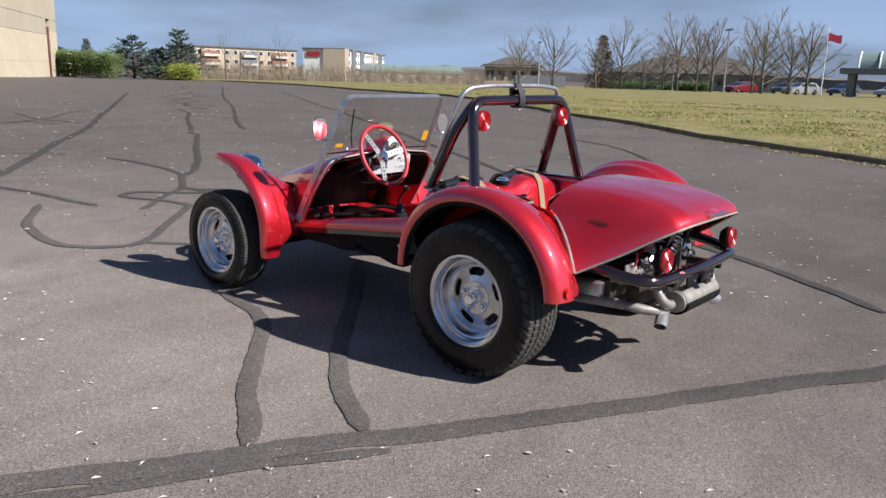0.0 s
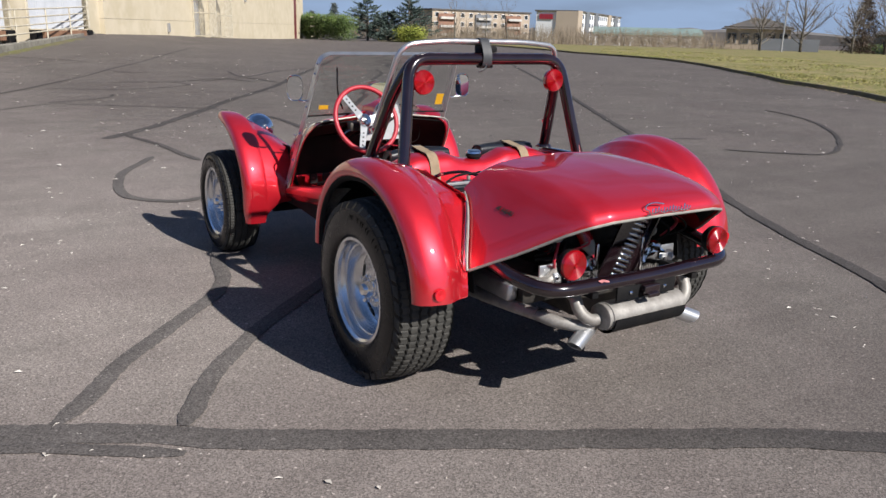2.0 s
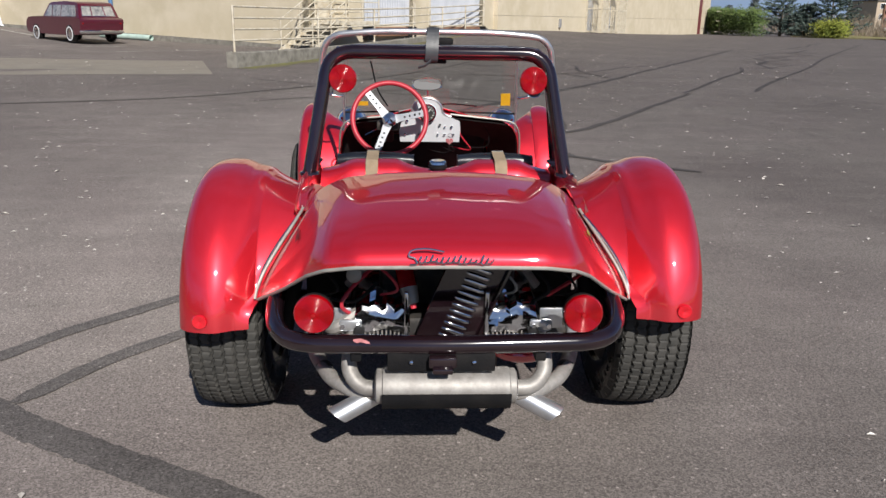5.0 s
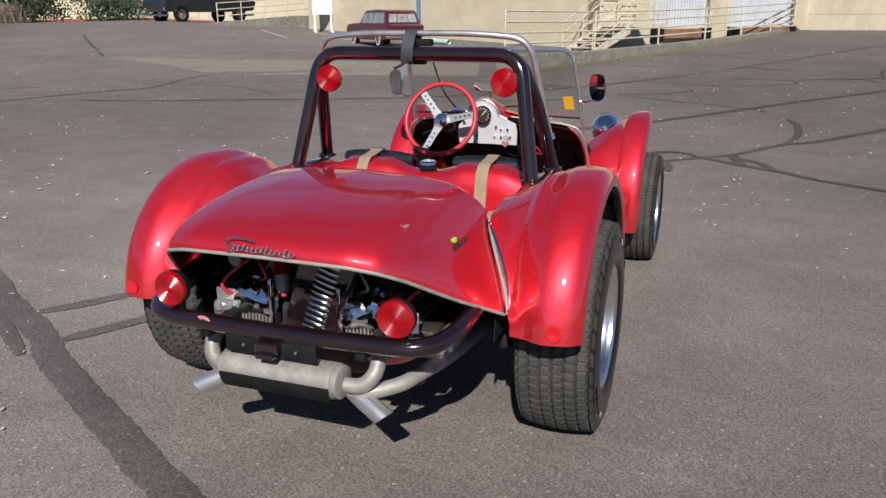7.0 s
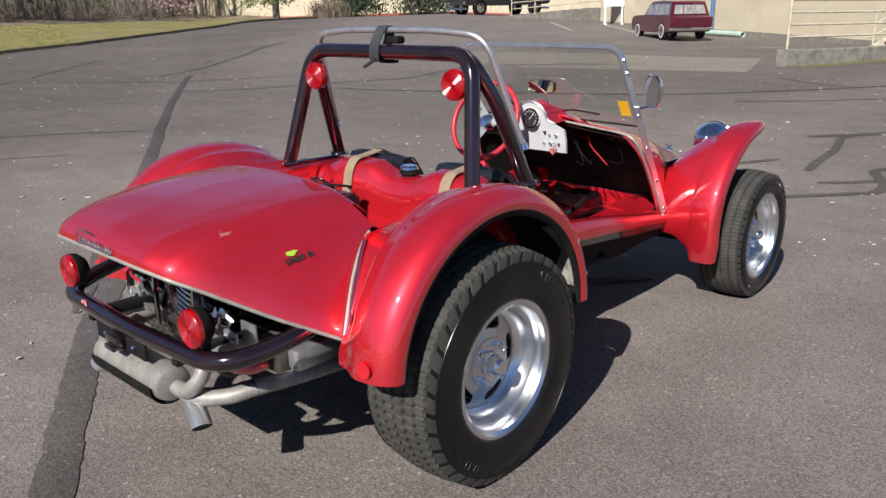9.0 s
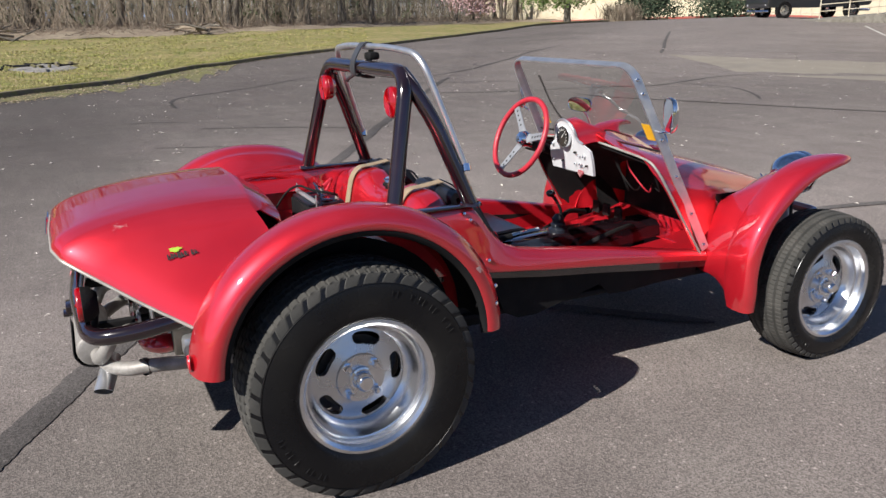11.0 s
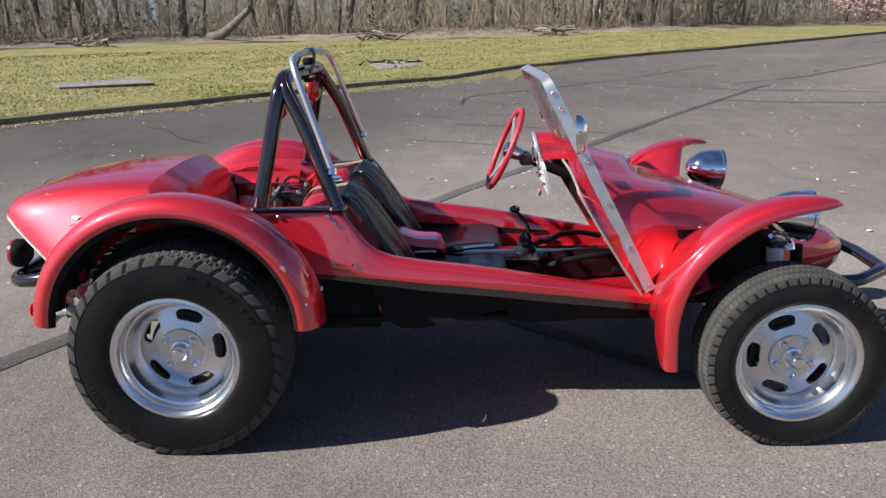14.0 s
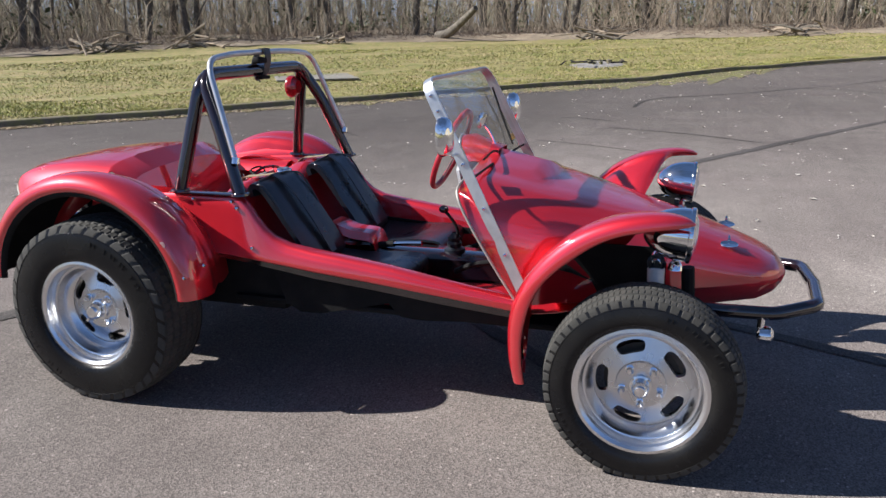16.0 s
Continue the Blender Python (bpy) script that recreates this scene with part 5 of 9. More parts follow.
# front body: cowl, bonnet and nose in one skin
def bonnet():
    rows_h = []
    stations = [(0.0, 1.36), (0.06, 1.40), (0.14, 1.46), (0.26, 1.56), (0.30, 1.60), (0.34, 1.64), (0.37, 1.67), (0.40, 1.70), (0.52, 1.82), (0.64, 1.95), (0.74, 2.07), (0.83, 2.19), (0.90, 2.30), (0.95, 2.39), (0.98, 2.445), (0.993, 2.48), (1.0, 2.496)]
    for t, y in stations:
        w = table(y, [1.36, 1.5, 1.65, 1.8, 1.95, 2.1, 2.25, 2.39, 2.445, 2.48, 2.496], [0.475, 0.463, 0.445, 0.405, 0.34, 0.285, 0.245, 0.195, 0.155, 0.10, 0.03])
        top = table(y, [1.36, 1.42, 1.54, 1.77, 2.0, 2.17, 2.37, 2.445, 2.48, 2.496], [0.862, 0.862, 0.832, 0.779, 0.718, 0.665, 0.598, 0.562, 0.53, 0.50])
        row = []
        for k in range(33):
            a = math.pi * (k / 32)
            p = table(y, [1.36, 1.7, 2.2, 2.5], [0.36, 0.48, 0.62, 0.8])
            cx, cz = math.cos(a), math.sin(a)
            x = w * math.copysign(abs(cx) ** p, cx)
            mid = table(y, [1.36, 1.9, 2.2, 2.5], [0.42, 0.44, 0.48, 0.485])
            z = mid + (top - mid) * abs(cz) ** p
            slant = max(0.0, 1 - t / 0.4)
            yy = y + slant * 0.62 * max(0.0, 0.80 - z) - slant * 0.02 * abs(x)
            # the hump over the instruments
            if y < 1.75:
                z += 0.052 * math.exp(-((x + 0.02) / 0.15) ** 4) * min(1.0, max(0.0, (1.645 - y) / 0.045)) * (abs(cz) > 0.3)
            row.append((x, yy, z))
        rows_h.append(row)
    return Geo().grid(rows_h)


hood = part("bonnet", bonnet(), RED, car, "red bonnet and boat-shaped nose", 60, thick=0.005)
belly = Geo()
belly.grid([[(w * u, y, z) for u, z in ((1, zm), (0.92, zl + 0.02), (0.6, zl), (-0.6, zl), (-0.92, zl + 0.02), (-1, zm))] for y, w, zm, zl in
            ((1.70, 0.432, 0.44, 0.40), (1.95, 0.338, 0.446, 0.39), (2.1, 0.284, 0.466, 0.385), (2.25, 0.243, 0.481, 0.395), (2.39, 0.193, 0.4835, 0.41), (2.445, 0.153, 0.4845, 0.43), (2.48, 0.098, 0.485, 0.455), (2.496, 0.028, 0.485, 0.475))])
part("nose_underside", belly, RED, hood, "", 60, thick=0.004)
# upper bulkhead is black, lower red: the footwell's shade put into the colour
part("firewall", Geo().box(-0.33, 0.33, 1.85, 1.865, 0.46, 0.69, 0.004), UNDERSEAL, hood, "footwell bulkhead blackened for shade")
part("toe_board", Geo().box(-0.36, 0.36, 1.84, 1.855, 0.36, 0.459, 0.004), RED, hood, "red toe board")
for side in (1, -1):
    edge = spline([(side * 0.10, 1.345, 0.868), (side * 0.25, 1.352, 0.852), (side * 0.40, 1.350, 0.835), (side * 0.452, 1.362, 0.798), (side * 0.472, 1.408, 0.715), (side * 0.482, 1.495, 0.575), (side * 0.487, 1.585, 0.44)], 6)
    part("opening_trim", Geo().tube(edge, 0.005, 8), PIPING, hood, "bright cockpit edging")
    # black kick panel on the left; on the right, shade painted as black
    lining = [[p + Vector((-side * a * abs(p.x), b, -a * 0.6)) for a, b in ((0.03, 0.012), (0.05, 0.05), (0.07, 0.14), (0.13, 0.30), (0.25, 0.46))] for p in edge if p.z > (0.60 if side > 0 else 0.47)]
    part("footwell_panel_shade", Geo().grid(lining), UNDERSEAL, hood, "black footwell panel with shade put into its colour", 40, thick=0.003)
# wing nuts on bright plates
for x, y, z in ((0.155, 2.285, 0.618), (-0.155, 2.285, 0.618)):
    plate = part("latch_plate", Geo().lathe([(0, 0.001), (0.003, 0.03), (0, 0.033)], 24, m=Matrix.Translation((x, y, z)) @ Matrix.Rotation(radians(-75), 4, "Y") @ Matrix.Diagonal((1, 1, 0.7, 1))), CHROME, hood, "bright bonnet latch")
    part("wing_nut", Geo().tube([(x - 0.018, y, z + 0.028), (x, y, z + 0.012), (x + 0.018, y, z + 0.028)], [0.003, 0.007, 0.003], 8), CHROME, plate)

# windscreen
RAIL_FOOT, RAIL_TOP = Vector((0.478, 1.618, 0.452)), Vector((0.418, 1.232, 1.205))
lean = (RAIL_TOP - RAIL_FOOT).normalized()
out = Vector((1, 0, 0))
facing = lean.cross(out).normalized()
path = [Vector((0.478, 1.618, 0.452)), RAIL_TOP, Vector((-RAIL_TOP.x, RAIL_TOP.y, RAIL_TOP.z)), Vector((-0.478, 1.618, 0.452))]
curve = rounded(path, 0.07, 8)
rows_w = []
for i, p in enumerate(curve):
    way = (curve[min(i + 1, len(curve) - 1)] - curve[max(i - 1, 0)]).normalized()
    inward = facing.cross(way).normalized()
    wide = 0.040 if p.z < 1.14 else lerp(0.040, 0.032, min(1, (p.z - 1.14) / 0.06))
    rows_w.append([p - facing * wide * 0.5 + inward * 0.003, p + facing * wide * 0.5 + inward * 0.003, p + facing * wide * 0.5 - inward * 0.004, p - facing * wide * 0.5 - inward * 0.004])
screen = part("windscreen_frame", Geo().grid(rows_w, closed=True, caps=True), ALUMINIUM, car, "polished aluminium windscreen frame", 30)
top_c = [p + Vector((0, 0, 0)) for p in rounded([RAIL_FOOT.lerp(RAIL_TOP, 0.55), RAIL_TOP, Vector((-RAIL_TOP.x, RAIL_TOP.y, RAIL_TOP.z)), Vector((-lerp(RAIL_FOOT.x, RAIL_TOP.x, 0.55), lerp(RAIL_FOOT.y, RAIL_TOP.y, 0.55), lerp(RAIL_FOOT.z, RAIL_TOP.z, 0.55)))], 0.07, 8)]
pane = Geo()
pane.add([p + Vector((-0.006 if p.x > 0 else 0.006, 0, 0)) for p in top_c], [tuple(range(len(top_c)))])
pane_ob = part("pane", pane, GLASS, screen, "clear windscreen glass", 0)
pane_ob.visible_shadow = False
part("pane_seal", Geo().tube(top_c, 0.0028, 6), UNDERSEAL, screen, "black glazing seal")
low_l, low_r = top_c[-1], top_c[0]
part("pane_foot", Geo().tube([low_l, lerp(low_l, low_r, 0.5) + Vector((0, 0.004, 0.01)), low_r], 0.0045, 8), UNDERSEAL, screen, "black lower glazing seal")
for side in (1, -1):
    for k in (0.03, 0.21, 0.42, 0.62, 0.86, 0.93):
        p = RAIL_FOOT.lerp(RAIL_TOP, k)
        part("rail_bolt", Geo().ball((side * (p.x + 0.004), p.y, p.z), 0.0075, 8), CHROME, screen)
part("inspection_sticker", Geo().add([RAIL_FOOT.lerp(RAIL_TOP, k) + Vector((dx, -0.004, 0)) for k, dx in ((0.61, -0.03), (0.695, -0.03), (0.695, -0.078), (0.61, -0.078))], [(0, 1, 2, 3)]), AMBER, screen, "yellow sticker on the glass", 0, thick=0.001)
part("maker_sticker", Geo().add([RAIL_FOOT.lerp(RAIL_TOP, k) + Vector((dx - 2 * RAIL_TOP.x - 0.04, -0.004, 0)) for k, dx in ((0.60, 0.115), (0.63, 0.115), (0.63, 0.06), (0.60, 0.06))], [(0, 1, 2, 3)]), AMBER, screen, "small yellow sticker on the glass", 0, thick=0.001)
part("wiper", Geo().tube(spline([(-0.22, 1.405, 0.90), (-0.27, 1.355, 0.99), (-0.30, 1.295, 1.13)], 4), 0.0045, 6), UNDERSEAL, screen, "black wiper arm")
part("wiper", Geo().tube(spline([(0.02, 1.41, 0.90), (0.10, 1.40, 0.915), (0.24, 1.40, 0.905)], 4), 0.0045, 6), UNDERSEAL, screen, "black wiper arm")
mirror_glass = material("mirror_glass", (0.85, 0.86, 0.87), 0.02, 1.0)


def oval_mirror(centre, wide, high, back, turn, name, label, parent, tilt=1):
    """A small mirror that faces -y before it is turned about z."""
    m = Matrix.Translation(centre) @ Matrix.Rotation(radians(turn), 4, "Z") @ Matrix.Rotation(radians(tilt), 4, "X")
    ring = lambda s, y: [(wide * s * math.copysign(abs(math.cos(t)) ** 0.7, math.cos(t)), y, high * s * math.copysign(abs(math.sin(t)) ** 0.7, math.sin(t))) for t in (2 * math.pi * k / 32 for k in range(32))]
    ob = part(name, Geo().grid([ring(0.93, -0.001), ring(1.0, -0.004), ring(1.02, 0.003), ring(0.9, back * 0.6), ring(0.5, back), ring(0.05, back * 1.05)], closed=True, caps=True, m=m), CHROME, parent, label, 40)
    g = Geo().add(ring(0.93, -0.0035), [tuple(range(32))], m)
    part("mirror_pane", g, mirror_glass, ob, "", 0)
    return ob


for side in (1, -1):
    ob = oval_mirror((side * 0.525, 1.335, 1.024), 0.042, 0.066, 0.03, -17 if side > 0 else -22, "door_mirror", "chrome oval door mirror", car, 3)
    part("mirror_arm", Geo().tube(spline([(side * 0.435, 1.355, 0.955), (side * 0.48, 1.35, 0.955), (side * 0.515, 1.35, 0.975), (side * 0.525, 1.352, 1.03)], 5), 0.005, 8), CHROME, ob, "chrome mirror arm")
inner = oval_mirror((-0.02, 1.325, 1.02), 0.075, 0.03, 0.012, 4, "interior_mirror", "small interior mirror", car, -2)
part("mirror_stem", Geo().tube(spline([(-0.02, 1.335, 1.0), (-0.015, 1.36, 0.97), (-0.01, 1.385, 0.915)], 4), 0.004, 6), CHROME, inner)

# dash panel
FOB_PINK = material("pink_fob", (0.34, 0.055, 0.07), 0.45, tones=[(0.42, 0.12, 0.13)], tone_scale=60)
outline = []
for t in range(25):
    a = math.pi * t / 24
    outline.append((-0.02 + 0.075 * math.cos(a), 0.887 + 0.068 * math.sin(a)))
outline = [(0.145, 0.735), (0.150, 0.80), (0.145, 0.842), (0.10, 0.862), (0.07, 0.872)] + outline + [(-0.11, 0.862), (-0.15, 0.83), (-0.16, 0.79), (-0.155, 0.735)]
dash = Geo().grid([[(x, y + 0.22 * (0.8 - z), z) for x, z in outline] for y in (1.284, 1.275, 1.272)], closed=True, caps=True)
dash_ob = part("dash_panel", dash, WHITE_PANEL, car, "white painted instrument panel", 30)
top_edge = [(x, 1.275 + 0.22 * (0.8 - z), z + 0.004) for x, z in outline[3:-3]]
part("panel_brow", Geo().tube(top_edge, 0.006, 8), ALUMINIUM, dash_ob, "bright panel edging")
hump_rows = [[Vector(p), Vector(p) + Vector((0, 0.06, 0.008)), Vector((p[0] * 1.05, 1.41, min(p[2], 0.915)))] for p in top_edge]
part("panel_hood", Geo().grid(hump_rows), RED, dash_ob, "red hump over the instruments", 50, thick=0.003)


def dial(x, z, r, mat, name, label, parent, depth=0.012):
    m = Matrix.Translation((x, 1.270 + 0.22 * (0.8 - z), z)) @ Matrix.Rotation(radians(-90), 4, "Z")
    return part(name, Geo().lathe([(0.0, r), (depth, r), (depth, r * 0.88), (depth * 0.5, r * 0.84), (depth * 0.45, 0.0005)], 32, m=m), mat, parent, label)


gauge = dial(-0.02, 0.885, 0.046, CHROME, "speedometer", "round speedometer with a chrome bezel", dash_ob)
m = Matrix.Translation((-0.02, 1.2595 + 0.22 * (0.8 - 0.885), 0.885)) @ Matrix.Rotation(radians(-90), 4, "Z")
part("gauge_face", Geo().lathe([(0.003, 0.039), (0.0035, 0.0005)], 32, m=m), BLACK_INK, gauge, "dark gauge face")
for k in range(12):
    a = radians(-130 + k * 24)
    part("gauge_mark", Geo().box(-0.0012, 0.0012, -0.005, -0.0042, 0.028, 0.036, m=Matrix.Translation((-0.02, 1.2595 + 0.22 * (0.8 - 0.885), 0.885)) @ Matrix.Rotation(a, 4, "Y")), SHOCK_WHITE, gauge, "", 0)
part("needle", Geo().box(-0.001, 0.001, -0.0065, -0.0055, -0.006, 0.03, m=Matrix.Translation((-0.02, 1.2595 + 0.22 * (0.8 - 0.885), 0.885)) @ Matrix.Rotation(radians(40), 4, "Y")), SHOCK_WHITE, gauge, "", 0)
for x, z, r, mat in ((0.045, 0.825, 0.008, BLACK_INK), (0.07, 0.815, 0.006, CHROME), (0.105, 0.815, 0.008, CHROME), (0.035, 0.775, 0.006, CHROME), (0.07, 0.775, 0.008, CHROME), (0.115, 0.775, 0.007, BLACK_INK), (-0.12, 0.845, 0.01, CHROME), (-0.13, 0.775, 0.008, CHROME), (-0.06, 0.775, 0.006, BLACK_INK)):
    dial(x, z, r * 0.65, mat, "switch", "", dash_ob, 0.010)
heart = [(0.095 + 0.00115 * 16 * math.sin(t) ** 3, 0.743 + 0.00115 * (13 * math.cos(t) - 5 * math.cos(2 * t) - 2 * math.cos(3 * t) - math.cos(4 * t))) for t in (2 * math.pi * k / 36 for k in range(36))]
fob_at = lambda x, z, y, s: (0.095 + (x - 0.095) * s, y, 0.741 + (z - 0.741) * s)
fob = part("key_fob", Geo().grid([[fob_at(x, z, y, s) for x, z in heart] for y, s in ((1.262, 0.92), (1.260, 1.0), (1.255, 1.0), (1.253, 0.92))], closed=True, caps=True), FOB_PINK, dash_ob, "dusty pink heart-shaped key fob", 40)
part("fob_ring", Geo().tube([fob_at(x, z, 1.2525, 0.55) for x, z in heart] + [fob_at(*heart[0], 1.2525, 0.55)], 0.0012, 6), PIPING, fob, "pale inlaid outline")
part("key_ring", Geo().tube([(0.097 + 0.010 * math.cos(t), 1.258, 0.772 + 0.010 * math.sin(t)) for t in (2 * math.pi * k / 20 for k in range(21))], 0.0012, 6), CHROME, fob, "bright split ring")

# steering wheel
hub_c, normal = Vector((-0.205, 1.165, 0.858)), Vector((0.02, -0.92, 0.40)).normalized()
u_axis = Vector((1, 0, 0)) - normal * normal.x
u_axis.normalize()
v_axis = normal.cross(u_axis)
ring = [hub_c + normal * 0.03 + (u_axis * math.cos(t) + v_axis * math.sin(t)) * 0.178 for t in (2 * math.pi * k / 64 for k in range(64))]
wheel_geo = Geo()
rows_q = []
for k, p in enumerate(ring):
    t = 2 * math.pi * k / 64
    radial = u_axis * math.cos(t) + v_axis * math.sin(t)
    rows_q.append([p + (radial * math.cos(b) + normal * math.sin(b)) * 0.0125 for b in (2 * math.pi * j / 10 for j in range(10))])
steer = part("steering_wheel", wheel_geo.grid(rows_q + [rows_q[0]], closed=True), RED_RIM, car, "red steering wheel rim", 60)
for ang in (130, 10, 250):
    d = u_axis * math.cos(radians(ang)) + v_axis * math.sin(radians(ang))
    e = normal.cross(d)
    g = Geo()
    g.grid([[hub_c + d * r + normal * (0.03 * r / 0.178) + e * w, hub_c + d * r + normal * (0.03 * r / 0.178 + 0.004) + e * w, hub_c + d * r + normal * (0.03 * r / 0.178 + 0.004) - e * w, hub_c + d * r + normal * (0.03 * r / 0.178) - e * w] for r, w in ((0.02, 0.022), (0.08, 0.017), (0.172, 0.016))], closed=True, caps=True)
    spoke = part("spoke", g, SPOKE, steer, "drilled aluminium spoke", 30)
    for r in (0.075, 0.10, 0.125, 0.148):
        c = hub_c + d * r + normal * (0.03 * r / 0.178 + 0.0046)
        part("spoke_hole", Geo().add([c + (d * math.cos(t) + e * math.sin(t)) * 0.0055 for t in (2 * math.pi * k / 12 for k in range(12))], [tuple(range(12))]), UNDERSEAL, spoke, "", 0)
rot = normal.to_track_quat("X", "Z").to_matrix().to_4x4()
part("horn_button", Geo().lathe([(-0.05, 0.024), (-0.02, 0.03), (0.008, 0.036), (0.022, 0.034), (0.032, 0.026), (0.036, 0.001)], 28, m=Matrix.Translation(hub_c) @ rot), CHROME, steer, "bright hub")
part("steering_column", Geo().tube([hub_c - normal * 0.02, hub_c - normal * 0.35], 0.022, 12), UNDERSEAL, car, "black steering column")
part("column_stalk", Geo().tube([hub_c - normal * 0.05, hub_c - normal * 0.05 + Vector((-0.12, 0, -0.06))], 0.004, 6), CHROME, car)
part("column_switch", Geo().box(-0.27, -0.16, 1.20, 1.25, 0.80, 0.85, 0.012), IRON, car)

# gear lever, handbrake, pedals and wires
lever = part("gear_lever", Geo().tube(spline([(0.005, 1.21, 0.47), (0.005, 1.225, 0.55), (0.005, 1.205, 0.60), (0.008, 1.172, 0.642)], 5), 0.007, 8), UNDERSEAL, car, "black gear lever")
part("gear_knob", Geo().ball((0.008, 1.165, 0.65), 0.017, 12, (1, 1.3, 1)), BLACK_PAINT, lever, "black gear knob")
part("gear_gaiter", Geo().lathe([(0.0, 0.045), (0.012, 0.044), (0.02, 0.03), (0.035, 0.033), (0.045, 0.025), (0.06, 0.028), (0.07, 0.019), (0.08, 0.01)], 20, m=Matrix.Translation((0.005, 1.21, 0.472)) @ Matrix.Rotation(radians(-90), 4, "Y")), VINYL, lever, "black ribbed gaiter")
part("handbrake", Geo().tube(spline([(0.03, 0.86, 0.478), (0.04, 0.98, 0.498), (0.05, 1.08, 0.508)], 5), 0.011, 10), CHROME, car, "chrome handbrake lever with black grip")
part("handbrake_grip", Geo().tube([(0.03, 0.84, 0.476), (0.038, 0.95, 0.494)], 0.014, 10), UNDERSEAL, car, "black grip")
for x in (-0.30, -0.22, -0.13):
    part("pedal", Geo().box(x - 0.025, x + 0.025, 1.645, 1.66, 0.44, 0.50, 0.006, m=None), UNDERSEAL, car)
rnd = random.Random(11)
for k in range(4):
    x = rnd.uniform(0.04, 0.30)
    pts = [(x, 1.45, 0.79), (x + rnd.uniform(-0.08, 0.08), 1.47, 0.74), (x + rnd.uniform(-0.12, 0.08), 1.52, 0.68 - 0.05 * rnd.random()), (x + rnd.uniform(-0.2, 0.1), 1.64, 0.66)]
    part("wire", Geo().tube(spline(pts, 5), 0.0035, 5), rnd.choice((UNDERSEAL, WIRE_RED, UNDERSEAL, UNDERSEAL)), car)
part("heater_pipe", Geo().tube(spline([(0.12, 1.25, 0.42), (0.16, 1.35, 0.47), (0.12, 1.5, 0.48), (0.05, 1.6, 0.45)], 6), 0.012, 8), UNDERSEAL, car, "black hose in the footwell")
part("heater_pipe", Geo().tube(spline([(-0.12, 1.1, 0.40), (-0.14, 1.3, 0.47), (-0.25, 1.45, 0.48), (-0.3, 1.58, 0.45)], 6), 0.012, 8), UNDERSEAL, car, "black hose in the footwell")
for side in (1, -1):
    part("footwell_pad", Geo().grid([[(side * (0.13 + 0.3 * u), 1.15 + 0.75 * v, 0.364 + 0.10 * v ** 3 + 0.012 * math.sin(7 * u + 5 * v)) for u in (k / 8 for k in range(9))] for v in (j / 8 for j in range(9))]), RED, car, "red footwell floor", 60, thick=0.004)

# roll bar
TUBE = 0.0265
hoop = [(0.480, 0.232, 0.778), (0.405, 0.325, 1.218), (-0.405, 0.325, 1.218), (-0.480, 0.232, 0.778)]
bar = part("roll_bar", Geo().tube(hoop, TUBE, 16, 0.09), BLACK_PAINT, car, "black tubular roll bar", 50)
for side in (1, -1):
    part("roll_bar_brace", Geo().tube([(side * 0.497, 0.508, 0.778), (side * 0.447, 0.400, 1.060), (side * 0.405, 0.335, 1.185), (side * 0.36, 0.325, 1.216)], TUBE * 0.97, 16, 0.05), BLACK_PAINT, bar, "black bracing tube", 50)
    for x, y in ((0.480, 0.228), (0.497, 0.508)):
        part("foot_flange", Geo().lathe([(0.0, 0.038), (0.008, 0.036), (0.010, 0.028)], 20, m=Matrix.Translation((side * x, y, 0.777)) @ Matrix.Rotation(radians(-90), 4, "Y")), BLACK_PAINT, bar)
chrome_hoop = [(0.487, 0.497, 0.900), (0.424, 0.366, 1.275), (0.22, 0.350, 1.292), (-0.22, 0.350, 1.292), (-0.424, 0.366, 1.275), (-0.487, 0.497, 0.900)]
hoop_ob = part("hood_hoop", Geo().tube(chrome_hoop, 0.0115, 12, 0.075), ALUMINIUM, car, "thin bright hood hoop over the roll bar", 50)
for side in (1, -1):
    part("hoop_clamp", Geo().lathe([(-0.012, 0.016), (0.012, 0.016)], 16, m=Matrix.Translation((side * 0.487, 0.496, 0.905)) @ Matrix.Rotation(radians(72), 4, "Y")), CHROME, hoop_ob)
strap_rows = [spline([(x, 0.362, 1.308), (x, 0.330, 1.300), (x - 0.003, 0.296, 1.24), (x - 0.006, 0.298, 1.19), (x - 0.01, 0.325, 1.186), (x - 0.01, 0.352, 1.21), (x, 0.372, 1.27), (x, 0.366, 1.306)], 4) for x in (-0.045, -0.03, -0.012, 0.002)]
strap = part("rubber_strap", Geo().grid(strap_rows), GREY_STRAP, car, "grey rubber strap binding the hoop", 60, thick=0.004)
part("strap_tail", Geo().tube(spline([(-0.03, 0.30, 1.19), (-0.05, 0.285, 1.175), (-0.075, 0.29, 1.165)], 4), 0.007, 6, flat=0.6), GREY_STRAP, strap)
part("clip_block", Geo().box(-0.01, 0.055, 0.335, 0.375, 1.245, 1.272, 0.008), UNDERSEAL, strap, "black clip")
part("clip_block", Geo().box(-0.04, 0.03, 0.33, 0.365, 1.178, 1.193, 0.005), UNDERSEAL, strap, "black clip")


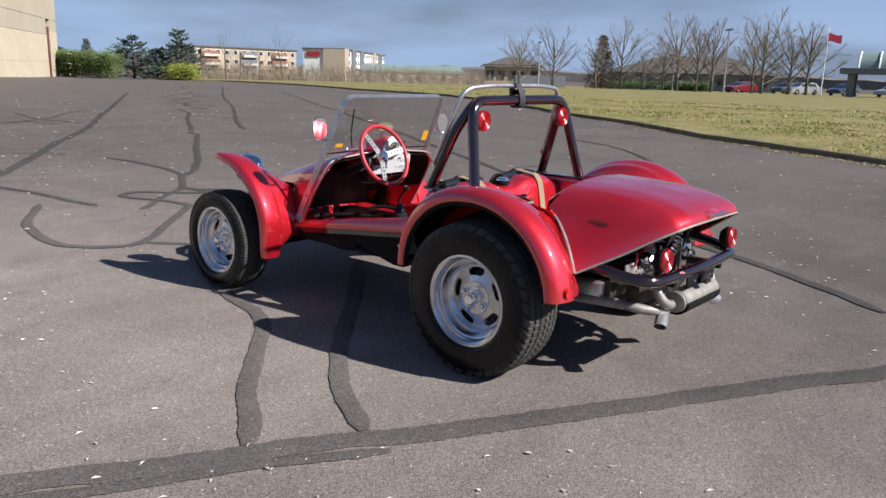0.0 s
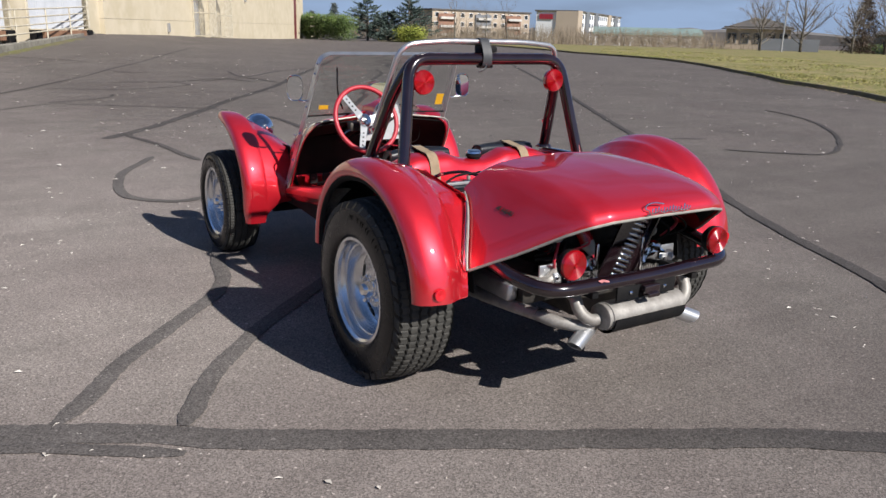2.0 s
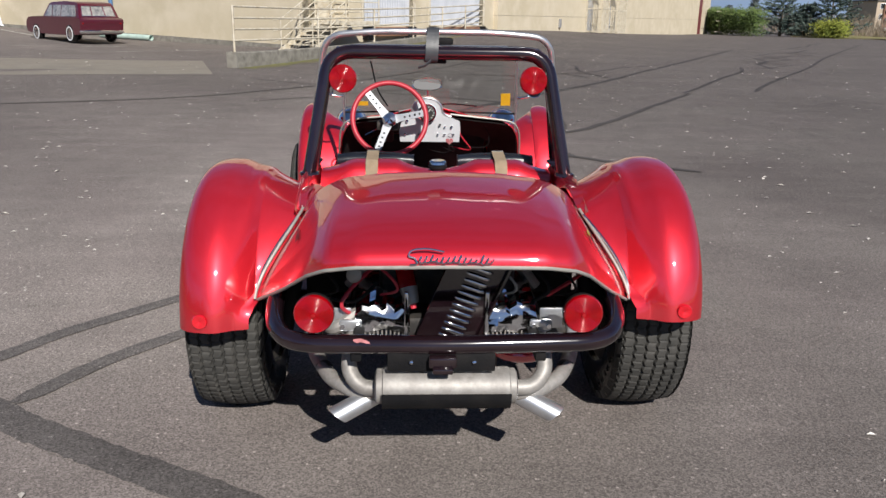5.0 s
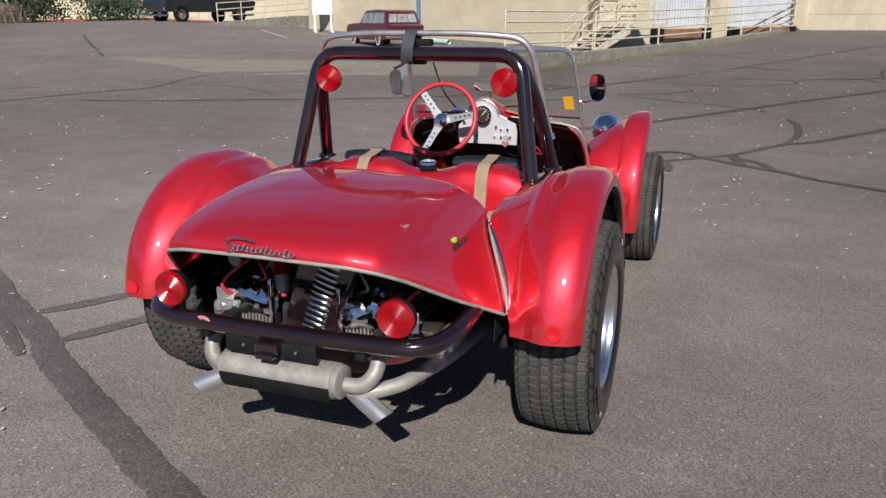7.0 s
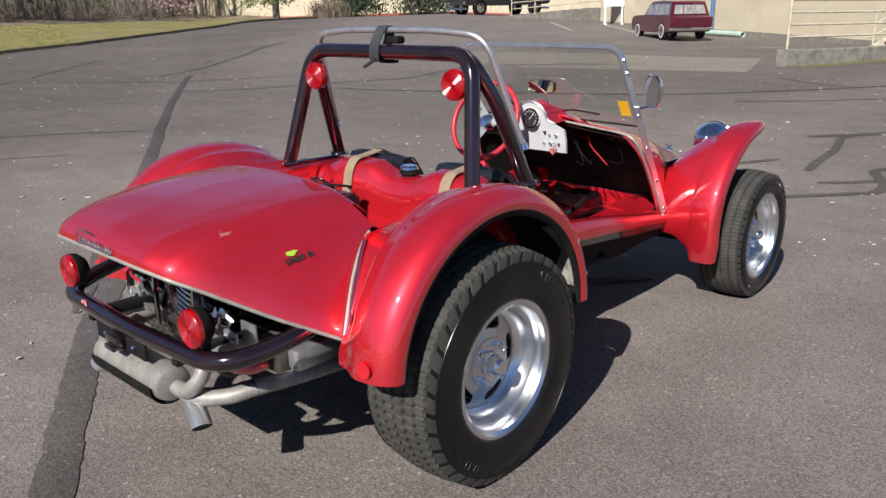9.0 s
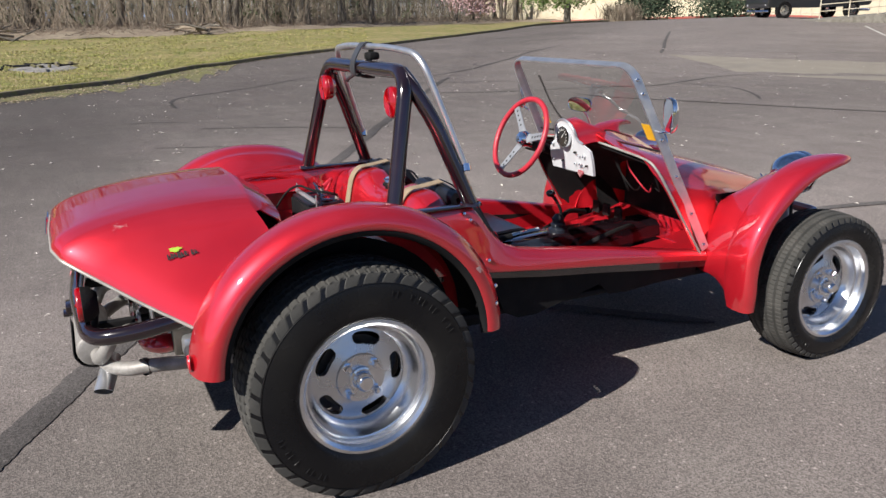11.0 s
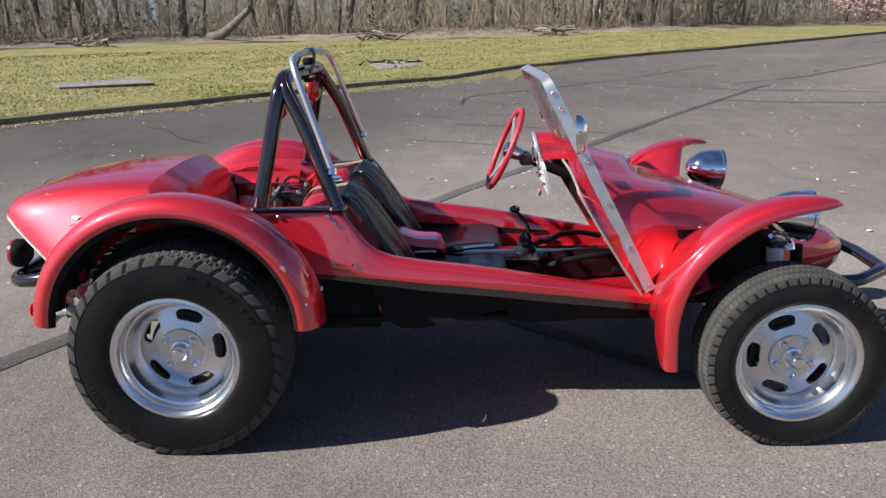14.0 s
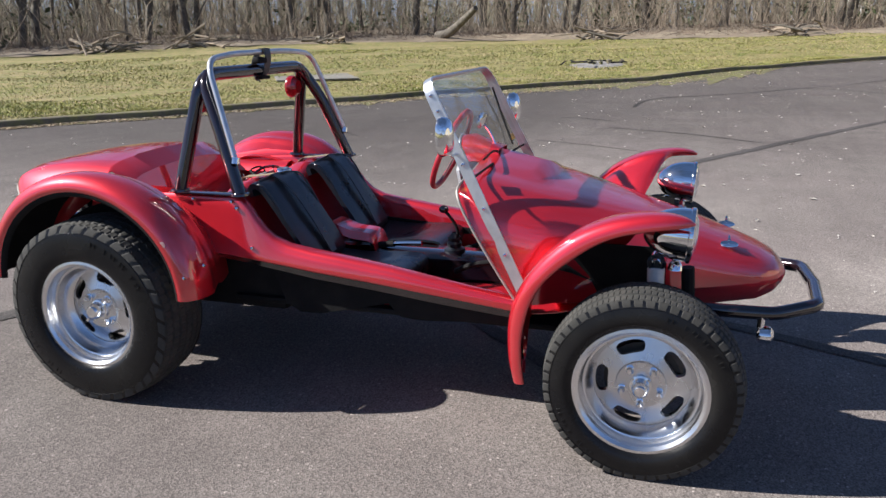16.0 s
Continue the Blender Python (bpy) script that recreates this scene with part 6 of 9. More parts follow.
def red_lamp(centre, r, tilt, name, label, parent, body_mat, depth=0.028):
    """A round lamp with a ribbed conical red lens that faces backwards."""
    m = Matrix.Translation(centre) @ Matrix.Rotation(radians(-90), 4, "Z") @ Matrix.Rotation(radians(tilt), 4, "Y")
    rings = []
    steps_l = [(1.0, 0.30, 0), (1.0, 0.62, 0), (0.97, 0.74, 0)] + [(lerp(0.95, 0.14, k / 24), 0.78 + (0.045 if k % 2 else 0.0), 0.25) for k in range(25)] + [(0.12, 0.84, 0), (0.11, 0.95, 0), (0.01, 0.96, 0)]
    for s, d, wave in steps_l:
        rings.append([(depth * d + 0.0004 * wave * math.cos(13 * a), r * s * math.cos(a), r * s * math.sin(a)) for a in (2 * math.pi * k / 104 for k in range(104))])
    lamp = part(name, Geo().lathe([(-depth * 0.9, 0.001), (-depth * 0.9, r * 0.6), (-depth * 0.3, r * 0.96), (depth * 0.36, r * 1.02), (depth * 0.40, r * 1.0), (depth * 0.38, r * 0.96)], 40, m=m), body_mat, parent, label)
    part("lens", Geo().grid(rings, closed=True, m=m), LENS, lamp, "ribbed red lens", 25)
    return lamp


for side in (1, -1):
    red_lamp((side * 0.355, 0.303, 1.122), 0.051, 0, "roll_bar_lamp", "round red lamp under the roll bar", car, LENS)
    red_lamp((side * 0.358, -0.708, 0.592), 0.053, 0, "tail_lamp", "round red tail lamp above the rear bumper", car, UNDERSEAL, 0.034)
    part("lamp_stalk", Geo().tube([(side * 0.366, -0.69, 0.56), (side * 0.372, -0.70, 0.50)], 0.01, 8), UNDERSEAL, car)

# rear bumper, exhaust and engine
SCUFF = material("pink_scuff", (0.45, 0.16, 0.17), 0.7, tones=[(0.3, 0.1, 0.1)], tone_scale=60)
bumper = [(0.50, -0.42, 0.555), (0.492, -0.60, 0.525), (0.43, -0.715, 0.508), (0.0, -0.735, 0.506), (-0.43, -0.715, 0.504), (-0.492, -0.60, 0.52), (-0.50, -0.42, 0.555)]
rear_bar = part("rear_bumper", Geo().tube(bumper, 0.026, 16, 0.09), BLACK_PAINT, car, "black tubular rear bumper", 50)
part("paint_scuff", Geo().grid([[(x, -0.727 - 0.0268 * math.cos(t) - 0.0004, 0.506 + 0.0268 * math.sin(t)) for t in (radians(a) for a in lo_hi)] for x, lo_hi in ((-0.255, (44, 48, 52)), (-0.245, (30, 42, 56)), (-0.235, (36, 46, 58)), (-0.222, (28, 38, 48)), (-0.210, (26, 30, 34)))]), SCUFF, rear_bar, "pink paint scuff", 60, thick=0.0008)
for side in (1, -1):
    part("bumper_bracket", Geo().box(side * 0.25 - 0.015, side * 0.25 + 0.015, -0.73, -0.40, 0.455, 0.49, 0.004), UNDERSEAL, car)
muffler = part("muffler", Geo().lathe([(-0.195, 0.001), (-0.195, 0.042), (-0.19, 0.052), (-0.175, 0.052), (-0.172, 0.056), (0.172, 0.056), (0.175, 0.052), (0.19, 0.052), (0.195, 0.042), (0.195, 0.001)], 32, m=Matrix.Translation((-0.005, -0.705, 0.372)) @ Matrix.Diagonal((1, 1, 0.92, 1))), EXHAUST, car, "grey aluminised muffler with black shield", 40)
part("heat_shield", Geo().grid([[(x, -0.705 + 0.066 * math.sin(t), 0.372 - 0.062 * math.cos(t)) for t in (radians(a) for a in range(-95, 30, 12))] for x in (-0.18, -0.06, 0.06, 0.17)]), UNDERSEAL, muffler, "black lower shield", 40, thick=0.003)
for side in (1, -1):
    pipe = spline([(side * 0.17, -0.700, 0.362), (side * 0.235, -0.695, 0.365), (side * 0.27, -0.675, 0.40), (side * 0.272, -0.64, 0.445), (side * 0.27, -0.55, 0.455), (side * 0.3, -0.42, 0.44)], 6)
    part("upper_pipe", Geo().tube(pipe, 0.0225, 14), EXHAUST, muffler, "grey bent exhaust pipe", 50)
    lowp = spline([(side * 0.14, -0.675, 0.345), (side * 0.23, -0.675, 0.335), (side * 0.315, -0.62, 0.345), (side * 0.36, -0.55, 0.36), (side * 0.40, -0.42, 0.365), (side * 0.42, -0.2, 0.36), (side * 0.40, 0.0, 0.36)], 6)
    part("lower_pipe", Geo().tube(lowp, 0.0225, 14), EXHAUST, muffler, "grey bent exhaust pipe", 50)
    part("pipe_clamp", Geo().lathe([(-0.008, 0.028), (0.008, 0.028)], 20, m=Matrix.Translation((side * 0.352, -0.57, 0.357)) @ Matrix.Rotation(radians(120 if side > 0 else 60), 4, "Z")), IRON, muffler)
    tip = [Vector((side * 0.17, -0.655, 0.335)), Vector((side * 0.23, -0.675, 0.313)), Vector((side * 0.305, -0.70, 0.28))]
    tail = Geo().tube(tip, [0.024, 0.029, 0.029], 18, caps=False)
    down = (tip[2] - tip[1]).normalized()
    tail.v[-18:] = [tuple(Vector(p) + down * (p[2] - tip[2].z) * 0.5) for p in tail.v[-18:]]
    part("tail_pipe", tail, ALUMINIUM, muffler, "bright slash-cut tail pipe", 50, thick=0.002)
engine = part("engine_block", Geo().box(-0.16, 0.16, -0.52, -0.10, 0.30, 0.50, 0.02).box(-0.20, 0.22, -0.40, -0.12, 0.48, 0.66, 0.03), IRON, car, "oily black flat-four engine", 30)
part("engine_bulkhead", Geo().box(-0.46, 0.46, -0.11, -0.10, 0.34, 0.73, 0.003), UNDERSEAL, car, "black engine bulkhead")
part("gearbox", Geo().box(-0.11, 0.11, -0.10, 0.60, 0.28, 0.44, 0.04), UNDERSEAL, car, "", 30)
for side in (1, -1):
    tin = [spline([(side * x, -0.565, 0.475), (side * x, -0.563, 0.51), (side * x, -0.55, 0.543 + e), (side * x, -0.51, 0.556 + e), (side * x, -0.40, 0.558), (side * x, -0.2, 0.55)], 3) for x, e in ((0.105, 0.0), (0.128, 0.010), (0.150, -0.004), (0.172, 0.008), (0.185, -0.006), (0.205, 0.009), (0.222, 0.000), (0.243, 0.006), (0.262, -0.010))]
    tin = [[p + Vector((0, 0.010 * noise.noise(p * 38), 0.012 * noise.noise(p * 31 + Vector((5, 0, 0))))) for p in row] for row in tin]
    part("cylinder_tin", Geo().grid(tin), TIN, engine, "bright crumpled cylinder shroud", 22, thick=0.003)
    part("tin_flange", Geo().box(side * 0.31 - 0.035, side * 0.31 + 0.035, -0.535, -0.525, 0.47, 0.535, 0.004), ALUMINIUM, engine, "grey exhaust flange", 30)
    for k in range(10):
        part("cooling_fin", Geo().box(side * (0.125 + k * 0.012) - 0.002, side * (0.125 + k * 0.012) + 0.002, -0.562, -0.50, 0.445, 0.476), EXHAUST, engine, "", 0)
    part("cylinder_head", Geo().box(side * 0.29 - 0.08, side * 0.29 + 0.08, -0.48, -0.18, 0.37, 0.46, 0.012), IRON, engine, "", 30)
    part("rocker_cover", Geo().box(side * 0.40 - 0.025, side * 0.40 + 0.025, -0.46, -0.20, 0.385, 0.455, 0.016), ALUMINIUM, engine, "bright rocker cover", 30)
    for k in range(8):
        part("cooling_fin", Geo().box(side * 0.205 - 0.004 + side * k * 0.014, side * 0.205 + 0.004 + side * k * 0.014, -0.49, -0.2, 0.435, 0.468), ALUMINIUM, engine, "", 0)
    part("axle_tube", Geo().tube([(side * 0.08, 0.0, 0.36), (side * 0.58, 0.0, 0.35)], 0.045, 14), UNDERSEAL, car)
    part("rear_damper", Geo().tube([(side * 0.52, -0.22, 0.33), (side * 0.46, -0.18, 0.62)], 0.025, 12), UNDERSEAL, car)
    part("inner_arch_wall", Geo().grid([[(side * 0.534, r * 0.40 * math.cos(t), 0.42 + r * 0.315 * math.sin(t)) for r in (0.15, 0.6, 1.0)] for t in (math.pi * k / 20 for k in range(21))]), UNDERSEAL, car, "", 40, thick=0.003)
    part("tin_bracket", Geo().box(side * 0.115 - 0.006, side * 0.115 + 0.006, -0.585, -0.57, 0.43, 0.60, 0.003), TIN, engine, "bright vertical strap", 20)
    part("elbow_flange", Geo().box(side * 0.275 - 0.032, side * 0.275 + 0.032, -0.572, -0.562, 0.478, 0.512, 0.008), ALUMINIUM, engine, "cast elbow flange", 30)
    for dx in (-0.022, 0.022):
        part("flange_nut", Geo().lathe([(0, 0.007), (0.008, 0.007), (0.008, 0.001)], 6, m=Matrix.Translation((side * 0.275 + dx, -0.572, 0.495)) @ Matrix.Rotation(radians(-90), 4, "Z")), CHROME, engine)
# leaning belt guard with louvres
guard_m = Matrix.Translation((0.053, -0.575, 0.56)) @ Matrix.Rotation(radians(7), 4, "X") @ Matrix.Rotation(radians(21), 4, "Y")
guard = part("belt_guard", Geo().box(-0.095, 0.070, 0.0, 0.012, -0.15, 0.155, 0.006, m=guard_m).box(0.070, 0.080, -0.01, 0.04, -0.15, 0.155, 0.003, m=guard_m), BLACK_PAINT, engine, "black louvred belt guard", 30)
for k in range(13):
    z = -0.135 + k * 0.021
    g = Geo().grid([[(0.037 * u, -0.0095 * math.sqrt(max(0.0, 1 - (2 * s - 0.8) ** 2)) * (1 - abs(u) ** 6) + 0.001, z + 0.015 * (0.5 - s) * (1 - 0.55 * abs(u) ** 5)) for u in (-1, -0.94, -0.8, -0.5, 0, 0.5, 0.8, 0.94, 1)] for s in (0, 0.12, 0.3, 0.5, 0.7, 0.82, 0.9)], m=guard_m)
    part("louvre", g, TIN, guard, "bright pressed louvre", 50, thick=0.002)
part("breather_cap", Geo().lathe([(0.0, 0.022), (0.008, 0.022), (0.010, 0.016), (0.010, 0.001)], 20, m=Matrix.Translation((-0.265, -0.53, 0.635)) @ Matrix.Rotation(radians(-90), 4, "Z")), PIPING, engine, "grey breather cap")
part("coil", Geo().tube([(-0.110, -0.515, 0.59), (-0.135, -0.46, 0.69)], 0.028, 16), LENS, engine, "red coil with grey cap")
part("coil_cap", Geo().tube([(-0.096, -0.535, 0.548), (-0.104, -0.525, 0.572), (-0.110, -0.513, 0.594)], [0.018, 0.024, 0.027], 16), PIPING, engine)
part("coil_tip", Geo().tube([(-0.093, -0.54, 0.535), (-0.098, -0.532, 0.553)], [0.008, 0.012], 10), WIRE_RED, engine, "pink rubber cap")
for k, pts in enumerate([[(-0.26, -0.52, 0.5), (-0.30, -0.56, 0.56), (-0.22, -0.5, 0.64), (-0.12, -0.42, 0.68)], [(0.24, -0.5, 0.53), (0.3, -0.54, 0.6), (0.22, -0.46, 0.66), (0.1, -0.4, 0.68)],
                         [(0.3, -0.5, 0.56), (0.36, -0.52, 0.61), (0.42, -0.45, 0.62)], [(-0.2, -0.5, 0.6), (-0.26, -0.54, 0.56), (-0.34, -0.5, 0.55)]]):
    part("engine_lead", Geo().tube(spline(pts, 6), 0.006, 6), (WIRE_RED, UNDERSEAL, WIRE_RED, UNDERSEAL)[k], engine)
part("carburettor", Geo().tube([(0.0, -0.28, 0.66), (0.0, -0.28, 0.72)], 0.04, 16), ALUMINIUM, engine)
part("inlet_pipe", Geo().tube(spline([(-0.30, -0.3, 0.52), (-0.22, -0.3, 0.60), (0.0, -0.29, 0.64), (0.22, -0.3, 0.60), (0.30, -0.3, 0.52)], 6), 0.018, 10), EXHAUST, engine)
part("exhaust_elbow", Geo().tube(spline([(-0.36, -0.47, 0.47), (-0.32, -0.55, 0.48), (-0.25, -0.52, 0.52)], 6), 0.02, 10), EXHAUST, engine)
plate_ob = part("number_plate_bracket", Geo().box(-0.165, 0.125, -0.748, -0.738, 0.435, 0.492, 0.003), UNDERSEAL, car, "black mounting plate under the bumper")
part("plate_lamp", Geo().box(-0.055, 0.02, -0.775, -0.745, 0.455, 0.485, 0.005).box(-0.045, 0.01, -0.785, -0.75, 0.442, 0.458, 0.004), BLACK_PAINT, plate_ob, "small black lamp")
for x in (-0.101, 0.067):
    part("plate_bolt", Geo().ball((x, -0.751, 0.464), 0.007, 8), CHROME, plate_ob)
part("oil_tin", Geo().ball((0.23, -0.50, 0.40), 0.08, 16, (1.3, 1, 0.55)), RED, engine, "dark red painted lower tin")
part("air_cleaner", Geo().box(0.12, 0.22, -0.42, -0.30, 0.60, 0.68, 0.02), ALUMINIUM, engine, "", 30)
for k in range(5):
    x = -0.36 + 0.17 * k
    part("engine_lead", Geo().tube(spline([(x, -0.52, 0.57), (x + 0.05, -0.56, 0.60), (x + 0.02, -0.55, 0.645), (x - 0.06, -0.46, 0.67)], 6), 0.004, 6), (UNDERSEAL, WIRE_RED, UNDERSEAL, PIPING, UNDERSEAL)[k], engine)

# head lamps, front bumper, suspension
for side in (1, -1):
    m = Matrix.Translation((side * 0.462, 2.115, 0.722)) @ Matrix.Rotation(radians(90), 4, "Z") @ Matrix.Rotation(radians(4), 4, "Y")
    bowl = spline([(-0.115, 0.004, 0), (-0.108, 0.030, 0), (-0.07, 0.066, 0), (-0.02, 0.084, 0), (0.03, 0.088, 0)], 5)
    lamp = part("headlight", Geo().lathe([(p.x, p.y) for p in bowl], 48, m=m), CHROME, car, "chrome bowl headlight on a short stalk", 60)
    part("bezel", Geo().lathe([(0.028, 0.088), (0.03, 0.092), (0.042, 0.092), (0.046, 0.085), (0.042, 0.080)], 48, m=m), CHROME, lamp)
    part("lens", Geo().lathe([(0.042, 0.081), (0.056, 0.05), (0.060, 0.0005)], 40, m=m), LAMP_GLASS, lamp, "ribbed clear lens")
    part("stalk", Geo().lathe([(0.0, 0.026), (0.02, 0.02), (0.03, 0.012), (0.06, 0.012)], 18, m=Matrix.Translation((side * 0.44, 2.11, 0.595)) @ Matrix.Rotation(radians(-90), 4, "Y")), CHROME, lamp)
    post = part("front_damper", Geo().tube([(side * 0.49, 2.055, 0.40), (side * 0.475, 2.05, 0.605)], 0.028, 14), SHOCK_WHITE, car, "white front damper", 50)
    part("damper_top", Geo().lathe([(-0.016, 0.03), (0.016, 0.03), (0.016, 0.014), (0.022, 0.012), (0.022, 0.001)], 20, m=Matrix.Translation((side * 0.476, 2.05, 0.628)) @ Matrix.Rotation(0 if side > 0 else math.pi, 4, "Z")), CHROME, post)
    part("damper_tower", Geo().tube([(side * 0.42, 2.17, 0.33), (side * 0.42, 2.15, 0.60)], 0.022, 10), UNDERSEAL, car, "black suspension tower")
    part("front_arm", Geo().tube([(side * 0.2, 2.03, 0.30), (side * 0.58, 2.035, 0.29)], 0.03, 12), UNDERSEAL, car)
    part("front_arch_wall", Geo().grid([[(side * (0.36 + 0.06 * s), 1.72 + 0.36 * u, 0.36 + 0.30 * s) for s in (0, 0.5, 1)] for u in (0, 0.5, 1)]), UNDERSEAL, car, "black inner wing", 40, thick=0.004)
    sig = part("indicator", Geo().lathe([(-0.03, 0.012), (-0.024, 0.028), (0.0, 0.032), (0.012, 0.03), (0.022, 0.018), (0.024, 0.0005)], 24, m=Matrix.Translation((side * 0.34, 2.42, 0.355)) @ Matrix.Rotation(radians(90), 4, "Z")), CHROME, car, "small chrome indicator under the front bumper")
    part("indicator_stalk", Geo().tube([(side * 0.34, 2.40, 0.38), (side * 0.34, 2.40, 0.42)], 0.012, 8), CHROME, sig)
part("axle_beam", Geo().tube([(-0.42, 2.035, 0.36), (0.42, 2.035, 0.36)], 0.04, 14).tube([(-0.42, 2.035, 0.24), (0.42, 2.035, 0.24)], 0.04, 14), UNDERSEAL, car, "black front axle beam")
fb = [(0.33, 2.10, 0.425), (0.33, 2.44, 0.43), (0.235, 2.585, 0.442), (0.0, 2.60, 0.445)]
for side in (1, -1):
    part("front_bumper", Geo().tube([(side * x, y, z) for x, y, z in fb], 0.024, 14, 0.035), BLACK_PAINT, car, "black tubular front bumper", 50)

# ---- surroundings: materials ----
STUCCO = material("cream_stucco", (0.51, 0.445, 0.325), 0.9, tones=[(0.46, 0.40, 0.285), (0.55, 0.485, 0.37)], tone_scale=0.35, grain=0.08, grain_scale=30, bump=0.25, bump_scale=60)
STUCCO_UP = material("grey_beige_stucco", (0.42, 0.37, 0.29), 0.9, tones=[(0.38, 0.33, 0.26)], tone_scale=0.4, grain=0.08, grain_scale=30, bump=0.25, bump_scale=60)
CREAM_METAL = material("cream_painted_steel", (0.56, 0.515, 0.42), 0.5, tones=[(0.42, 0.36, 0.26)], tone_scale=5, rough_var=0.1)
WHITE_STEEL = material("white_ribbed_steel", (0.47, 0.49, 0.53), 0.5, tones=[(0.40, 0.42, 0.46)], tone_scale=2)
DOOR_PINK = material("salmon_door", (0.42, 0.24, 0.18), 0.6, tones=[(0.36, 0.20, 0.15)], tone_scale=2)
# fir needles lightened, with the haze of distance mixed into their colour
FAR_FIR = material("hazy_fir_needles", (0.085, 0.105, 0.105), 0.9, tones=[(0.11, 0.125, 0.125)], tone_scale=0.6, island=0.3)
BALCONY = material("pale_balcony_panel", (0.50, 0.48, 0.45), 0.8, tones=[(0.42, 0.40, 0.38)], tone_scale=0.5)
MAROON_STEEL = material("maroon_steel", (0.16, 0.035, 0.04), 0.5, tones=[(0.12, 0.03, 0.03)], tone_scale=3)
BLUE_STEEL = material("blue_downpipe", (0.08, 0.17, 0.33), 0.5, tones=[(0.06, 0.13, 0.26)], tone_scale=3)
BROWN_PLATE = material("rusty_dock_plate", (0.28, 0.16, 0.10), 0.7, 0.2, tones=[(0.2, 0.1, 0.06)], tone_scale=3)
PALE_PIPE = material("pale_green_pipe", (0.45, 0.58, 0.52), 0.5, tones=[(0.38, 0.5, 0.45)], tone_scale=3)
DARK_GLASS = material("dark_window_glass", (0.03, 0.035, 0.04), 0.06, 0.0, 1.0, [(0.05, 0.055, 0.06)], 1.0)
BARK = material("grey_bark", (0.115, 0.10, 0.083), 0.9, tones=[(0.19, 0.17, 0.14), (0.075, 0.065, 0.052)], tone_scale=1.5, bump=0.5, bump_scale=20)
TWIG = material("winter_twigs", (0.16, 0.128, 0.10), 0.9, tones=[(0.21, 0.175, 0.14)], tone_scale=0.7)
BRIAR = material("brown_briars", (0.19, 0.135, 0.105), 0.95, tones=[(0.25, 0.19, 0.145), (0.12, 0.09, 0.07)], tone_scale=0.3, island=0.4)
# paler than the near wood: distance haze is put into the stems' colour
HAZE_STEM = material("hazed_stems", (0.235, 0.217, 0.165), 0.95, tones=[(0.30, 0.28, 0.215), (0.19, 0.185, 0.125)], tone_scale=0.15, island=0.35)
BLOSSOM = material("pink_blossom", (0.45, 0.30, 0.32), 0.85, tones=[(0.36, 0.24, 0.25)], tone_scale=1.0, island=0.3)
ASH = material("grey_ash", (0.22, 0.21, 0.2), 0.95, tones=[(0.12, 0.115, 0.11), (0.3, 0.28, 0.26)], tone_scale=3, grain=0.3, grain_scale=40, bump=0.6, bump_scale=20)
SCRUB = material("dry_scrub", (0.25, 0.20, 0.15), 0.95, tones=[(0.33, 0.275, 0.205), (0.17, 0.135, 0.10)], tone_scale=0.4, island=0.35)
IVY = material("ivy_leaves", (0.055, 0.075, 0.03), 0.7, tones=[(0.08, 0.10, 0.04)], tone_scale=1.2, island=0.4)
SPRUCE = material("blue_spruce_needles", (0.075, 0.11, 0.095), 0.8, tones=[(0.11, 0.15, 0.135), (0.05, 0.075, 0.06)], tone_scale=1.2, island=0.35)
FIR = material("dark_fir_needles", (0.035, 0.055, 0.03), 0.85, tones=[(0.05, 0.07, 0.04)], tone_scale=1.0, island=0.35)
HEDGE = material("hedge_leaves", (0.09, 0.14, 0.03), 0.75, tones=[(0.12, 0.16, 0.04), (0.06, 0.10, 0.025)], tone_scale=1.0, island=0.4)
GOLD_BUSH = material("golden_bush_leaves", (0.22, 0.24, 0.03), 0.75, tones=[(0.16, 0.2, 0.03)], tone_scale=1.0, island=0.35)
BLADE = material("grass_blades", (0.275, 0.262, 0.075), 0.8, tones=[(0.42, 0.35, 0.19), (0.18, 0.21, 0.043)], tone_scale=0.4, island=0.6)
LEAF = material("fallen_leaves", (0.40, 0.31, 0.21), 0.9, tones=[(0.52, 0.44, 0.33)], tone_scale=1.0, island=0.4)
HAZE_WOOD = material("distant_wood", (0.155, 0.142, 0.135), 0.95, tones=[(0.18, 0.165, 0.155), (0.13, 0.125, 0.12)], tone_scale=0.05)
ROOF = material("grey_shingles", (0.105, 0.095, 0.088), 0.9, tones=[(0.08, 0.074, 0.07)], tone_scale=0.6, grain=0.15, grain_scale=5)
WHITE_WALL = material("white_render", (0.72, 0.73, 0.75), 0.8, tones=[(0.66, 0.67, 0.69)], tone_scale=0.2)
TAN_WALL = material("tan_render", (0.40, 0.33, 0.26), 0.85, tones=[(0.35, 0.29, 0.23)], tone_scale=0.2)
BRICK_RED = material("red_brown_cladding", (0.24, 0.13, 0.09), 0.85, tones=[(0.20, 0.11, 0.08)], tone_scale=0.3)
GREY_CLAD = material("grey_cladding", (0.16, 0.17, 0.19), 0.7, tones=[(0.13, 0.14, 0.155)], tone_scale=0.3)
TEAL = material("teal_metal_roof", (0.20, 0.27, 0.255), 0.5, tones=[(0.16, 0.22, 0.21)], tone_scale=0.5)
FLAG = material("red_flag_cloth", (0.48, 0.03, 0.07), 0.8, tones=[(0.38, 0.02, 0.05)], tone_scale=2)
STEEL = material("galvanised_steel", (0.4, 0.4, 0.41), 0.5, 0.6, tones=[(0.32, 0.32, 0.33)], tone_scale=4)

U, N = Vector((0.55, 0.835, 0)), Vector((-0.835, 0.55, 0))
K = Vector((-3.76, 26.7, 0))


